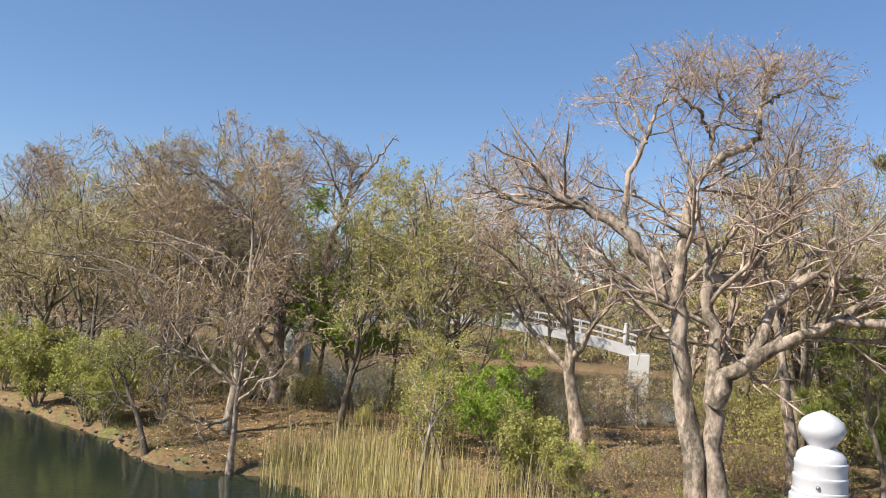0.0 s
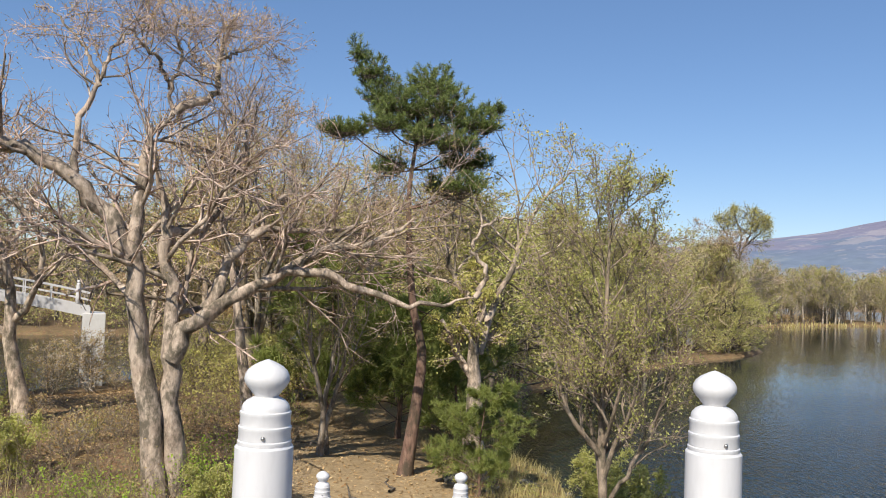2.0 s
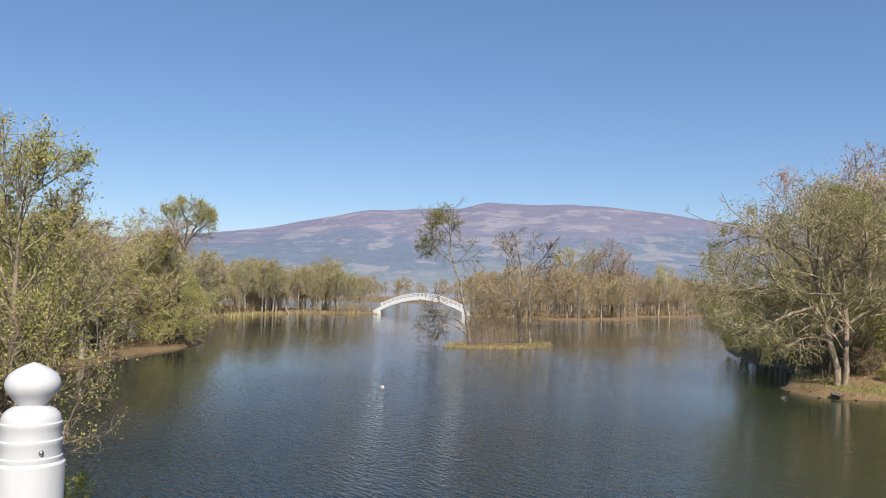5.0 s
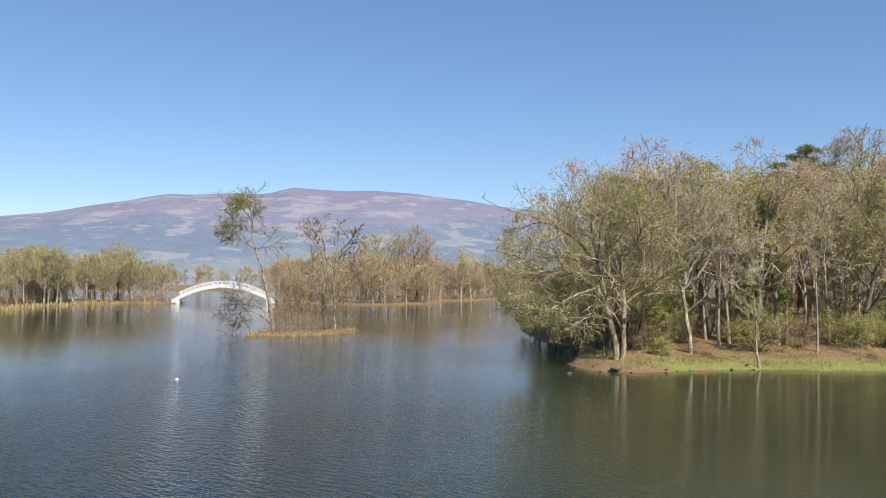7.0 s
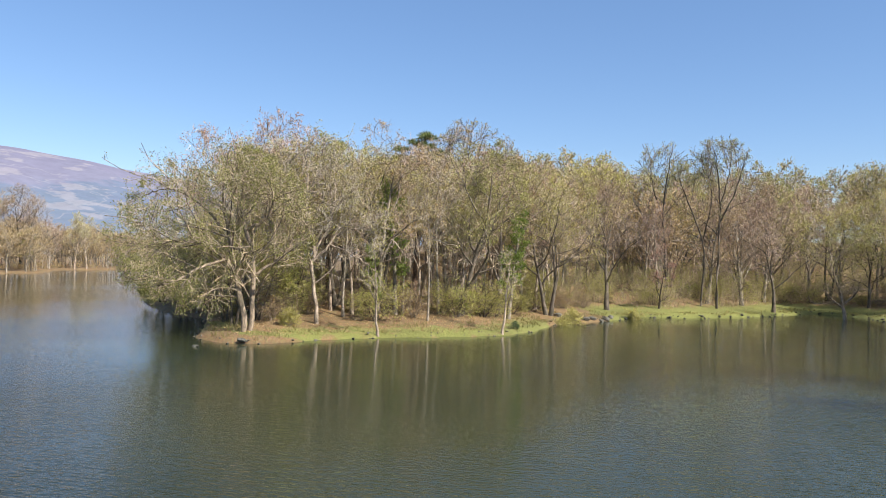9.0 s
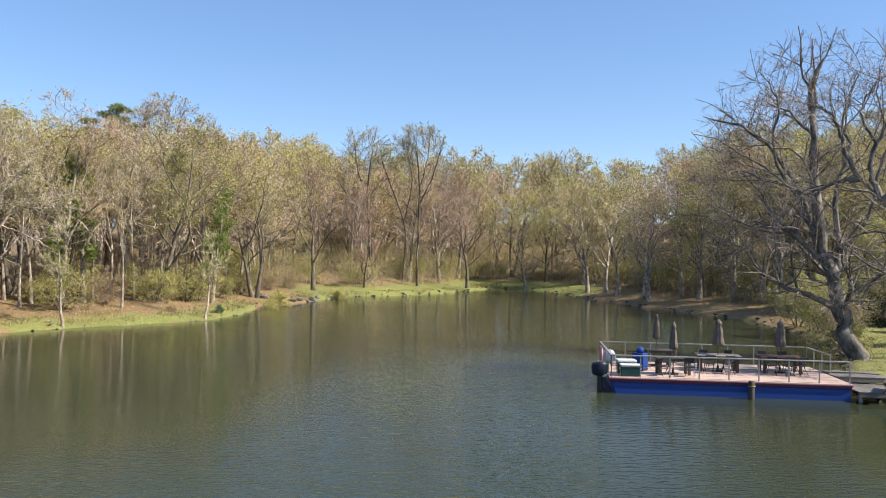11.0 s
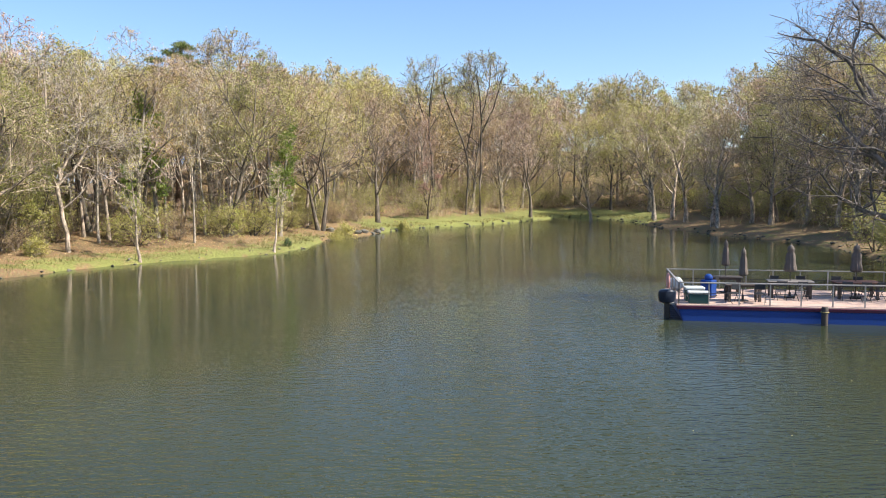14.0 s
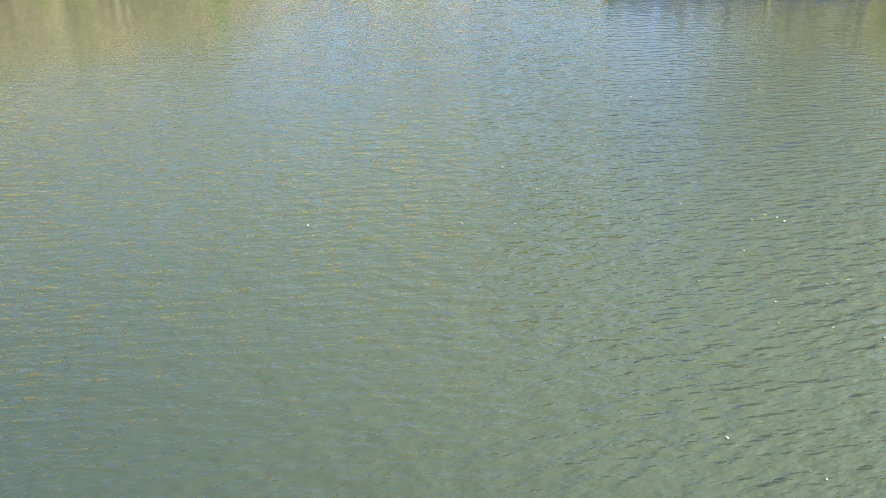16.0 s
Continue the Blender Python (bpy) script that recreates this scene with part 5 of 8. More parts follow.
pale2 = tree_parts(202, 14.6, 0.27, stems=0, limbs=pale2_limbs, limb_n=15, limb_from=0.35, n=(0, 0, 8, 6), ratio=(0.5, 0.65, 0.52, 0.5), angle=(52, 46, 45, 45), gnarl=(0.1, 0.2, 0.22, 0.24, 0.25), up=(0.12, 0.05, 0, 0), twig=0.016, leaf_n=2, leaf_size=0.11, leaf_spread=0.07, leaf_from=0.35,
                   dome=(0.8, 0, 9.2, 5.4, 6.2))
plant(tree_meshes(pale2, BARK_PALE, TWIG_PALE, LEAF_OLIVE), *PALE2, "pale-trunked tree on the mossy point", "tree", facing(*PALE2))
# a dark forked tree that stands over the wood, and the pair with domed crowns at the head of the cove
DARKFORK = (80.0, -41.5)
dark_limbs = []
limb(dark_limbs, 0.182, 0, 0, (0.88, -1.75), (0.66, 5.77), (0.73, 11.74), (1.22, 14.59), (1.71, 19.02))
limb(dark_limbs, 0.119, 0, -1, (0.73, 11.74), (2.49, 14.0), (5.3, 15.05), (7.2, 14.8))
limb(dark_limbs, 0.084, 0, 1.5, (0.83, 12.69), (-0.7, 15.78), (-1.72, 18.26))
dark = tree_parts(205, 19, 0.27, stems=0, limbs=dark_limbs, limb_n=16, limb_from=0.4, n=(0, 0, 8, 6), ratio=(0.5, 0.75, 0.52, 0.5), up=(0.1, 0.1, 0.05, 0), twig=0.02, leaf_n=2, leaf_size=0.12, dome=(1.5, 0, 13.8, 6.2, 6.2))
plant(tree_meshes(dark, BARK_DARK, TWIG_BROWN, LEAF_OLIVE), *DARKFORK, "tall dark forked tree standing over the wood", "tree", facing(*DARKFORK))
COVE_A, COVE_B = (86.5, -78.4), (81.3, -82.6)
cov1_limbs = []
limb(cov1_limbs, 0.208, 0, 0, (-0.14, -0.23), (-0.32, 6.95), (-0.62, 12.54), (-0.19, 17.35), (0.48, 21.75))
limb(cov1_limbs, 0.112, 0, 1, (-0.57, 10.94), (-2.11, 15.72), (-2.61, 19.74))
cov2_limbs = []
limb(cov2_limbs, 0.2, 0, 0, (-0.01, -0.3), (0.09, 7.9), (0.17, 14.16), (-0.32, 18.86), (-0.76, 21.61))
limb(cov2_limbs, 0.16, 0, 1, (-2.13, -0.63), (-1.7, 7.07), (-3.21, 12.55), (-4.85, 16.49), (-5.72, 20.46))
limb(cov2_limbs, 0.12, 0, -1, (0.23, 11.81), (2.01, 15.74), (3.04, 19.63), (3.74, 21.58))
limb(cov2_limbs, 0.096, 0, 1, (0.17, 14.16), (1.21, 18.08), (1.5, 21.59))
limb(cov2_limbs, 0.088, 0.5, 1, (-1.91, 9.42), (-0.98, 14.93), (-1.86, 19.65))
cov1 = tree_parts(206, 20, 0.26, stems=0, limbs=cov1_limbs, limb_n=14, limb_from=0.4, n=(0, 0, 7, 5), ratio=(0.5, 0.85, 0.5, 0.5), up=(0.1, 0.15, 0.08, 0), twig=0.018, leaf_n=3, leaf_size=0.12, leaf_from=0.45, dome=(-0.8, 0, 16.0, 3.9, 7.6))
plant(tree_meshes(cov1, BARK_DARK, TWIG_BROWN, LEAF_FRESH), *COVE_A, "tall tree with a flat crown of light leaves", "tree", facing(*COVE_A))
cov2 = tree_parts(207, 20, 0.26, stems=0, limbs=cov2_limbs, limb_n=12, limb_from=0.45, n=(0, 0, 7, 5), ratio=(0.5, 0.85, 0.5, 0.5), up=(0.1, 0.2, 0.1, 0), twig=0.018, leaf_n=3, leaf_size=0.12, leaf_from=0.5, dome=(0, 0, 15.2, 6.8, 8.2))
plant(tree_meshes(cov2, BARK_DARK, TWIG_BROWN, LEAF_FRESH), *COVE_B, "tall forked tree with a light domed crown", "tree", facing(*COVE_B))
BIRCH = (70.2, -34.0)
birch = tree_parts(203, 14.8, 0.2, lean=1, trunk_top=0.75, fork=0.35, n=(11, 6, 5, 4), ratio=(0.46, 0.5, 0.5, 0.5), angle=(42, 40, 42, 45), gnarl=(0.05, 0.12, 0.18, 0.22, 0.25), up=(0.4, 0.2, 0.1, 0), twig=0.018, leaf_n=1, leaf_size=0.12, leaf_spread=0.07)
plant(tree_meshes(birch, BARK_PALE, TWIG_PALE, LEAF_BUD), *BIRCH, "pale bare tree with upswept branches", "tree", facing(*BIRCH))
sap = tree_parts(204, 7.6, 0.1, lean=1, trunk_top=0.9, fork=0.4, n=(8, 4, 4, 3), ratio=(0.3, 0.5, 0.5, 0.5), twig=0.01, leaf_n=1, leaf_size=0.1)
SAP = tree_meshes(sap, BARK_PALE, TWIG_PALE, LEAF_OLIVE)
plant(SAP, 58.6, -23.9, "thin sapling standing at the water's edge", "sapling", 10, 1.0, group="saplings at the water's edge")
plant(SAP, 58.6, -35.1, "thin sapling standing at the water's edge", "sapling", 160, 0.95, group="saplings at the water's edge")

# the two great trees by the landing stage
RBIG = (13.6, -49.0)
rbig_limbs = []
limb(rbig_limbs, 0.56, 0, 0, (-0.13, -0.47), (-0.76, 1.2), (-1.21, 2.82), (-1.74, 5.12), (-2.55, 8.77), (-2.79, 12.11), (-3.02, 15.13), (-2.3, 16.91))
limb(rbig_limbs, 0.21, 0, -1.2, (-0.99, 2.01), (-2.09, 3.19), (-3.61, 3.75), (-5.14, 4.55), (-6.32, 6.07))
limb(rbig_limbs, 0.21, 0, 1.0, (-1.41, 3.64), (-2.44, 6.11), (-3.37, 9.12), (-4.93, 11.86), (-6.93, 13.48), (-8.99, 14.17))
limb(rbig_limbs, 0.112, 0.5, 0, (-3.17, 8.45), (-4.48, 10.49), (-4.91, 12.7), (-4.61, 14.55), (-5.82, 16.6))
limb(rbig_limbs, 0.098, 0.5, 2.0, (-3.7, 9.8), (-5.23, 10.17), (-6.73, 10.82), (-8.08, 11.1))
limb(rbig_limbs, 0.196, 0, 0.8, (-1.41, 3.48), (-1.33, 6.12), (-1.62, 9.1), (-0.92, 11.72), (-1.26, 13.54), (-0.38, 16.34))
limb(rbig_limbs, 0.126, 0.3, -1.5, (-1.32, 5.79), (-0.01, 7.77), (0.55, 10.36), (1.4, 12.92), (1.95, 15.47))
limb(rbig_limbs, 0.084, 0, -2, (-2.14, 6.78), (-4.05, 7.27), (-6.01, 7.44), (-8.04, 8.49))
rbig = tree_parts(301, 17, 0.34, stems=0, limbs=rbig_limbs, limb_n=12, limb_from=0.34, n=(0, 0, 7, 5), ratio=(0.6, 0.75, 0.52, 0.5), angle=(46, 50, 46, 45), gnarl=(0.09, 0.18, 0.22, 0.25, 0.28), up=(0.2, 0.1, 0.04, 0), twig=0.0105, leaf_n=1, leaf_size=0.06, seg=(12, 9, 6, 4, 2),
                  dome=(-2.6, 0, 9.4, 7.6, 9.2))
plant(tree_meshes(rbig, BARK_ASH, TWIG_GREY, LEAF_BUD), *RBIG, "huge gnarled bare tree beside the landing stage", "tree", facing(*RBIG))
RLEAN = (7.2, -41.6)
rlean_limbs = []
limb(rlean_limbs, 0.271, 0, 0, (0.01, 0.05), (-0.56, 1.62), (-1.19, 3.41), (-1.83, 5.23), (-2.81, 6.6), (-3.72, 8.03), (-4.64, 9.01))
limb(rlean_limbs, 0.123, 0, 0.8, (-4.64, 9.01), (-5.74, 8.9), (-6.92, 8.51), (-8.01, 8.82))
limb(rlean_limbs, 0.131, 0, -0.4, (-4.58, 8.95), (-5.25, 10.45), (-5.71, 11.94), (-6.72, 12.7))
limb(rlean_limbs, 0.139, 0, 0.6, (-3.72, 8.03), (-4.14, 9.53), (-3.81, 11.14), (-2.77, 12.16), (-1.72, 13.66))
limb(rlean_limbs, 0.082, 0.2, 1.2, (-3.98, 10.48), (-4.64, 12.55), (-3.61, 14.1))
limb(rlean_limbs, 0.123, 0, -1, (-3.67, 8.03), (-2.8, 9.01), (-1.41, 8.6), (0.32, 8.1))
limb(rlean_limbs, 0.115, 0, 1, (-1.88, 5.28), (-3.03, 4.89), (-3.96, 4.38), (-4.7, 3.13))
limb(rlean_limbs, 0.123, 0, -1, (-2.07, 5.7), (-1.02, 6.34), (0.22, 7.2), (1.32, 8.33))
limb(rlean_limbs, 0.0984, -0.5, -0.5, (-1.41, 8.6), (-0.74, 10.46), (-0.42, 12.52), (-0.11, 14.3))
rlean = tree_parts(302, 14, 0.38, stems=0, limbs=rlean_limbs, limb_n=11, limb_from=0.4, n=(0, 0, 7, 5), ratio=(0.8, 0.65, 0.52, 0.5), angle=(46, 50, 46, 45), gnarl=(0.04, 0.16, 0.22, 0.25, 0.28), up=(0.18, 0.08, 0.02, 0), twig=0.0085, leaf_n=1, leaf_size=0.055, seg=(12, 9, 6, 4, 2),
                   dome=(-2.8, 0, 9.2, 6.6, 7.2))
plant(tree_meshes(rlean, BARK_ASH, TWIG_GREY, LEAF_BUD), *RLEAN, "leaning old tree with a ridged grey trunk", "tree", facing(*RLEAN))
for x, y, s, a in ((12.4, -50.2, 0.62, 0), (11.8, -51.2, 0.55, 90), (13.0, -52.6, 0.66, 200)):
    plant(W_YELLOW, x, y, "young tree with yellow-green spring leaves", "tree", a, s, group="young trees by the drive")


def scatter(rng, n, region, gap, kinds, label, group, size=(0.9, 1.25), wide=(0.85, 1.15), avoid=()):
    spots, tries = [], 0
    while len(spots) < n and tries < 6000:
        tries += 1
        x, y = region(rng)
        if any((x - a) ** 2 + (y - b) ** 2 < gap * gap for a, b in spots) or any((x - a) ** 2 + (y - b) ** 2 < g * g for a, b, g in avoid):
            continue
        spots.append((x, y))
        k = kinds[rng.randint(len(kinds))]
        plant(k, x, y, label, "tree", rng.uniform(0, 360), rng.uniform(*size), group, 0.1, rng.uniform(*wide))


def on_point(r):
    while True:
        x, y = r.uniform(58, 112), r.uniform(-62, -12)
        if (inside_one(LAND_SOUTH, x, y)) > 5.0 and x < 100 - 0.25 * (y + 12):
            return x, y


def round_cove(r):
    while True:
        x, y = r.uniform(14, 118), r.uniform(-128, -58)
        d = (inside_one(LAND_SOUTH, x, y))
        if 5.0 < d < 34 and math.hypot(x - 12, y + 54) > 16 and x - 0.35 * (y + 60) > 26:
            return x, y


keep_off = [(*BIG, 5), (*PALE2, 4), (*BIRCH, 3.5)] + [(e[2], e[3], 3.5) for e in EDGE]
rng = np.random.RandomState(5)
scatter(rng, 46, on_point, 3.2, [W_OLIVE, W_OLIVE2, W_BUD, W_PINK, W_YELLOW, W_PALE, W_PINK, W_PALE, W_POLE], "woodland tree with thin spring foliage", "wood on the point", (1.02, 1.3), (0.9, 1.15), avoid=keep_off)
scatter(rng, 52, round_cove, 4.4, [W_OLIVE, W_BUD, W_PINK, W_PALE, W_YELLOW, W_PINK, W_BUD, W_OLIVE2], "woodland tree with thin spring foliage", "wood round the cove", (1.0, 1.42), (0.95, 1.25), avoid=keep_off)


for x, y, h, a in ((47.4, -86.4, 13.0, 20), (43.6, -88.2, 12.0, 140), (40.4, -86.0, 13.5, 260), (36.6, -86.4, 12.5, 80), (32.6, -84.0, 13.0, 310), (53.5, -90.8, 13.5, 200), (57.6, -94.6, 14.0, 50), (70.0, -93.5, 14.0, 170)):
    plant(W_LIMBED, x, y, "pale-trunked spreading tree on the leaf-strewn bank", "tree", a, to_height(W_LIMBED, h), "spreading trees on the bank", 0.1)


def point_stems(r):
    while True:
        x, y = r.uniform(60, 84), r.uniform(-56, -16)
        if 5.0 < inside_one(LAND_SOUTH, x, y) < 13:
            return x, y


scatter(np.random.RandomState(8), 28, point_stems, 1.3, [W_POLE, W_POLE, W_POLE, W_PALE], "thin pale-stemmed tree crowded in the wood", "pale stems on the point", (0.75, 1.1), (0.8, 1.0), avoid=[(*BIG, 5)])
for x, y, s in ((80.5, -37.0, 1.12), (79.0, -26.5, 1.02)):
    plant(W_PINE, x, y, "tall pine rising above the wood", "pine_tree", x * 7, s, sink=0.1)
plant(W_GREEN, 67.2, -36.2, "round bright green bush in fresh leaf", "bush", 20, 0.25, sink=0.1, category="bush", wide=1.6)
for x, y, h in ((66.4, -28.7, 12.6), (67.6, -41.2, 11.0), (64.8, -26.2, 6.5)):
    plant(W_IVY, x, y, "thin tree clad in bright green ivy", "tree", y * 9, to_height(W_IVY, h), "ivy-clad trees", 0.1)


def shrubs(seed, n, gap, region, kinds, label, group, size=(0.6, 1.25)):
    r = np.random.RandomState(seed)
    spots = []
    while len(spots) < n:
        x, y = region(r)
        if any((x - a) ** 2 + (y - b) ** 2 < gap * gap for a, b in spots):
            continue
        spots.append((x, y))
        plant(kinds[r.randint(len(kinds))], x, y, label, "shrub", r.uniform(0, 360), r.uniform(*size), group, 0.05, r.uniform(0.9, 1.3), "shrub")


def point_front(r):
    while True:
        x, y = r.uniform(57, 82), r.uniform(-60, -13)
        if 4.6 < inside_one(LAND_SOUTH, x, y) < 10:
            return x, y


def cove_front(r):
    while True:
        x, y = r.uniform(18, 95), r.uniform(-115, -56)
        if 7.5 < inside_one(LAND_SOUTH, x, y) < 15 and math.hypot(x - 8, y + 50) > 12:
            return x, y


def near_bank(r):
    while True:
        x, y = r.uniform(-24, 24), r.uniform(28, 45)
        if inside_one(LAND_NORTH, x, y) > 1.5 and abs(x - (8.2 + (y - 12) * 0.66)) > 3.2 and abs(x * 44.7 - y * 12.5) / 46.4 > 2.2 and not (-9 < x < -3 and y < 37) and not (2 < x < 14 and y > 32):
            return x, y


shrubs(61, 32, 1.7, point_front, [SHRUB_TWIG, SHRUB_TWIG, SHRUB_BROWN], "twiggy understorey shrub on the wooded point", "understorey of the point", (0.45, 0.95))
shrubs(62, 40, 2.6, cove_front, [SHRUB_SALLOW, SHRUB_BARE, SHRUB_BROWN, SHRUB_BROWN], "twiggy understorey shrub round the cove", "understorey of the cove", (0.5, 1.1))
shrubs(63, 22, 2.2, near_bank, [SHRUB_SALLOW, SHRUB_BROWN, SHRUB_BROWN], "twiggy understorey shrub on the near shore", "understorey of the near shore", (0.45, 0.85))
for x, y, s in ((11.9, 41.4, 0.8), (9.6, 39.4, 0.7), (6.4, 41.8, 0.8)):
    plant(SHRUB_BARE, x, y, "bare shrub before the far bank bridge", "shrub", x * 33, s, group="shrubs by the channel", category="shrub")
for k, (x, y) in enumerate(((10, -76), (14, -80), (18, -84), (6, -79), (22, -87), (26, -92), (12, -89), (3, -72), (17, -76), (30, -96))):
    plant((SHRUB_SALLOW, SHRUB_BROWN)[k % 2], x, y, "tall leafy shrub at the back of the lawn", "shrub", x * 31, 1.5, group="shrubs behind the drive", category="shrub", wide=1.3)
    plant((W_OLIVE, W_BUD, W_YELLOW)[k % 3], x + 3.2, y - 5.5, "woodland tree behind the drive", "tree", x * 17, 0.95 + 0.02 * k, group="wood behind the drive", sink=0.1)
for kind, x, y, s in ((SHRUB_BROWN, 17.6, -57.6, 1.0), (SHRUB_BARE, 16.2, -54.4, 0.9), (SHRUB_SALLOW, 19.8, -61.4, 1.1), (SHRUB_BROWN, 15.4, -51.6, 0.7), (SHRUB_BROWN, 23.4, -67.2, 1.0), (SHRUB_BARE, 21.4, -64.6, 1.1)):
    plant(kind, x, y, "tangled bare shrub beside the landing stage", "shrub", x * 40, s, group="shrubs by the landing stage", category="shrub")


def point_edge(r):
    while True:
        x, y = r.uniform(64, 104), r.uniform(-22, -12)
        if 1.2 < inside_one(LAND_SOUTH, x, y) < 7:
            return x, y


scatter(rng, 16, point_edge, 2.4, [W_LOW, W_LOW, W_OLIVE2], "shore tree hanging over the shaded water", "trees on the shaded side of the point", (0.55, 0.9), (1.0, 1.3))


def north_shore(r):
    while True:
        x, y = r.uniform(22, 84), r.uniform(26, 56)
        d = (inside_one(LAND_NORTH, x, y))
        if 1.0 < d < 8:
            return x, y


def north_wood(r):
    while True:
        x, y = r.uniform(-34, 26), r.uniform(32, 62)
        if (inside_one(LAND_NORTH, x, y)) > 2.0 and abs(x - (8.2 + (y - 12) * 0.66)) > 3.0:
            return x, y


scatter(rng, 60, north_shore, 2.2, [W_YELLOW, W_LOW, W_OLIVE, W_YELLOW, W_BUD, W_OLIVE2, W_LOW], "shore tree with yellow-green spring leaves", "trees along the north shore", (0.7, 0.95), (1.1, 1.4))
for x, y, s, a in ((-4.4, 40.9, 1.0, 0), (-2.6, 40.2, 0.85, 120), (-0.8, 42.4, 0.9, 200)):
    plant(W_GREEN, x, y, "bright green tree in fresh leaf behind the oaks", "tree", a, s, group="green trees behind the oaks")
NORTH = [(W_OAKY, -18.6, 41.0, 11.6, 0), (W_OAKY2, -15.4, 38.6, 11.4, 70), (W_BUD, -15.1, 43.6, 13.0, 140), (W_OAKY2, -11.7, 40.5, 13.2, 20), (W_OLIVE, -10.2, 45.0, 14.4, 250), (W_OAKY, 0.6, 41.6, 12.8, 310), (W_OAKY2, 1.3, 37.2, 12.0, 35),
         (W_OAKB, 3.0, 41.4, 13.5, 100), (W_OAKB, 14.6, 42.6, 13.6, 260), (W_OAKY, 15.7, 37.8, 14.2, 80), (W_OLIVE, 16.8, 33.2, 12.8, 190), (W_OAKY2, 21.5, 38.3, 14.6, 300), (W_OAKY, 19.5, 34.5, 12.6, 45)]
for kind, x, y, h, a in NORTH:
    plant(kind, x, y, "spreading woodland tree with opening spring leaves", "tree", a, to_height(kind, h), "wood on the near shore", 0.1)
scatter(rng, 30, north_wood, 3.4, [W_OAKY, W_OAKY2, W_YELLOW, W_OLIVE, W_BUD], "woodland tree with thin spring foliage", "wood on the north shore", (0.7, 0.95), avoid=[(*TWIN, 6), (*OAK2, 5), (*OAKG, 4), (-1, 41, 3), (8.5, 38, 6.5), (5, 33, 4)] + [(n[1], n[2], 3.2) for n in NORTH])
UMBEL = (79.7, 47.1)
umbel = tree_parts(505, 11.6, 0.24, lean=2, trunk_top=0.9, fork=0.6, dome=(0.2, 0, 12.4, 3.4, 3.3), n=(7, 7, 7, 6), ratio=(0.3, 0.55, 0.55, 0.5), angle=(55, 46, 45, 45), up=(0.2, 0.1, 0, 0), gnarl=(0.06, 0.2, 0.22, 0.22, 0.25), twig=0.014, leaf_n=4, leaf_size=0.11, leaf_spread=0.2, limb_n=16, sides=(7, 5, 3, 3, 2), seg=(10, 7, 4, 3, 2),
                   limbs=[(0.13, [(0.0, 0, 9.4), (0.5, 0.1, 11.0), (1.2, 0.2, 12.6), (1.5, 0.2, 14.0), (1.7, 0.1, 15.4)]), (0.12, [(0.0, 0, 9.8), (-0.5, 0.2, 11.4), (-1.3, 0.3, 12.6), (-2.0, 0.2, 13.8), (-2.6, 0.1, 14.9)]),
                          (0.10, [(0.2, 0, 10.4), (0.3, -0.5, 12.4), (-0.2, -0.7, 14.0), (-0.5, -0.6, 15.3)]), (0.09, [(0.4, 0, 10.8), (1.5, -0.4, 12.0), (2.5, -0.5, 12.9), (3.0, -0.4, 13.6)])])
plant(tree_meshes(umbel, BARK_DARK, TWIG_DARK, LEAF_OLIVE), *UMBEL, "tall forked tree with a domed crown above the shore wood", "tree", facing(*UMBEL))
for x, y, s, a in ((-28, 68, 1.25, 0), (-33, 74, 1.1, 70), (-20, 60, 1.0, 140), (-24, 52, 0.9, 20), (-38, 66, 1.0, 250)):
    plant(W_BARE if a % 40 else W_BUD, x, y, "dark spreading tree on the western shore", "tree", a, s, group="trees on the western shore")

# islet
isa_limbs = []
limb(isa_limbs, 0.224, 0, 0, (-0.05, -0.15), (-0.56, 3.06), (-1.35, 7.08), (-2.25, 9.76), (-2.7, 12.78), (-2.6, 14.8))
limb(isa_limbs, 0.112, 0, 0.5, (-2.25, 9.76), (-3.7, 10.74), (-5.35, 12.05))
limb(isa_limbs, 0.08, 0, -0.8, (-2.7, 13.11), (-3.64, 14.3), (-4.11, 14.96))
limb(isa_limbs, 0.112, 0, 0.6, (-0.26, 0.72), (-1.92, 2.06), (-3.68, 2.26), (-4.7, 1.59))
limb(isa_limbs, 0.08, 0, -0.8, (-0.68, 2.06), (-2.93, 3.72), (-4.55, 4.05))
isb_limbs = []
limb(isb_limbs, 0.195, 0, 0, (0.21, 0.21), (-0.06, 4.4), (0.38, 7.91), (-0.3, 11.42), (-0.54, 13.88))
limb(isb_limbs, 0.18, 0.4, 0.4, (1.38, 0.56), (1.17, 5.81), (1.6, 10.04), (1.97, 13.93))
limb(isb_limbs, 0.0975, 0, 1, (0.05, 6.5), (2.53, 8.29), (4.63, 9.02))
limb(isb_limbs, 0.0825, 0.4, -1, (1.54, 9.33), (3.2, 11.12), (3.89, 12.19))
limb(isb_limbs, 0.075, 0, -1, (0.22, 9.32), (-1.34, 11.4), (-1.85, 12.8))
limb(isb_limbs, 0.12, 0, -0.5, (-0.83, 0.21), (-0.75, 4.4), (-1.43, 7.89), (-0.98, 10.7))
islet_a = tree_parts(501, 15, 0.22, stems=0, limbs=isa_limbs, limb_n=11, limb_from=0.66, n=(0, 0, 7, 6), ratio=(0.27, 0.6, 0.55, 0.55), angle=(58, 62, 50, 45), up=(0.2, 0.02, 0, 0), gnarl=(0.07, 0.2, 0.22, 0.22, 0.25), twig=0.022, leaf_n=3, leaf_size=0.13, leaf_spread=0.15, leaf_from=0.6, sides=(7, 5, 3, 3, 2), seg=(10, 7, 4, 3, 2))
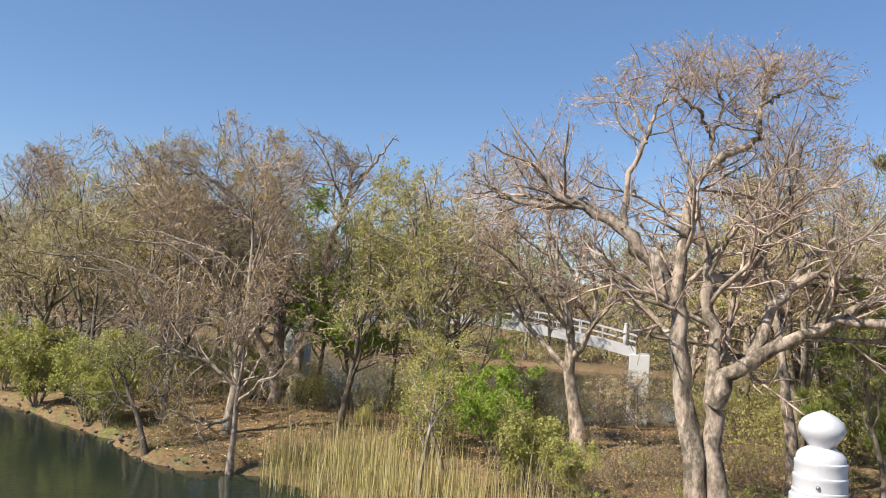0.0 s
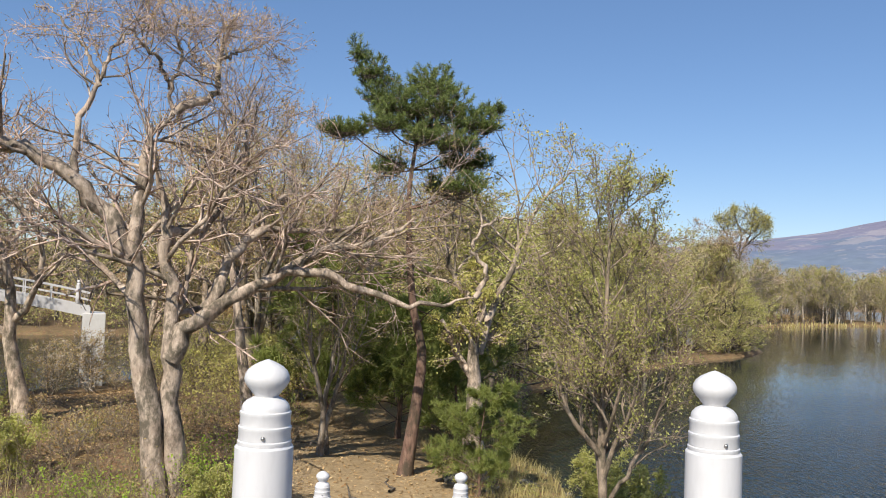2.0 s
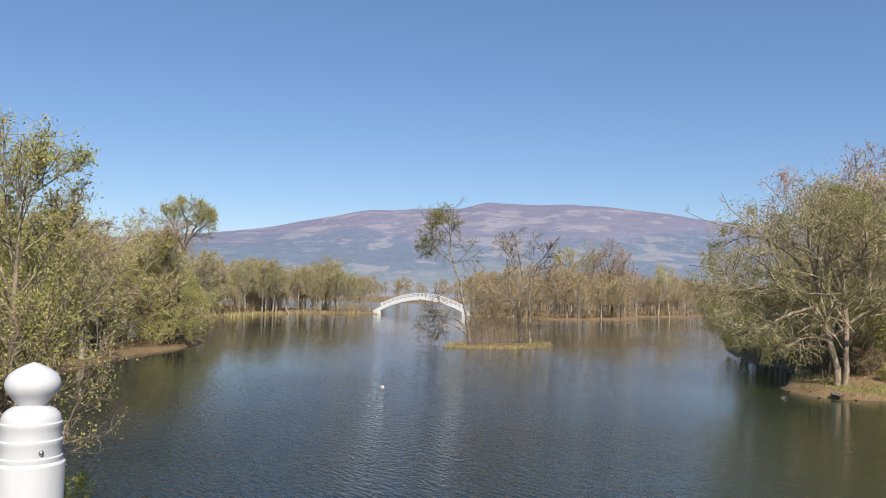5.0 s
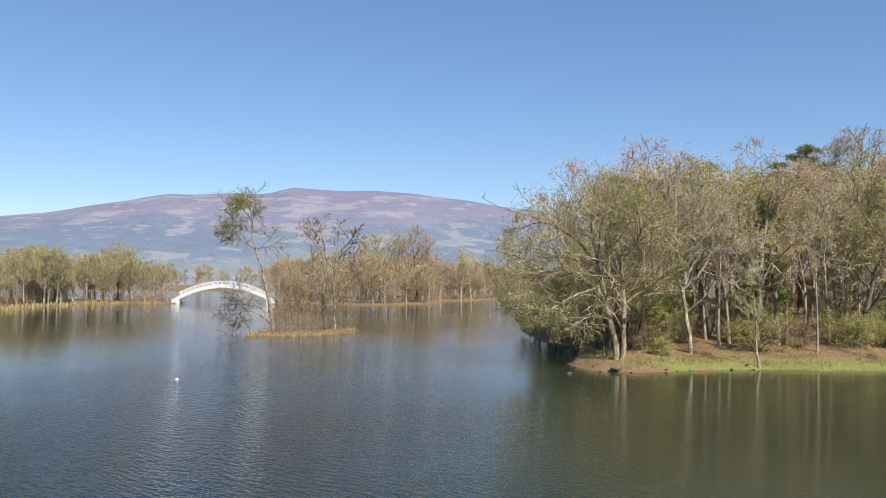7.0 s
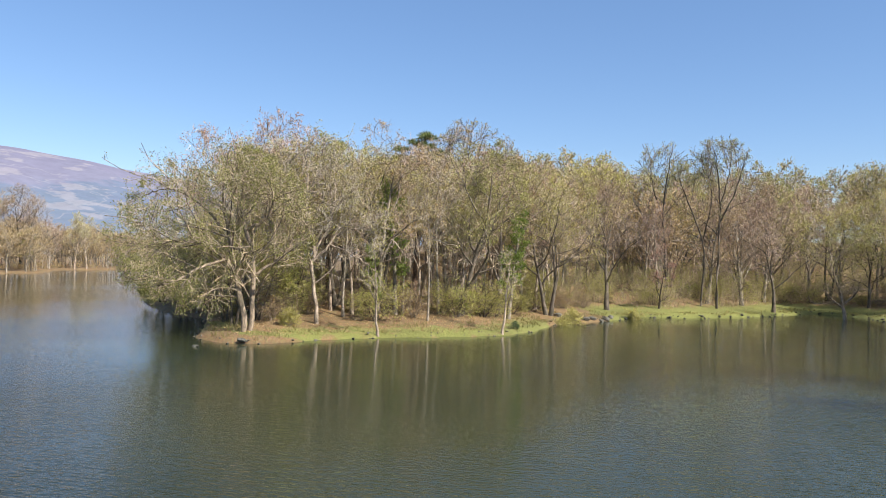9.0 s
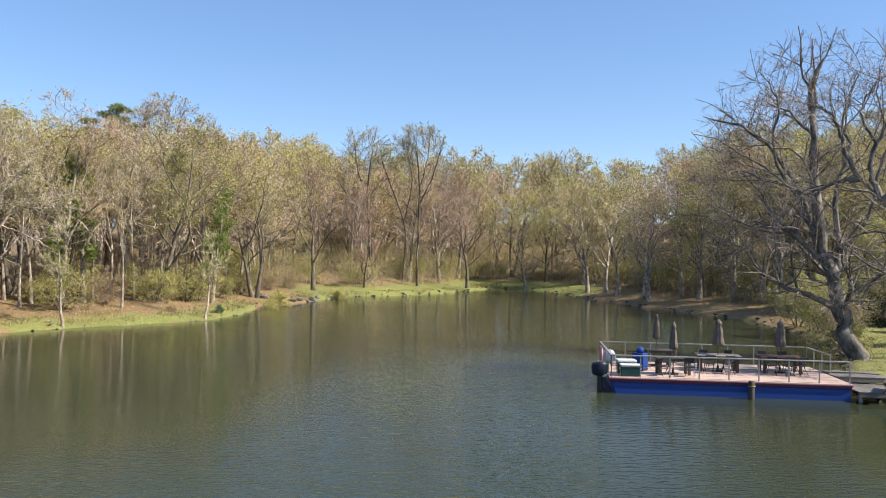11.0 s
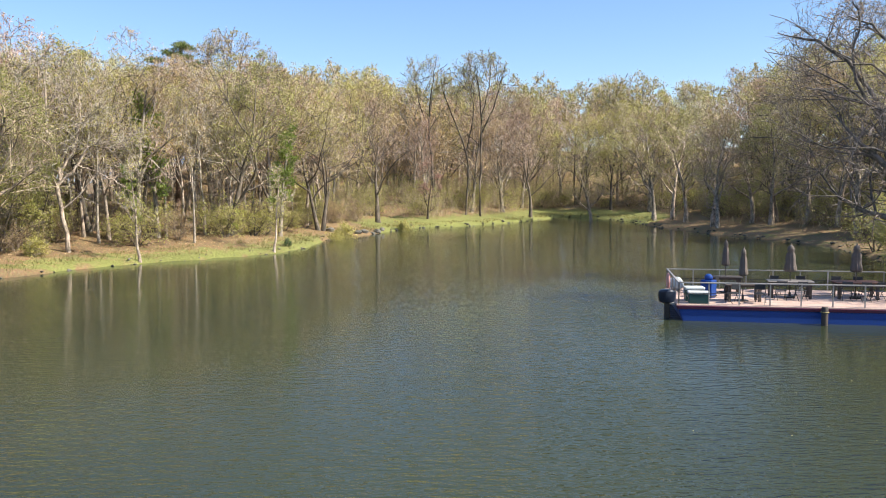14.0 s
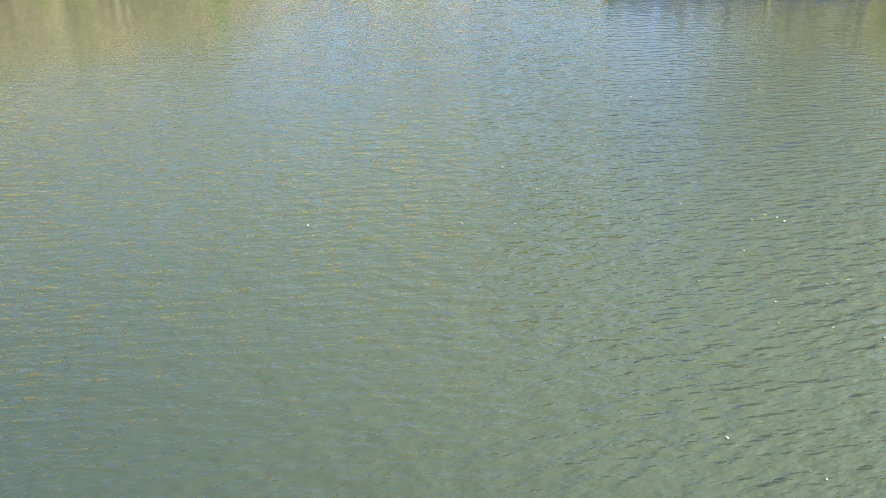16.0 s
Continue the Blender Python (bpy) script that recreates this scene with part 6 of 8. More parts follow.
islet_b = tree_parts(502, 15, 0.24, stems=0, limbs=isb_limbs, limb_n=13, limb_from=0.3, n=(0, 0, 6, 4), ratio=(0.26, 0.36, 0.5, 0.5), angle=(48, 55, 45, 45), up=(0.25, 0.15, 0, 0), gnarl=(0.05, 0.2, 0.22, 0.22, 0.25), twig=0.024, leaf_n=1, leaf_size=0.08, sides=(7, 5, 3, 3, 2), seg=(10, 7, 4, 3, 2))
plant(tree_meshes(islet_a, BARK_GREY, TWIG_DARK, LEAF_ALDER), 97.0, 18.4, "leaning islet tree with a tuft of leaves at the top", "tree", facing(97, 18.4))
plant(tree_meshes(islet_b, BARK_GREY, TWIG_BROWN, LEAF_BUD), 100.9, 13.0, "clump of tall bare pale stems on the islet", "tree", facing(100.9, 13.0))
W_STEM = wood_kind(121, 9, 0.09, BARK_DARK, TWIG_DARK, LEAF_BUD, 1, 0.1, stems=2, spreads=7, fork=0.3, n=(8, 4, 4, 3), ratio=(0.3, 0.5, 0.5, 0.5), dome=(0, 0, 5.5, 1.8, 4.2), twig=0.02)
ISLET_TREES = [(99.2, 15.2, 0.62, 0.8, 10), (99.8, 14.2, 0.58, 0.8, 60), (98.2, 16.2, 0.6, 0.8, 200), (97.6, 17.1, 0.52, 0.9, 290), (96.8, 17.9, 0.48, 0.9, 20), (100.3, 12.6, 0.7, 0.8, 140), (98.8, 15.8, 0.66, 0.7, 330), (101.2, 10.8, 0.55, 0.9, 80)]
for x, y, s, w, a in ISLET_TREES:
    plant(W_STEM, x, y, "thin bare stem on the tiny islet", "tree", a, s * 1.25, "thin stems on the islet", 0.1, w)


# tall trees that stand out of the far woods
for kind, x, y, h, a in ((W_BARE, 272.0, 4.0, 26.0, 20), (W_BUD, 271.0, 11.5, 25.0, 110), (W_OLIVE2, 274.0, 16.0, 24.0, 200), (W_BARE, 280.0, 0.0, 23.5, 300), (W_GREEN, 268.0, 1.5, 13.0, 60), (W_PINK, 282.0, -4.0, 16.0, 10),
                         (W_BUD, 240.0, 92.0, 17.5, 80), (W_YELLOW, 241.0, 88.0, 18.0, 150), (W_BARE, 243.0, 97.0, 16.5, 240), (W_PALE, 300.0, -12.0, 20.0, 30), (W_PALE, 304.0, -16.0, 19.0, 170)):
    plant(kind, x, y, "tall spreading tree above the far shore woods", "tree", a, to_height(kind, h), "tall trees on the far shores", 0.2)
plant(W_BIRCH, 82.5, -14.6, "rosy birch rising behind the tip of the point", "birch_tree", 40, to_height(W_BIRCH, 19.0), sink=0.1)
plant(W_PALE, 76.0, -18.8, "pale leafy tree at the tip of the point", "tree", 140, to_height(W_PALE, 17.6), sink=0.1, wide=1.1)


# --- far woods: one mesh a shore, too far to count
def far_wood(name, spots, seed, leaf_m, label):
    rng = np.random.RandomState(seed)
    kinds = [tree_parts(seed + k, 11, 0.16, trunk_top=0.85, fork=0.16, n=(10, 4, 4, 3), ratio=(0.55, 0.58, 0.62, 0.66), angle=(50, 46, 45, 45), up=(0.22, 0.1, 0, 0), gnarl=(0.06, 0.15, 0.2, 0.2, 0.2), twig=0.035, leaf_n=3, leaf_size=0.17, leaf_spread=0.25, leaf_from=0.12, dome=(0, 0, 5.9, 3.2 + 0.35 * k, 5.2),
                        sides=(4, 3, 2, 3, 2), seg=(6, 4, 2, 2, 2)) for k in range(5)]
    bits = {"trunk": [], "twigs": [], "crown": []}
    at = np.array([p[:2] for p in spots])
    zs = height_at(at[:, 0], at[:, 1])
    zs = np.where(np.hypot(at[:, 0], at[:, 1]) > 600, np.maximum(zs, 0.8), zs)
    for (x, y, s), z in zip(spots, zs):
        a = rng.uniform(0, 6.283)
        c, sn = math.cos(a), math.sin(a)
        M = np.array([[c, -sn, 0], [sn, c, 0], [0, 0, 1]]) * s
        for k, (v, f) in kinds[rng.randint(5)].items():
            bits[k].append((v @ M.T + (x, y, z), f))
    root = thing(name, (0, 0, 0), label, "woods", kind="stuff")
    tagged(attach("trunks", mesh_of("trunks", *joined(bits["trunk"]), BARK_GREY), root), kind="stuff")
    tagged(attach("foliage", two_tone("foliage", joined(bits["twigs"]), joined(bits["crown"]), TWIG_TAN, leaf_m), root), kind="stuff")


def spots_in(seed, n, region, poly, least, most, size):
    r = np.random.RandomState(seed)
    out = []
    while len(out) < n:
        x, y = r.uniform(region[0], region[2]), r.uniform(region[1], region[3])
        d = (inside_one(poly, x, y))
        if least < d < most:
            out.append((x, y, r.uniform(*size)))
    return out


far_wood("far_shore_woods", spots_in(1, 220, (100, 68, 275, 150), LAND_FAR, 1.0, 24, (0.8, 1.35)), 400, LEAF_ALDER, "mixed spring woods along the far shore")
far_wood("eastern_shore_woods", spots_in(2, 200, (215, -60, 420, 80), LAND_EAST, 1.0, 30, (0.8, 1.55)), 410, LEAF_BUD, "brown and olive spring woods on the eastern shore")
far_wood("northern_shore_woods", spots_in(3, 130, (-110, 84, 110, 190), LAND_FAR, 1.5, 42, (0.8, 1.35)), 420, LEAF_YELLOW, "yellow-green spring woods beyond the channel")
r = np.random.RandomState(9)
skyline = [(-math.sin(radians(a)) * d, math.cos(radians(a)) * d, z) for a, d, z in zip(r.uniform(-104, -58, 150), r.uniform(625, 690, 150), r.uniform(1.3, 1.8, 150))]
far_wood("distant_woods", skyline, 450, LEAF_BUD, "low brown woods beyond the open lake")
far_wood("hinterland_woods", spots_in(4, 165, (-5, -200, 165, -60), LAND_SOUTH, 26, 72, (1.2, 1.75)), 430, LEAF_OLIVE, "olive spring woods behind the cove")
far_wood("inner_point_woods", spots_in(5, 60, (80, -95, 150, -14), LAND_SOUTH, 14, 60, (1.0, 1.45)), 440, LEAF_BUD, "brown spring woods filling the wooded point")


# --- undergrowth: thin stems with a few leaves, too many to count
def thicket(name, label, spots, seed, leaf_m, twig_m=TWIG_BROWN, thick=0.008, twigs=7, per=2, leaf_size=0.07, ratio=0.5, spread=0.35):
    rng = np.random.RandomState(seed)
    spots = np.array(spots)
    M = len(spots)
    z = height_at(spots[:, 0], spots[:, 1])
    base = np.stack([spots[:, 0], spots[:, 1], z - 0.05], -1)
    d = unit(rng.randn(M, 3) * spread + np.array([0, 0, 1.0]))
    L = spots[:, 2]
    P = np.empty((M, 4, 3))
    P[:, 0] = base
    for k in range(1, 4):
        d = unit(d + rng.randn(M, 3) * 0.18)
        P[:, k] = P[:, k - 1] + d * (L / 3)[:, None]
    R = thick * (1.0 - 0.2 * np.arange(4))[None] * (0.7 + 0.6 * rng.rand(M))[:, None]
    P1, R1, L1 = sprout(rng, P, R, L, twigs, 0.2, 1.0, 42, 14, ratio, 3, 0.2, 0.1, 0.7, 0.5, thick * 0.5)
    v = two_tone(name, joined([tubes(P, R, 3), tubes(P1, R1, 3)]), leaves_on(rng, P1, per, leaf_size, 0, leaf_size * 1.3), twig_m, leaf_m)
    tagged(new(name, v), label, "undergrowth", kind="stuff")


def clumps(seed, n, region, ok, tall, each=9, loose=0.6):
    """Stems in clumps: x, y, height."""
    r = np.random.RandomState(seed)
    out = []
    while len(out) < n:
        x, y = r.uniform(region[0], region[2]), r.uniform(region[1], region[3])
        if not ok(x, y):
            continue
        h = r.uniform(*tall)
        for _ in range(each):
            a, b = x + r.randn() * loose, y + r.randn() * loose
            if ok(a, b):
                out.append((a, b, h * r.uniform(0.6, 1.1)))
    return out


def off_path(x, y):
    if (x < 9 and y < 31 and not (-16 < x < -9)) or abs(x * 44.7 - y * 12.5) / 46.4 < 1.9:
        return False
    return (inside_one(LAND_NORTH, x, y)) > 0.8 and abs(x - (8.2 + (y - 12) * 0.66)) > 2.6 and not (-8 < x < -4 and y < 36)


thicket("undergrowth", "thin brown undergrowth among the trees", clumps(1, 1300, (-30, 26, 30, 50), off_path, (0.8, 3.4)), 1, LEAF_OLIVE, per=3, leaf_size=0.09)
thicket("twiggy_brush", "thin brown brush round the foot of the old oak", clumps(23, 420, (3, 15.5, 13, 27), lambda x, y: inside_one(LAND_NORTH, x, y) > 0.8 and abs(x - (8.2 + (y - 12) * 0.66)) > 2.2, (0.7, 2.3), 7, 0.5), 23, LEAF_BUD, TWIG_BROWN, per=1, leaf_size=0.045, thick=0.007)
thicket("shore_undergrowth", "pale green undergrowth near the bridge", clumps(2, 240, (2, 15, 22, 27), lambda x, y: inside_one(LAND_NORTH, x, y) > 0.8 and abs(x - (8.2 + (y - 12) * 0.66)) > 2.6 and x > 2 + (27 - y) * 0.15, (0.4, 1.3), 12, 0.45), 2, LEAF_SALLOW, per=4, leaf_size=0.055, thick=0.005)
thicket("point_undergrowth", "brown and olive undergrowth under the wood", clumps(3, 1000, (58, -64, 100, -11), lambda x, y: (inside_one(LAND_SOUTH, x, y)) > (0.4 if (y > -16 and x > 66) else 4.5), (0.7, 4.2), 9, 0.9), 3, LEAF_OLIVE, per=1, leaf_size=0.11, thick=0.015)
thicket("cove_undergrowth", "thin olive undergrowth round the cove", clumps(4, 5200, (22, -135, 112, -60), lambda x, y: 5 < (inside_one(LAND_SOUTH, x, y)) < 42 and x - 0.35 * (y + 60) > 24, (1.5, 6.5), 8, 1.0), 4, LEAF_YELLOW, TWIG_TAN, twigs=4, per=4, leaf_size=0.14, thick=0.016)
thicket("north_shore_undergrowth", "yellow-green undergrowth along the shore", clumps(5, 800, (22, 24, 86, 56), lambda x, y: 0.3 < (inside_one(LAND_NORTH, x, y)) < 7, (1.2, 4.5), 9, 0.8), 5, LEAF_YELLOW, per=4, leaf_size=0.12, thick=0.013)
thicket("far_undergrowth", "brown undergrowth along the far shores", clumps(6, 700, (100, -45, 330, 130), lambda x, y: 0.8 < max((inside_one(LAND_FAR, x, y)), (inside_one(LAND_EAST, x, y))) < 12, (1.2, 3.6), 6, 2.0), 6, LEAF_BUD, per=3, leaf_size=0.22, thick=0.04)
thicket("channel_undergrowth", "olive undergrowth beyond the channel", clumps(7, 1100, (-60, 82, 90, 130), lambda x, y: 0.3 < (inside_one(LAND_FAR, x, y)) < 11, (1.5, 5.5), 6, 1.6), 7, LEAF_YELLOW, per=3, leaf_size=0.2, thick=0.022)
thicket("islet_undergrowth", "thin bare stems on the islet", clumps(8, 50, (90, 8, 104, 21), lambda x, y: (inside_one(ISLET, x, y)) > 0.9, (1.0, 5.0), 5, 0.5), 8, LEAF_BUD, thick=0.016, leaf_size=0.1)


# --- reeds and grass
def blades(name, label, spots, seed, material, width=0.012, bend=0.25, category="grass"):
    rng = np.random.RandomState(seed)
    s = np.array(spots)
    M = len(s)
    p = np.stack([s[:, 0], s[:, 1], height_at(s[:, 0], s[:, 1]).clip(-0.4) - 0.03], -1)
    a = rng.rand(M) * 6.283
    side = np.stack([np.cos(a), np.sin(a), 0 * a], -1) * width
    lean = rng.randn(M, 3) * bend * s[:, 2:3]
    lean[:, 2] = 0
    up = np.array([0, 0, 1.0]) * s[:, 2:3]
    V = np.stack([p - side, p + side, p + up * 0.55 + lean * 0.35 + side * 0.8, p + up * 0.55 + lean * 0.35 - side * 0.8, p + up + lean + side * 0.15, p + up + lean - side * 0.15], 1).reshape(-1, 3)
    o = np.arange(M)[:, None] * 6
    F = np.concatenate([o + np.array([0, 1, 2, 3]), o + np.array([3, 2, 4, 5])])
    tagged(new(name, mesh_of(name, V, F, material, False)), label, category, kind="stuff")


def in_reeds(x, y):
    d = (inside_one(LAND_NORTH, x, y))
    return -1.2 < d < 3.2 and -4.6 < x < 3.6 and 17 < y < 29


blades("reed_bed", "tall dry straw-coloured reeds at the water's edge", clumps(11, 1500, (-5, 16, 4, 29), in_reeds, (1.3, 2.5), 8, 0.35), 11, REED, 0.011, 0.08, "reeds")
blades("reed_shoots", "green shoots among the dry reeds", clumps(12, 1500, (-5, 16, 4, 30), in_reeds, (0.4, 0.9), 8, 0.35), 12, GRASS_BLADE, 0.009, 0.2, "reeds")
blades("bank_grass", "dry grass tufts on the bank by the bridge", clumps(13, 5200, (8, 8, 22, 23), lambda x, y: 0.0 < (inside_one(LAND_NORTH, x, y)) < 3.2 and x > 8, (0.25, 0.6), 26, 0.22), 13, REED, 0.006, 0.35)
blades("shore_grass", "dry grass tufts along the west bank", clumps(14, 2600, (-14, 22, 6, 36), lambda x, y: 0.0 < (inside_one(LAND_NORTH, x, y)) < 3.0, (0.2, 0.45), 24, 0.2), 14, GRASS_BLADE, 0.006, 0.4)
blades("islet_reeds", "dry reeds round the islet", clumps(15, 1100, (88, 7, 105, 22), lambda x, y: -0.3 < (inside_one(ISLET, x, y)) < 0.7, (0.2, 0.55), 8, 0.4), 15, REED, 0.03, 0.25, "reeds")
blades("far_reeds", "dry reeds along the far shore", clumps(16, 500, (160, 70, 235, 100), lambda x, y: -0.6 < (inside_one(LAND_FAR, x, y)) < 0.6, (0.4, 1.1), 8, 0.9), 16, REED, 0.09, 0.2, "reeds")
blades("point_grass", "short moss and dry grass along the wooded point", clumps(17, 4200, (55, -60, 80, -11), lambda x, y: 0.1 < (inside_one(LAND_SOUTH, x, y)) < 4.0, (0.15, 0.45), 22, 0.35), 17, GRASS_BLADE, 0.016, 0.5)
blades("cove_grass", "short grass on the mossy cove shore", clumps(18, 2200, (60, -105, 95, -60), lambda x, y: 0.1 < (inside_one(LAND_SOUTH, x, y)) < 3.0, (0.15, 0.4), 18, 0.5), 18, GRASS_BLADE, 0.03, 0.5)
blades("stage_grass", "short dry lawn grass by the landing stage", clumps(19, 3600, (3, -62, 22, -36), lambda x, y: inside_one(LAND_SOUTH, x, y) > 0.1 and abs(x - 9) > 2.4, (0.08, 0.28), 22, 0.4), 19, GRASS_BLADE, 0.012, 0.5)
thicket("bank_undergrowth", "thin dark brush on the steep cove bank", clumps(21, 900, (16, -100, 66, -52), lambda x, y: 6.5 < inside_one(LAND_SOUTH, x, y) < 13 and x + 0.35 * (y + 60) > 14.5, (0.5, 2.6), 7, 0.7), 21, LEAF_OLIVE, TWIG_BROWN, per=2, leaf_size=0.1, thick=0.014)


# --- small stones at the foot of the banks
def shore_stones(name, label, poly, region, n, seed, size):
    bm = bmesh.new()
    bmesh.ops.create_icosphere(bm, subdivisions=1, radius=1.0)
    ball = np.array([v.co[:] for v in bm.verts])
    face = np.array([[v.index for v in f.verts] for f in bm.faces])
    bm.free()
    r = np.random.RandomState(seed)
    bits = []
    while len(bits) < n:
        x, y = r.uniform(region[0], region[2]), r.uniform(region[1], region[3])
        if not -0.25 < inside_one(poly, x, y) < 0.3:
            continue
        s = size * r.uniform(0.4, 1.3)
        a = r.uniform(0, 6.283)
        v = ball * (1 + 0.25 * r.randn(len(ball), 1)) * np.array([s, s * 0.75, s * 0.5])
        v = v @ np.array([[math.cos(a), math.sin(a), 0], [-math.sin(a), math.cos(a), 0], [0, 0, 1]])
        bits.append((v + np.array([x, y, max(z_at(x, y), 0.0) + s * 0.1]), face))
    tagged(new(name, mesh_of(name, *joined(bits), SHORE_STONE, False)), label, "stones", kind="stuff")


SHORE_STONE = bark("damp_shore_stone", (0.03, 0.028, 0.022), (0.085, 0.078, 0.062), (0.19, 0.175, 0.145), 1.0, 5.0, 0.6, 1.5)
shore_stones("point_stones", "dark damp stones and roots at the foot of the bank", LAND_SOUTH, (54, -62, 80, -10), 90, 71, 0.12)
shore_stones("cove_stones", "dark damp stones along the cove shore", LAND_SOUTH, (20, -105, 86, -60), 130, 72, 0.2)
shore_stones("stage_stones", "dark stones along the bank by the landing stage", LAND_SOUTH, (0, -60, 20, -33), 120, 73, 0.14)
shore_stones("near_bank_stones", "dark damp stones and roots at the water's edge", LAND_NORTH, (-20, 7, 24, 42), 220, 74, 0.1)
thicket("fresh_undergrowth", "fresh green leafy plants below the oak", clumps(22, 260, (2.5, 12, 11, 22), lambda x, y: inside_one(LAND_NORTH, x, y) > 0.6 and x < 8.0 + (y - 12) * 0.45 - 1.8, (0.4, 1.1), 10, 0.4), 22, LEAF_GREEN, per=5, leaf_size=0.06, thick=0.005)


# --- fallen leaves on the near shore
def fallen(name, label, region, n, seed, size, ok):
    r = np.random.RandomState(seed)
    xy = np.stack([r.uniform(region[0], region[2], n * 3), r.uniform(region[1], region[3], n * 3)], -1)
    xy = xy[ok(xy[:, 0], xy[:, 1])][:n]
    m = len(xy)
    c = np.stack([xy[:, 0], xy[:, 1], height_at(xy[:, 0], xy[:, 1]) + r.uniform(0.004, 0.035, m)], -1)
    a = unit(np.stack([r.randn(m), r.randn(m), 0.35 * r.randn(m)], -1))
    b = unit(np.cross(a, np.stack([0.35 * r.randn(m), 0.35 * r.randn(m), np.ones(m)], -1)))
    s = size * (0.5 + r.rand(m))[:, None]
    up = np.array([0, 0, 1.0]) * s * 0.18
    V = np.stack([c - a * s, c + b * s * 0.55 + up, c + a * s, c - b * s * 0.55 + up], 1).reshape(-1, 3)
    tagged(new(name, mesh_of(name, V, np.arange(4 * m).reshape(-1, 4), LITTER, False)), label, "leaf litter", kind="stuff")


fallen("bank_litter", "dry brown leaves strewn over the bank", (-16, 24, 14, 40), 16000, 81, 0.055, lambda x, y: inside_by(LAND_NORTH, x, y) > 0.25)
fallen("path_litter", "dry brown leaves and straw strewn along the path", (5, 8, 22, 28), 11000, 82, 0.04, lambda x, y: inside_by(LAND_NORTH, x, y) > 0.25)
fallen("point_litter", "dry brown leaves under the wooded point", (57, -58, 76, -13), 9000, 83, 0.06, lambda x, y: inside_by(LAND_SOUTH, x, y) > 1.2)
fallen("stage_litter", "dry leaves on the bank by the landing stage", (3, -66, 40, -35), 7000, 84, 0.035, lambda x, y: inside_by(LAND_SOUTH, x, y) > 0.2)


# --- pale specks of leaf that float in the lee of the landing stage
r = np.random.RandomState(85)
m = 130
c = np.stack([r.uniform(0.5, 11, m), r.uniform(-30, -7, m), np.full(m, 0.012)], -1)
a = r.uniform(0, 6.283, m)
s = r.uniform(0.008, 0.03, m)[:, None]
u, v = np.stack([np.cos(a), np.sin(a), 0 * a], -1) * s, np.stack([-np.sin(a), np.cos(a), 0 * a], -1) * s * 0.5
tip = np.array([0, 0, 0.012])
tagged(new("floating_leaves", mesh_of("floating_leaves", np.stack([c - u + tip, c + v, c + u + tip, c - v], 1).reshape(-1, 3), np.arange(4 * m).reshape(-1, 4), REED, False)), "pale fallen leaves floating on the still water", "leaves", kind="stuff")


# ---------------------------------------------------------------- white footbridges
POST_PROFILE = [(0.119, 0.0), (0.118, 0.5), (0.117, 0.952), (0.113, 0.957), (0.108, 0.957), (0.106, 0.961), (0.108, 0.966), (0.108, 0.977), (0.104, 0.981), (0.105, 0.986), (0.104, 1.017), (0.106, 1.021), (0.106, 1.034), (0.101, 1.038), (0.101, 1.076), (0.103, 1.080),
                (0.103, 1.092), (0.097, 1.096), (0.096, 1.110), (0.091, 1.122), (0.078, 1.136), (0.058, 1.147), (0.047, 1.151), (0.050, 1.158), (0.058, 1.166), (0.064, 1.176), (0.077, 1.190), (0.088, 1.208), (0.091, 1.224), (0.088, 1.240), (0.078, 1.258), (0.058, 1.275), (0.034, 1.288), (0.014, 1.296), (0.003, 1.300)]


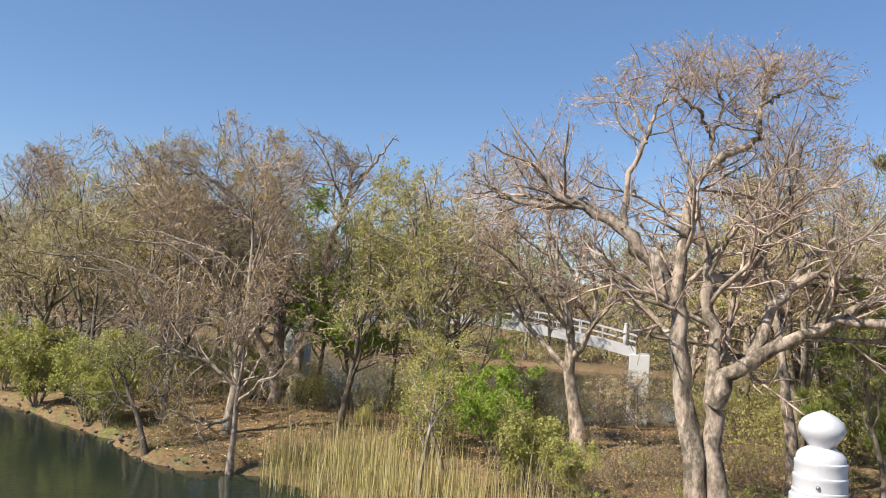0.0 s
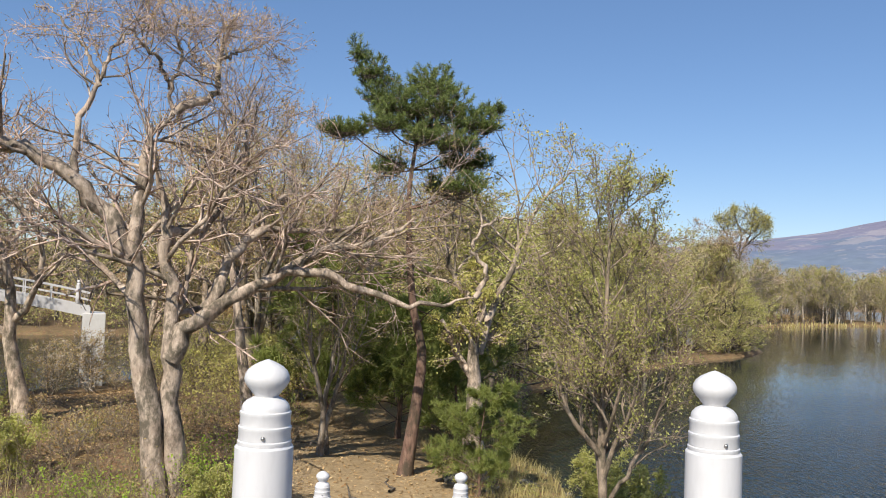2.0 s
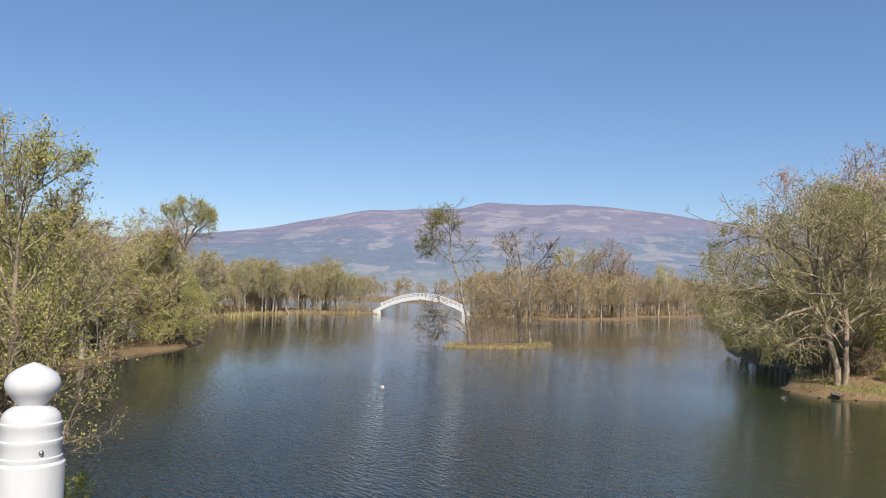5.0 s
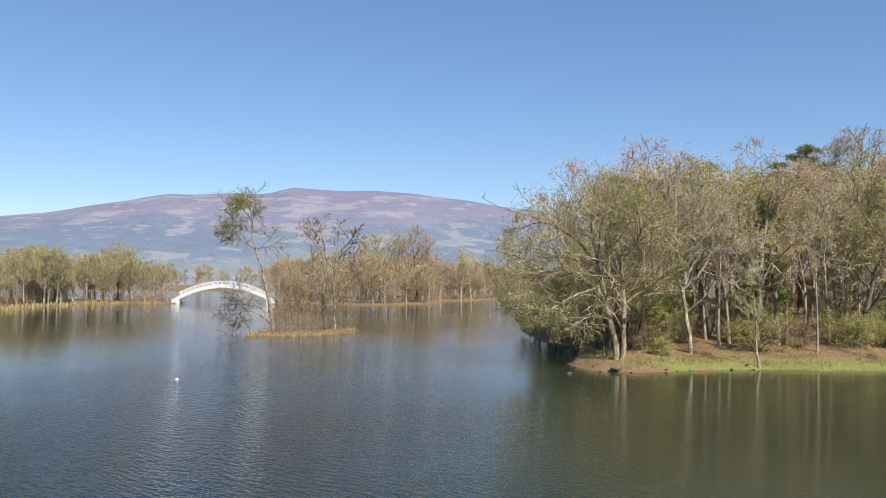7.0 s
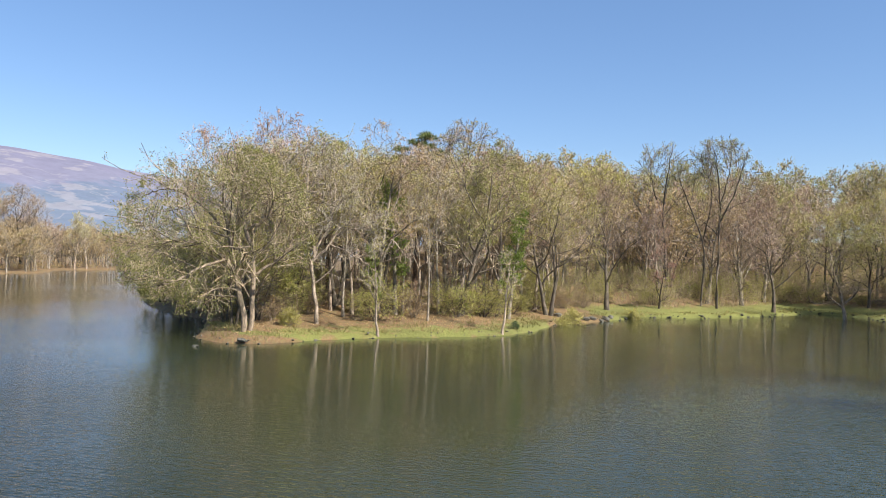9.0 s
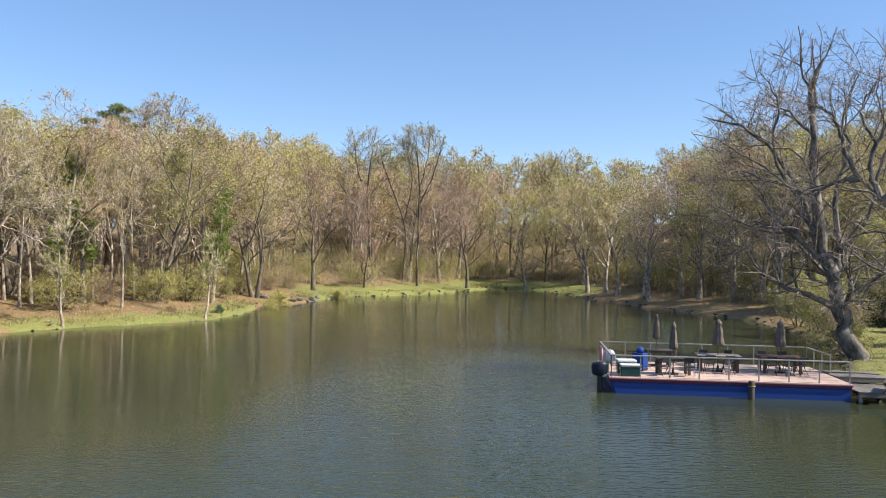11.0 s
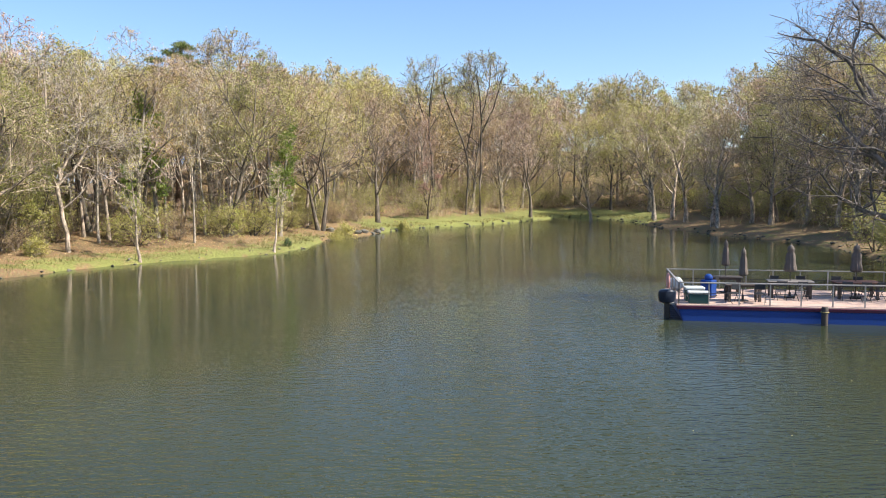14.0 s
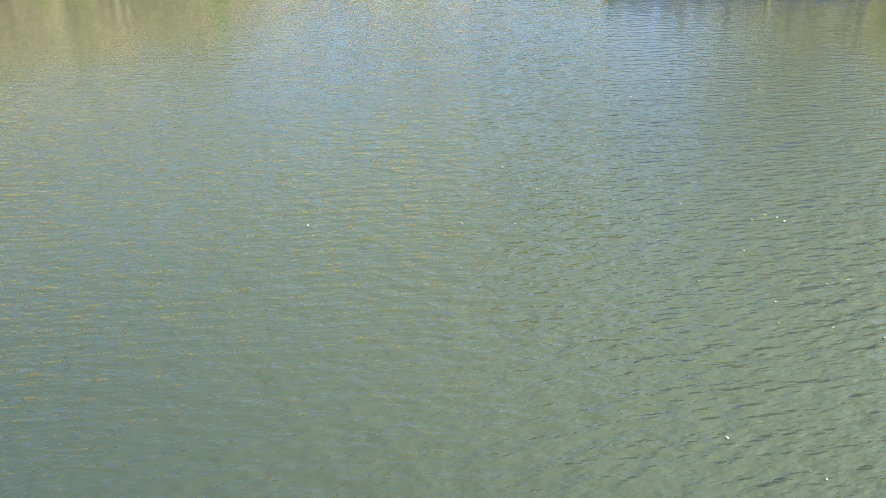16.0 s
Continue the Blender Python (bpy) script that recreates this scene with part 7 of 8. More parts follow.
def footbridge(name, place, turn, half, side, crown, bow, tall_posts, label, rail=0.56, rail_posts=18, planks=0, stout=1.0, stairs=True):
    """An arched white bridge along local y. Deck height: crown - bow * y * y."""
    root = thing(name, (*place, 0), label, "bridge", turn=turn)

    def deck(s):
        return crown - bow * s * s

    n = 28
    ss = [-half + 2 * half * i / n for i in range(n + 1)]

    def ribbon(bm, x0, x1, top, bottom):
        rows = []
        for s in ss:
            z = deck(s)
            rows.append([bm.verts.new(c) for c in ((x0, s, z + bottom), (x1, s, z + bottom), (x1, s, z + top), (x0, s, z + top))])
        for a, b in zip(rows, rows[1:]):
            for i in range(4):
                bm.faces.new((a[i], b[i], b[(i + 1) % 4], a[(i + 1) % 4]))
        bm.faces.new(rows[0])
        bm.faces.new(rows[-1][::-1])
        bmesh.ops.recalc_face_normals(bm, faces=bm.faces)

    bm = bmesh.new()
    ribbon(bm, -side + 0.05, side - 0.05, 0.0 if not planks else -0.045, -0.22)
    part("deck", bm, DECKING, root, "grey plank deck")
    for k in (-1, 1):
        bm = bmesh.new()
        a, b = sorted((k * (side + 0.05), k * (side + 0.17)))
        ribbon(bm, a, b, 0.08, -0.46 * stout)
        part("side_beam", bm, WHITE, root, smooth=False)
        for z, h in ((rail, 0.08 * stout), (rail * 0.52, 0.05 * stout)):
            bm = bmesh.new()
            ribbon(bm, k * side - 0.035, k * side + 0.035, z, z - h)
            part("rail", bm, WHITE, root)
        for i in range(rail_posts):
            s = -half + 2 * half * (i + 0.5) / rail_posts
            bm = bmesh.new()
            box(bm, k * side - 0.03, k * side + 0.03, s - 0.03 * stout, s + 0.03 * stout, deck(s) - 0.02, deck(s) + rail - 0.04, 0.006)
            part("baluster", bm, WHITE, root)
        for s in tall_posts:
            bm = bmesh.new()
            lathe(bm, POST_PROFILE, 28)
            post = part("post", bm, WHITE, root, "white turned post with an onion cap", True, Matrix.Translation((k * side, s, deck(s))))
            bm = bmesh.new()
            bmesh.ops.create_uvsphere(bm, u_segments=8, v_segments=6, radius=0.009, matrix=Matrix.Translation((0.004, -0.107 if s > 0 else 0.107, 1.0)))
            part("bolt", bm, STEEL, post, "small steel bolt", True)
    if planks:
        bm = bmesh.new()
        box(bm, -side + 0.06, side - 0.06, -0.085, 0.085, -0.043, 0.0, 0.006)
        me = bpy.data.meshes.new("plank")
        bm.to_mesh(me)
        bm.free()
        me.materials.append(DECKING)
        for i in range(planks):
            s = -half + 2 * half * (i + 0.5) / planks
            ob = attach("plank", me, root)
            ob.matrix_local = pose(0, s, deck(s), math.degrees(math.atan(-2 * bow * s)), 0, 0)
    for k in (-1, 1):
        end = deck(half)
        bm = bmesh.new()
        a, b = sorted((k * (half - 0.35), k * (half + 0.75)))
        box(bm, -side - 0.28, side + 0.28, a, b, -1.2, end - 0.24, 0.04)
        part("abutment", bm, WHITE_WORN, root, "white painted concrete abutment")
        # stairs down to the path
        ground = 1.0
        steps = max(1, round((end - ground) / 0.18)) if stairs else 0
        for i in range(steps):
            y0 = half + 0.02 + i * 0.3
            bm = bmesh.new()
            a, b = sorted((k * y0, k * (y0 + 0.32)))
            box(bm, -side - 0.1, side + 0.1, a, b, 0.2, end - 0.012 - i * 0.18, 0.01)
            part("step", bm, WHITE_WORN, root)
    return root


footbridge("footbridge", (0.214, -0.116), -33.5, 11.9, 0.945, 4.63, 0.01895, (-11.4, -3.58, 3.58, 11.4), "white arched wooden footbridge with turned posts", planks=140, rail=0.45)
footbridge("far_footbridge", (230.2, 58.0), 5.8, 12.3, 0.95, 5.5, 0.0225, (-11.8, 11.8), "slender white arched footbridge over the far narrows", rail=1.0, rail_posts=20, stout=2.2)
footbridge("channel_footbridge", (3.0, 47.4), 75.0, 10.0, 0.95, 5.45, 0.0115, (-9.4, -3.2, 3.2, 9.4), "white arched footbridge half hidden behind trees", rail=0.8, rail_posts=16, stairs=False)


# ---------------------------------------------------------------- the pontoon boat
BLUE = paint("blue_hull_paint", (0.004, 0.045, 0.24), 0.5, (0.01, 0.04, 0.14), 0.35)
MAROON = paint("maroon_paint", (0.11, 0.012, 0.045), 0.5, (0.1, 0.05, 0.06), 0.3)
RAILING = paint("weathered_railing", (0.36, 0.335, 0.31), 0.5, (0.2, 0.16, 0.13), 0.4, 0.3)
BOAT_DECK = wood("reddish_deck_planks", (0.44, 0.30, 0.24), (0.68, 0.50, 0.42))
TABLE_DARK = wood("dark_table_wood", (0.045, 0.035, 0.03), (0.11, 0.085, 0.07))
TABLE_GREY = wood("grey_table_wood", (0.16, 0.14, 0.125), (0.30, 0.27, 0.24))
TABLE_RED = wood("red_brown_table_wood", (0.13, 0.06, 0.04), (0.26, 0.13, 0.09))
CANVAS = paint("taupe_canvas", (0.16, 0.13, 0.11), 0.9, (0.05, 0.042, 0.04), 0.5, scale=4.0, strength=0.5)
NAVY = paint("navy_plastic", (0.006, 0.012, 0.028), 0.35, (0.04, 0.05, 0.07), 0.25)
BLACK = paint("black_plastic", (0.02, 0.022, 0.028), 0.4, (0.08, 0.08, 0.08), 0.2)
COOLER_GREEN = paint("dark_green_plastic", (0.015, 0.07, 0.065), 0.45, (0.05, 0.08, 0.08), 0.2)
LID_WHITE = paint("grey_white_plastic", (0.5, 0.53, 0.52), 0.5)
TANK_BLUE = paint("blue_hull_paint", (0.004, 0.045, 0.24), 0.5, (0.01, 0.04, 0.14), 0.35)
RING_PINK = paint("faded_orange_ring", (0.62, 0.30, 0.26), 0.6)
DARKMETAL = paint("dark_metal", (0.05, 0.048, 0.046), 0.45, (0.1, 0.06, 0.04), 0.3, 0.6)
OLDWOOD = wood("old_dock_wood", (0.11, 0.095, 0.08), (0.27, 0.24, 0.21))
BOAT_TURN = math.degrees(math.atan2(-0.6, -0.8))
BOAT = (18.3, -30.62)
BU, BV = Vector((-0.8, -0.6)), Vector((0.6, -0.8))
DECK_Z = 0.70
LEN, WID = 9.5, 5.3


def on_boat(a, b, z=DECK_Z):
    p = Vector(BOAT) + BU * a + BV * b
    return (p.x, p.y, z)


def build_boat():
    boat = thing("pontoon_boat", (*BOAT, 0), "blue flat-decked pontoon boat with a low railing", "boat", turn=BOAT_TURN)
    bm = bmesh.new()
    box(bm, 0.0, LEN, 0.0, WID, -0.35, 0.5, 0.0)
    for v in bm.verts:
        if v.co.x < 0.1 and v.co.z > 0:
            v.co.x -= 0.32
    bmesh.ops.bevel(bm, geom=list(bm.edges), offset=0.04, segments=2, affect='EDGES')
    part("hull", bm, BLUE, boat, "blue painted steel hull")
    bm = bmesh.new()
    box(bm, -0.36, LEN + 0.03, -0.03, WID + 0.03, 0.503, 0.60, 0.015)
    part("rubbing_strake", bm, MAROON, boat, "maroon band along the deck edge")
    bm = bmesh.new()
    box(bm, -0.40, LEN + 0.06, -0.06, WID + 0.06, 0.602, 0.645, 0.01)
    part("deck_frame", bm, MAROON, boat)
    n = 22
    w = (WID + 0.1) / n
    bm = bmesh.new()
    box(bm, -0.39, LEN + 0.05, -w / 2 + 0.006, w / 2 - 0.006, 0.648, DECK_Z, 0.006)
    me = bpy.data.meshes.new("plank")
    bm.to_mesh(me)
    bm.free()
    me.materials.append(BOAT_DECK)
    for i in range(n):
        ob = attach("plank", me, boat)
        ob.location = (0, -0.05 + (i + 0.5) * w, 0)
    top = 1.62
    runs = [((-0.3, 0.04), (LEN - 0.05, 0.04), 8), ((-0.3, WID - 0.04), (LEN - 0.05, WID - 0.04), 8), ((-0.3, 0.04), (-0.3, WID - 0.04), 4), ((LEN - 0.05, 2.2), (LEN - 0.05, WID - 0.04), 3)]
    for (x0, y0), (x1, y1), k in runs:
        bm = bmesh.new()
        beam(bm, (x0, y0, top), (x1, y1, top), 0.085, 0.05, bevel=0.008)
        part("handrail", bm, RAILING, boat)
        bm = bmesh.new()
        bar(bm, (x0, y0, 1.18), (x1, y1, 1.18), 0.012, 6)
        part("wire_rail", bm, DARKMETAL, boat)
        for i in range(k + 1):
            s = i / k
            bm = bmesh.new()
            x, y = x0 + (x1 - x0) * s, y0 + (y1 - y0) * s
            box(bm, x - 0.026, x + 0.026, y - 0.026, y + 0.026, DECK_Z, top - 0.026, 0.005)
            part("rail_post", bm, RAILING, boat)
    # outboard motor on the stern
    m = part("outboard_motor", cowling(), NAVY, boat, "dark blue outboard motor", True, Matrix.Translation((-0.72, 0.75, 0.02)) @ Matrix.Scale(1.02, 4))
    bm = bmesh.new()
    box(bm, -0.10, 0.12, -0.09, 0.09, -0.5, 0.62, 0.03)
    box(bm, -0.22, 0.16, -0.13, 0.13, -0.06, -0.02, 0.01)
    part("shaft", bm, DARKMETAL, m)
    bm = bmesh.new()
    beam(bm, (0.1, 0, 0.62), (0.5, 0, 0.55), 0.3, 0.12, bevel=0.02)
    part("bracket", bm, RAILING, m)
    # life ring tied to the stern rail
    bm = bmesh.new()
    ring(bm, 0.30, 0.065)
    part("life_ring", bm, RING_PINK, boat, "faded orange life ring", True, pose(-0.40, 3.6, 1.25, 0, 90, 0))
    return boat


def cowling():
    bm = bmesh.new()
    prof = [(0.02, 1.18), (0.2, 1.17), (0.27, 1.10), (0.29, 0.95), (0.28, 0.80), (0.25, 0.66), (0.16, 0.60), (0.02, 0.59)]
    lathe(bm, prof[::-1], 20, Matrix.Diagonal((1.25, 0.78, 1, 1)))
    return bm


def ring(bm, R, r, seg=24, sides=8):
    rows = []
    for i in range(seg):
        a = 2 * math.pi * i / seg
        rows.append([bm.verts.new(((R + r * math.cos(2 * math.pi * j / sides)) * math.cos(a), (R + r * math.cos(2 * math.pi * j / sides)) * math.sin(a), r * math.sin(2 * math.pi * j / sides))) for j in range(sides)])
    for i in range(seg):
        for j in range(sides):
            bm.faces.new((rows[i][j], rows[(i + 1) % seg][j], rows[(i + 1) % seg][(j + 1) % sides], rows[i][(j + 1) % sides]))


build_boat()


def table(a, b, L, W, wood_m, label, turn=0.0, slats=5):
    t = thing("table", on_boat(a, b), label, "table", "tables on the boat", BOAT_TURN + turn)
    w = W / slats
    for i in range(slats):
        bm = bmesh.new()
        y = -W / 2 + (i + 0.5) * w
        box(bm, -L / 2, L / 2, y - w / 2 + 0.006, y + w / 2 - 0.006, 0.71, 0.75, 0.006)
        part("board", bm, wood_m, t)
    bm = bmesh.new()
    box(bm, -L / 2 + 0.1, L / 2 - 0.1, -W / 2 + 0.08, W / 2 - 0.08, 0.63, 0.707, 0.005)
    part("apron", bm, TABLE_DARK, t)
    for sx in (-1, 1):
        for sy in (-1, 1):
            bm = bmesh.new()
            x, y = sx * (L / 2 - 0.16), sy * (W / 2 - 0.14)
            box(bm, x - 0.06, x + 0.06, y - 0.05, y + 0.05, 0.0, 0.64, 0.008)
            part("leg", bm, TABLE_DARK, t)
    return t


def chair(a, b, turn):
    c = thing("chair", on_boat(a, b), "dark metal folding chair on the deck", "chair", "chairs on the boat", BOAT_TURN + turn)
    bm = bmesh.new()
    box(bm, -0.2, 0.2, -0.2, 0.2, 0.42, 0.45, 0.012)
    part("seat", bm, BLACK, c)
    bm = bmesh.new()
    box(bm, -0.2, 0.2, -0.235, -0.215, 0.62, 0.84, 0.008)
    part("backrest", bm, BLACK, c)
    for sx in (-1, 1):
        bm = bmesh.new()
        bar(bm, (sx * 0.2, 0.28, 0.0), (sx * 0.2, -0.23, 0.85), 0.013, 6)
        part("leg", bm, DARKMETAL, c)
        bm = bmesh.new()
        bar(bm, (sx * 0.185, -0.28, 0.0), (sx * 0.185, 0.18, 0.44), 0.013, 6)
        part("leg", bm, DARKMETAL, c)
    return c


def umbrella(a, b, height, seed, fat=1.0):
    """A closed parasol: the canvas hangs in folds round the pole."""
    u = thing("parasol", on_boat(a, b), "closed taupe canvas parasol standing in a table", "parasol", "parasols on the boat", seed * 50)
    bm = bmesh.new()
    lathe(bm, [(0.24, 0.0), (0.24, 0.05), (0.05, 0.08), (0.05, 0.25)], 16)
    part("base", bm, DARKMETAL, u)
    bm = bmesh.new()
    bar(bm, (0, 0, 0.05), (0, 0, height - 0.02), 0.022, 8)
    part("pole", bm, TABLE_DARK, u)
    rng = random.Random(seed)
    bm = bmesh.new()
    rows, segs = [], 24
    zs = [(0.02, 0.0), (0.085, 0.10), (0.105, 0.24), (0.075, 0.27), (0.115, 0.42), (0.135, 0.62), (0.125, 0.74), (0.15, 0.9), (0.17, 1.06), (0.13, 1.14)]
    for r, d in zs:
        row = []
        for j in range(segs):
            an = 2 * math.pi * j / segs
            f = 1 + 0.22 * math.cos(an * 8) * min(1, d * 3) + rng.uniform(-0.05, 0.05)
            row.append(bm.verts.new((r * f * fat * math.cos(an), r * f * fat * math.sin(an), height - d * 1.05 + rng.uniform(-0.03, 0.03) * (d > 1))))
        rows.append(row)
    for p, q in zip(rows, rows[1:]):
        for j in range(segs):
            bm.faces.new((p[j], q[j], q[(j + 1) % segs], p[(j + 1) % segs]))
    bm.faces.new(rows[0])
    bm.faces.new(rows[-1][::-1])
    part("canopy", bm, CANVAS, u, "folded taupe canvas", True)
    bm = bmesh.new()
    lathe(bm, [(0.03, height - 0.02), (0.03, height + 0.02), (0.012, height + 0.05)], 10)
    part("finial", bm, TABLE_DARK, u)
    return u


def chest(a, b, L, W, H, body_m, lid_m, label, turn=0):
    c = thing("cooler", on_boat(a, b), label, "cooler", "coolers on the boat", BOAT_TURN + turn)
    bm = bmesh.new()
    vs = box(bm, -L / 2, L / 2, -W / 2, W / 2, 0, H * 0.8, 0.03)
    for v in bm.verts:
        if v.co.z < 0.1:
            v.co.x *= 0.93
            v.co.y *= 0.93
    part("body", bm, body_m, c)
    bm = bmesh.new()
    box(bm, -L / 2 - 0.02, L / 2 + 0.02, -W / 2 - 0.02, W / 2 + 0.02, H * 0.8, H, 0.035)
    part("lid", bm, lid_m, c, "pale lid")
    for sx in (-1, 1):
        bm = bmesh.new()
        box(bm, sx * (L / 2 + 0.025) - 0.012, sx * (L / 2 + 0.025) + 0.012, -0.11, 0.11, H * 0.55, H * 0.66, 0.008)
        part("handle", bm, lid_m, c)
    return c


def tank(a, b):
    t = thing("water_tank", on_boat(a, b), "bright blue plastic tank with a cap", "tank")
    bm = bmesh.new()
    box(bm, -0.28, 0.28, -0.24, 0.24, 0, 0.8, 0.05)
    part("body", bm, TANK_BLUE, t)
    bm = bmesh.new()
    lathe(bm, [(0.17, 0.803), (0.18, 0.92), (0.15, 1.0), (0.06, 1.06), (0.02, 1.07)], 16)
    part("cap", bm, TANK_BLUE, t, "", True)
    bm = bmesh.new()
    box(bm, -0.29, 0.29, -0.25, 0.25, 0.06, 0.12, 0.01)
    part("strap", bm, DARKMETAL, t)


table(2.2, 4.0, 1.5, 0.8, TABLE_DARK, "dark wooden table on the boat's deck")
table(2.5, 1.3, 1.6, 0.75, TABLE_DARK, "dark low picnic table on the boat's deck", 8)
table(4.75, 2.75, 1.9, 0.95, TABLE_GREY, "weathered grey wooden table on the deck", -4)
table(7.5, 2.85, 1.9, 0.95, TABLE_RED, "red-brown wooden table on the deck", 3)
for a, b, h, k, fat in ((2.2, 4.0, 2.45, 1, 0.95), (2.5, 1.3, 2.3, 2, 1.0), (4.75, 2.75, 2.36, 3, 1.35), (7.5, 2.85, 2.38, 4, 1.3)):
    umbrella(a, b, h, k, fat)
for a, b, turn in ((4.2, 1.95, 0), (5.0, 1.9, 10), (4.3, 3.6, 180), (5.4, 3.6, 170), (6.9, 2.05, -8), (7.6, 2.0, 5), (8.2, 2.1, 15), (7.0, 3.7, 185), (7.9, 3.75, 175), (2.0, 0.65, 20), (3.1, 0.7, -15), (1.5, 3.2, 60)):
    chair(a, b, turn)
chest(0.55, 0.5, 0.85, 0.5, 0.5, COOLER_GREEN, LID_WHITE, "dark green cooler box with a pale lid")
chest(0.45, 1.15, 0.8, 0.5, 0.62, COOLER_GREEN, LID_WHITE, "tall green cooler box with a pale lid", 4)
tank(1.2, 2.2)
BAG = thing("bundle", on_boat(0.05, 4.6), "white wrapped bundle on the stern corner", "bundle")
bm = bmesh.new()
bmesh.ops.create_icosphere(bm, subdivisions=3, radius=0.32, matrix=Matrix.Diagonal((1.2, 0.9, 1.0, 1)) @ Matrix.Translation((0, 0, 0.3)))
for v in bm.verts:
    v.co += v.normal * 0.05 * noise.noise(v.co * 4)
    v.co.z = max(v.co.z, 0.0)
part("cloth", bm, LID_WHITE, BAG, "", True)

# mooring pile
pile = thing("mooring_pile", (*on_boat(5.4, -0.32, -0.9),), "dark weathered mooring pile beside the hull", "pile")
bm = bmesh.new()
lathe(bm, [(0.13, 0.0), (0.13, 1.0), (0.135, 1.62), (0.115, 1.66), (0.04, 1.67)], 14)
for v in bm.verts:
    v.co.x += 0.012 * noise.noise(v.co * 6)
part("pile_body", bm, TABLE_DARK, pile, "", True)
bm = bmesh.new()
ring(bm, 0.15, 0.02, 18, 6)
part("rope", bm, REED, pile, "old rope", True, Matrix.Translation((0, 0, 1.45)))

# landing stage: two wooden platforms and a bench
def platform(a, b, L, W, z, label, turn=0.0, boards=9):
    p = thing("landing_platform", (*on_boat(a, b, 0.0),), label, "jetty", "landing stage", BOAT_TURN + turn)
    w = L / boards
    bm = bmesh.new()
    box(bm, -w / 2 + 0.008, w / 2 - 0.008, -W / 2, W / 2, z - 0.045, z, 0.006)
    me = bpy.data.meshes.new("board")
    bm.to_mesh(me)
    bm.free()
    me.materials.append(OLDWOOD)
    for i in range(boards):
        ob = attach("board", me, p)
        ob.location = (-L / 2 + (i + 0.5) * w, 0, 0)
    for y in (-W / 2 + 0.06, W / 2 - 0.06):
        bm = bmesh.new()
        box(bm, -L / 2, L / 2, y - 0.05, y + 0.05, z - 0.24, z - 0.048, 0.01)
        part("beam", bm, OLDWOOD, p)
        for x in (-L / 2 + 0.12, L / 2 - 0.12):
            bm = bmesh.new()
            lathe(bm, [(0.09, -1.5), (0.085, z - 0.05)], 10, Matrix.Translation((x, y * 0.9, 0)))
            part("leg", bm, OLDWOOD, p, "", True)
    return p


platform(10.55, 0.75, 1.75, 2.2, 0.46, "low weathered wooden landing platform")
platform(10.75, 2.9, 2.3, 1.9, 0.74, "wooden gangway from the bank to the boat")
bench = thing("bench", on_boat(11.0, -0.1, 0.46), "dark wooden bench on the landing platform", "bench", turn=BOAT_TURN + 62)
for i in range(3):
    bm = bmesh.new()
    box(bm, -0.85, 0.85, -0.21 + i * 0.145, -0.08 + i * 0.145, 0.44, 0.48, 0.008)
    part("slat", bm, TABLE_DARK, bench)
for x in (-0.6, 0.6):
    for k in (-1, 1):
        bm = bmesh.new()
        beam(bm, (x, 0.18 * k, 0.44), (x, -0.22 * k, 0.0), 0.07, 0.045, (1, 0, 0), 0.006)
        part("leg", bm, TABLE_DARK, bench)

# ---------------------------------------------------------------- stones, lantern, buoy
STONE = bark("mossy_stone", (0.05, 0.046, 0.038), (0.13, 0.12, 0.10), (0.26, 0.245, 0.215), 1.0, 5.0, 0.6, 1.5)
GRANITE = bark("lantern_granite", (0.12, 0.115, 0.11), (0.24, 0.235, 0.225), (0.36, 0.35, 0.34), 1.0, 9.0, 0.4, 2.0)


def rock(x, y, size, seed, flat=0.5, sink=0.5, label="rounded grey stone at the water's edge", group="stones along the shore"):
    rng = random.Random(seed)
    bm = bmesh.new()
    bmesh.ops.create_icosphere(bm, subdivisions=2, radius=1.0)
    off = Vector((rng.uniform(0, 50), rng.uniform(0, 50), 0))
    for v in bm.verts:
        v.co *= 1 + 0.55 * noise.noise(v.co * 1.2 + off)
        v.co.x *= size * rng.uniform(0.98, 1.02)
        v.co.y *= size * 0.75
        v.co.z *= size * flat
    me = bpy.data.meshes.new("rock")
    bm.to_mesh(me)
    bm.free()
    me.materials.append(STONE)
    ob = new("rock", me)
    ob.matrix_world = pose(x, y, max(z_at(x, y), -0.05) + size * flat * (0.6 - sink), rng.uniform(-8, 8), rng.uniform(-8, 8), rng.uniform(0, 360))
    tagged(ob, label, "rock", group)


for k, (x, y, s) in enumerate(((7.9, -36.1, 0.28), (7.0, -35.4, 0.52), (6.1, -34.9, 0.26), (5.2, -34.7, 0.3), (8.5, -37.0, 0.2), (6.6, -35.3, 0.18), (7.5, -35.9, 0.15), (12.9, -42.4, 0.35), (13.7, -44.6, 0.4),
                               (55.2, -9.6, 0.3), (56.3, -12.9, 0.32), (57.6, -18.6, 0.24),
                               (70.9, -53.0, 0.45), (71.6, -54.4, 0.5), (72.0, -55.8, 0.45), (72.7, -57.0, 0.5), (73.4, -58.3, 0.45), (72.8, -50.8, 0.7),
                               (16.9, 16.9, 0.35), (15.4, 16.8, 0.3), (14.9, 17.9, 0.38), (15.0, 17.2, 0.22))):
    rock(x, y, s, k)

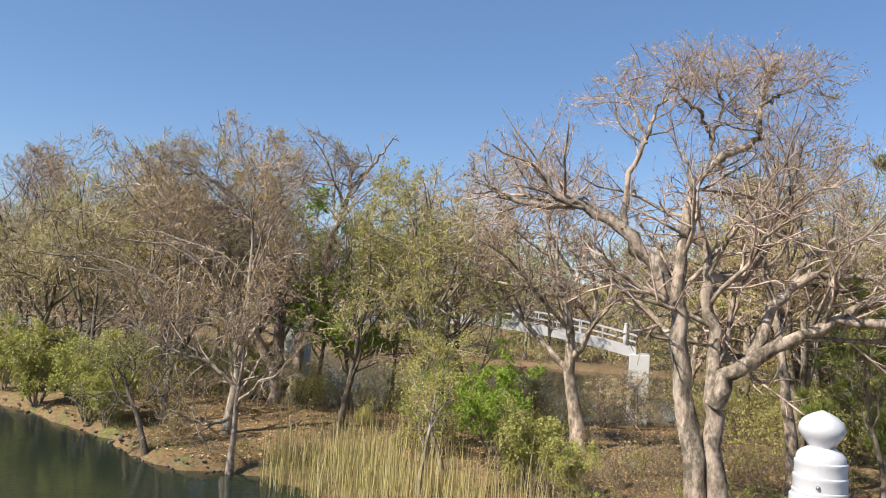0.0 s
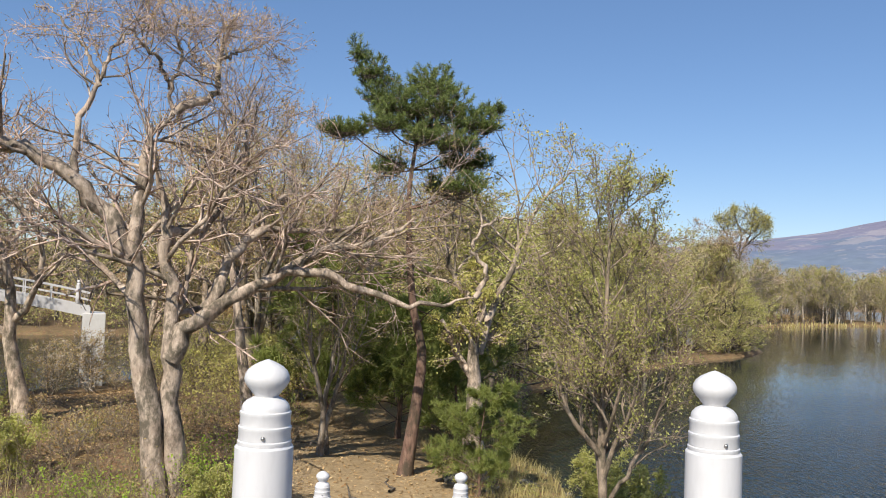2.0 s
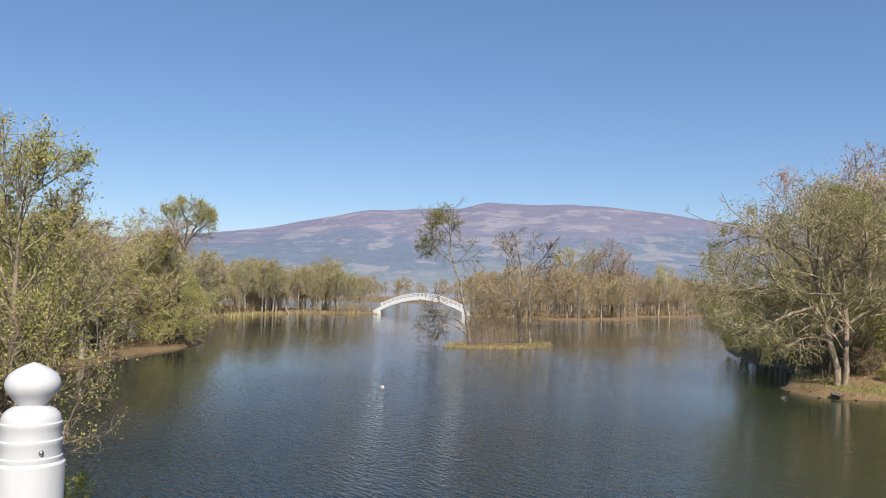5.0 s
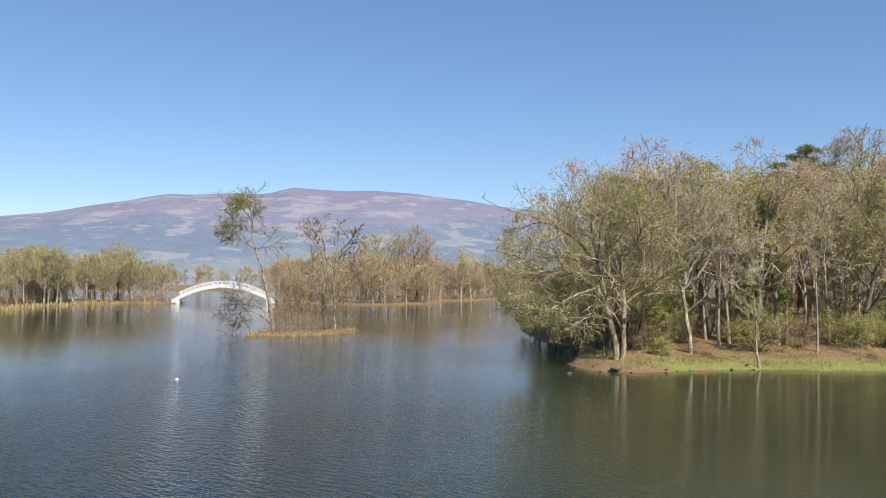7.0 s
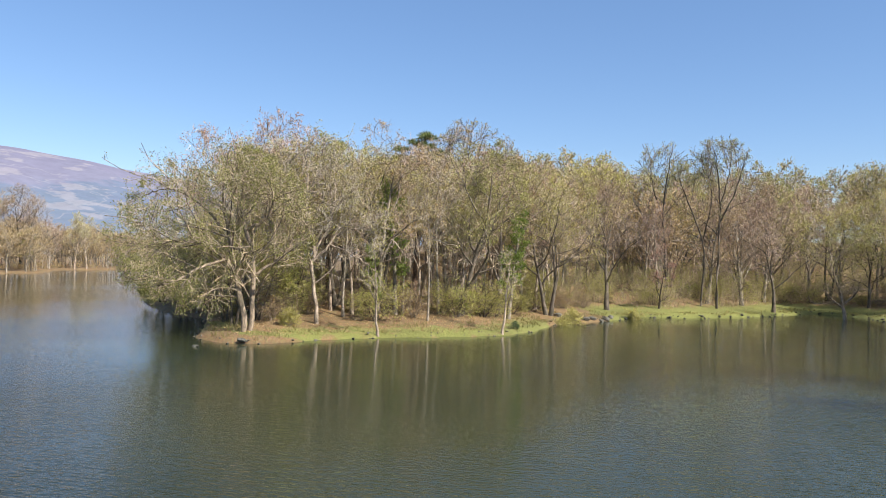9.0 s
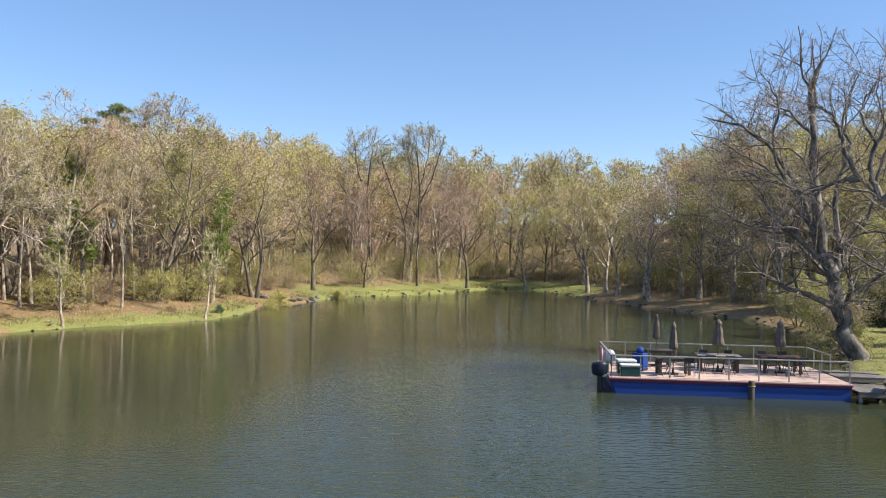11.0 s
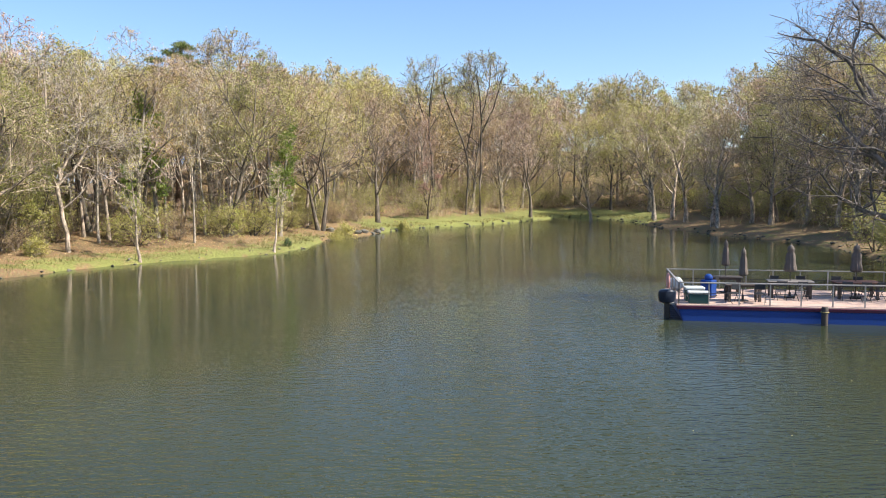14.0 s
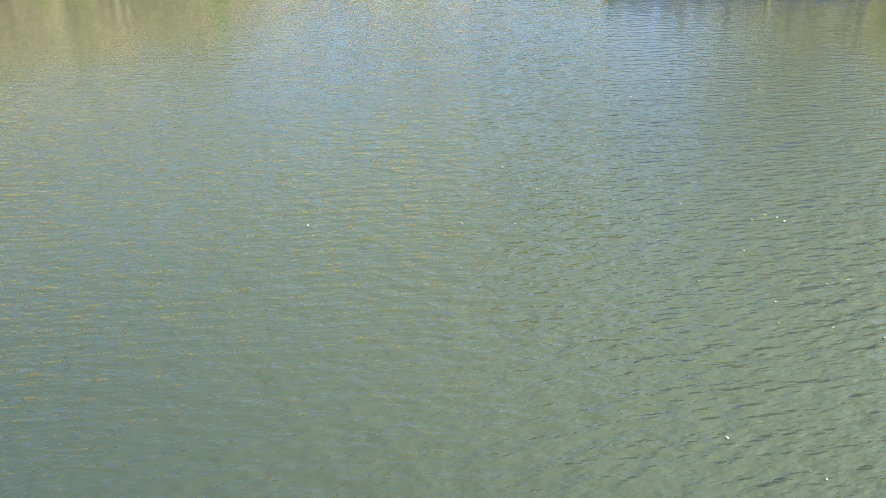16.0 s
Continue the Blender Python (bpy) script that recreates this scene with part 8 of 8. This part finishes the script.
lan = thing("stone_lantern", (17.6, 31.6, z_at(17.6, 31.6) - 0.05), "weathered granite lantern among the trees", "lantern", turn=20)
for nm, prof, seg in (("base", [(0.42, 0.0), (0.42, 0.18), (0.3, 0.3)], 6), ("shaft", [(0.17, 0.3), (0.15, 0.9), (0.18, 1.75)], 16), ("platform", [(0.2, 1.752), (0.36, 1.9), (0.36, 2.0)], 6),
                      ("light_chamber", [(0.24, 2.002), (0.24, 2.42)], 6), ("roof", [(0.55, 2.422), (0.52, 2.5), (0.3, 2.66), (0.14, 2.78)], 6), ("jewel", [(0.08, 2.782), (0.13, 2.88), (0.1, 2.98), (0.01, 3.08)], 12)):
    bm = bmesh.new()
    lathe(bm, prof, seg)
    part(nm, bm, GRANITE, lan)

buoy = thing("buoy", (50.0, 15.2, -0.05), "small white and faded red float on the lake", "buoy")
bm = bmesh.new()
lathe(bm, [(0.02, -0.08), (0.09, -0.05), (0.13, 0.03), (0.13, 0.06)], 16)
part("lower_half", bm, RING_PINK, buoy, "faded red lower half", True)
bm = bmesh.new()
lathe(bm, [(0.13, 0.062), (0.115, 0.14), (0.07, 0.19), (0.02, 0.21)], 16)
part("upper_half", bm, WHITE, buoy, "white upper half", True)

# behind the drive: a red-leaved tree and dark evergreen bushes
W_RED = wood_kind(120, 9, 0.13, BARK_DARK, TWIG_PINK, LEAF_RED, 2, 0.1, fork=0.15, dome=(0, 0, 5.0, 2.2, 4.2))
plant(W_RED, 7.0, -60.0, "small tree with red young leaves", "tree", 30, 0.95)
plant(W_RED, 80.6, -71.8, "slender tree with red-brown young leaves", "tree", 100, 0.95)
for x, y, s in ((9.2, -59.5, 2.6), (11.6, -63.0, 2.9), (6.6, -56.0, 2.4), (14.5, -66.0, 2.8), (12.2, -57.6, 2.6), (7.6, -63.5, 3.0), (17.2, -70.5, 3.2), (10.2, -68.0, 3.2), (20.5, -74.0, 3.2), (3.5, -58.5, 2.8), (71.0, -40.2, 0.9), (72.2, -41.3, 0.8), (61.0, -37.9, 0.7)):
    plant(BRUSH_GREEN, x, y, "dark glossy evergreen bush", "bush", x * 30, s, group="dark evergreens", category="bush")
for x, y, s in ((66.5, -47.0, 1.3), (68.6, -49.4, 1.5), (74.5, -62.5, 1.3), (61.5, -17.6, 1.1)):
    plant(BRUSH_LEAFY, x, y, "low tawny shrub on the shore", "shrub", x * 50, s * 1.3, group="shrubs along the point", category="shrub")
# fallen sticks on the path
for k, (x, y, L, a) in enumerate(((11.4, 17.6, 2.2, 70), (13.0, 18.2, 1.6, 60), (14.9, 18.3, 1.2, 30), (12.6, 23.4, 3.0, -45), (-4.4, 33.6, 2.4, 80), (3.0, 22.0, 1.4, 20))):
    rng = np.random.RandomState(k)
    P = np.zeros((1, 6, 3))
    P[0, :, 0] = np.linspace(-L / 2, L / 2, 6)
    P[0, :, 1:] = rng.randn(6, 2) * (0.08, 0.015) + (0, 0.03)
    ob = new("fallen_branch", mesh_of("fallen_branch", *tubes(P, np.linspace(0.045, 0.015, 6)[None], 6), BARK_DARK))
    ob.matrix_world = pose(x, y, z_at(x, y) + 0.02, 0, 0, a)
    tagged(ob, "dark fallen branch lying on the leaf litter", "branch", "fallen branches")
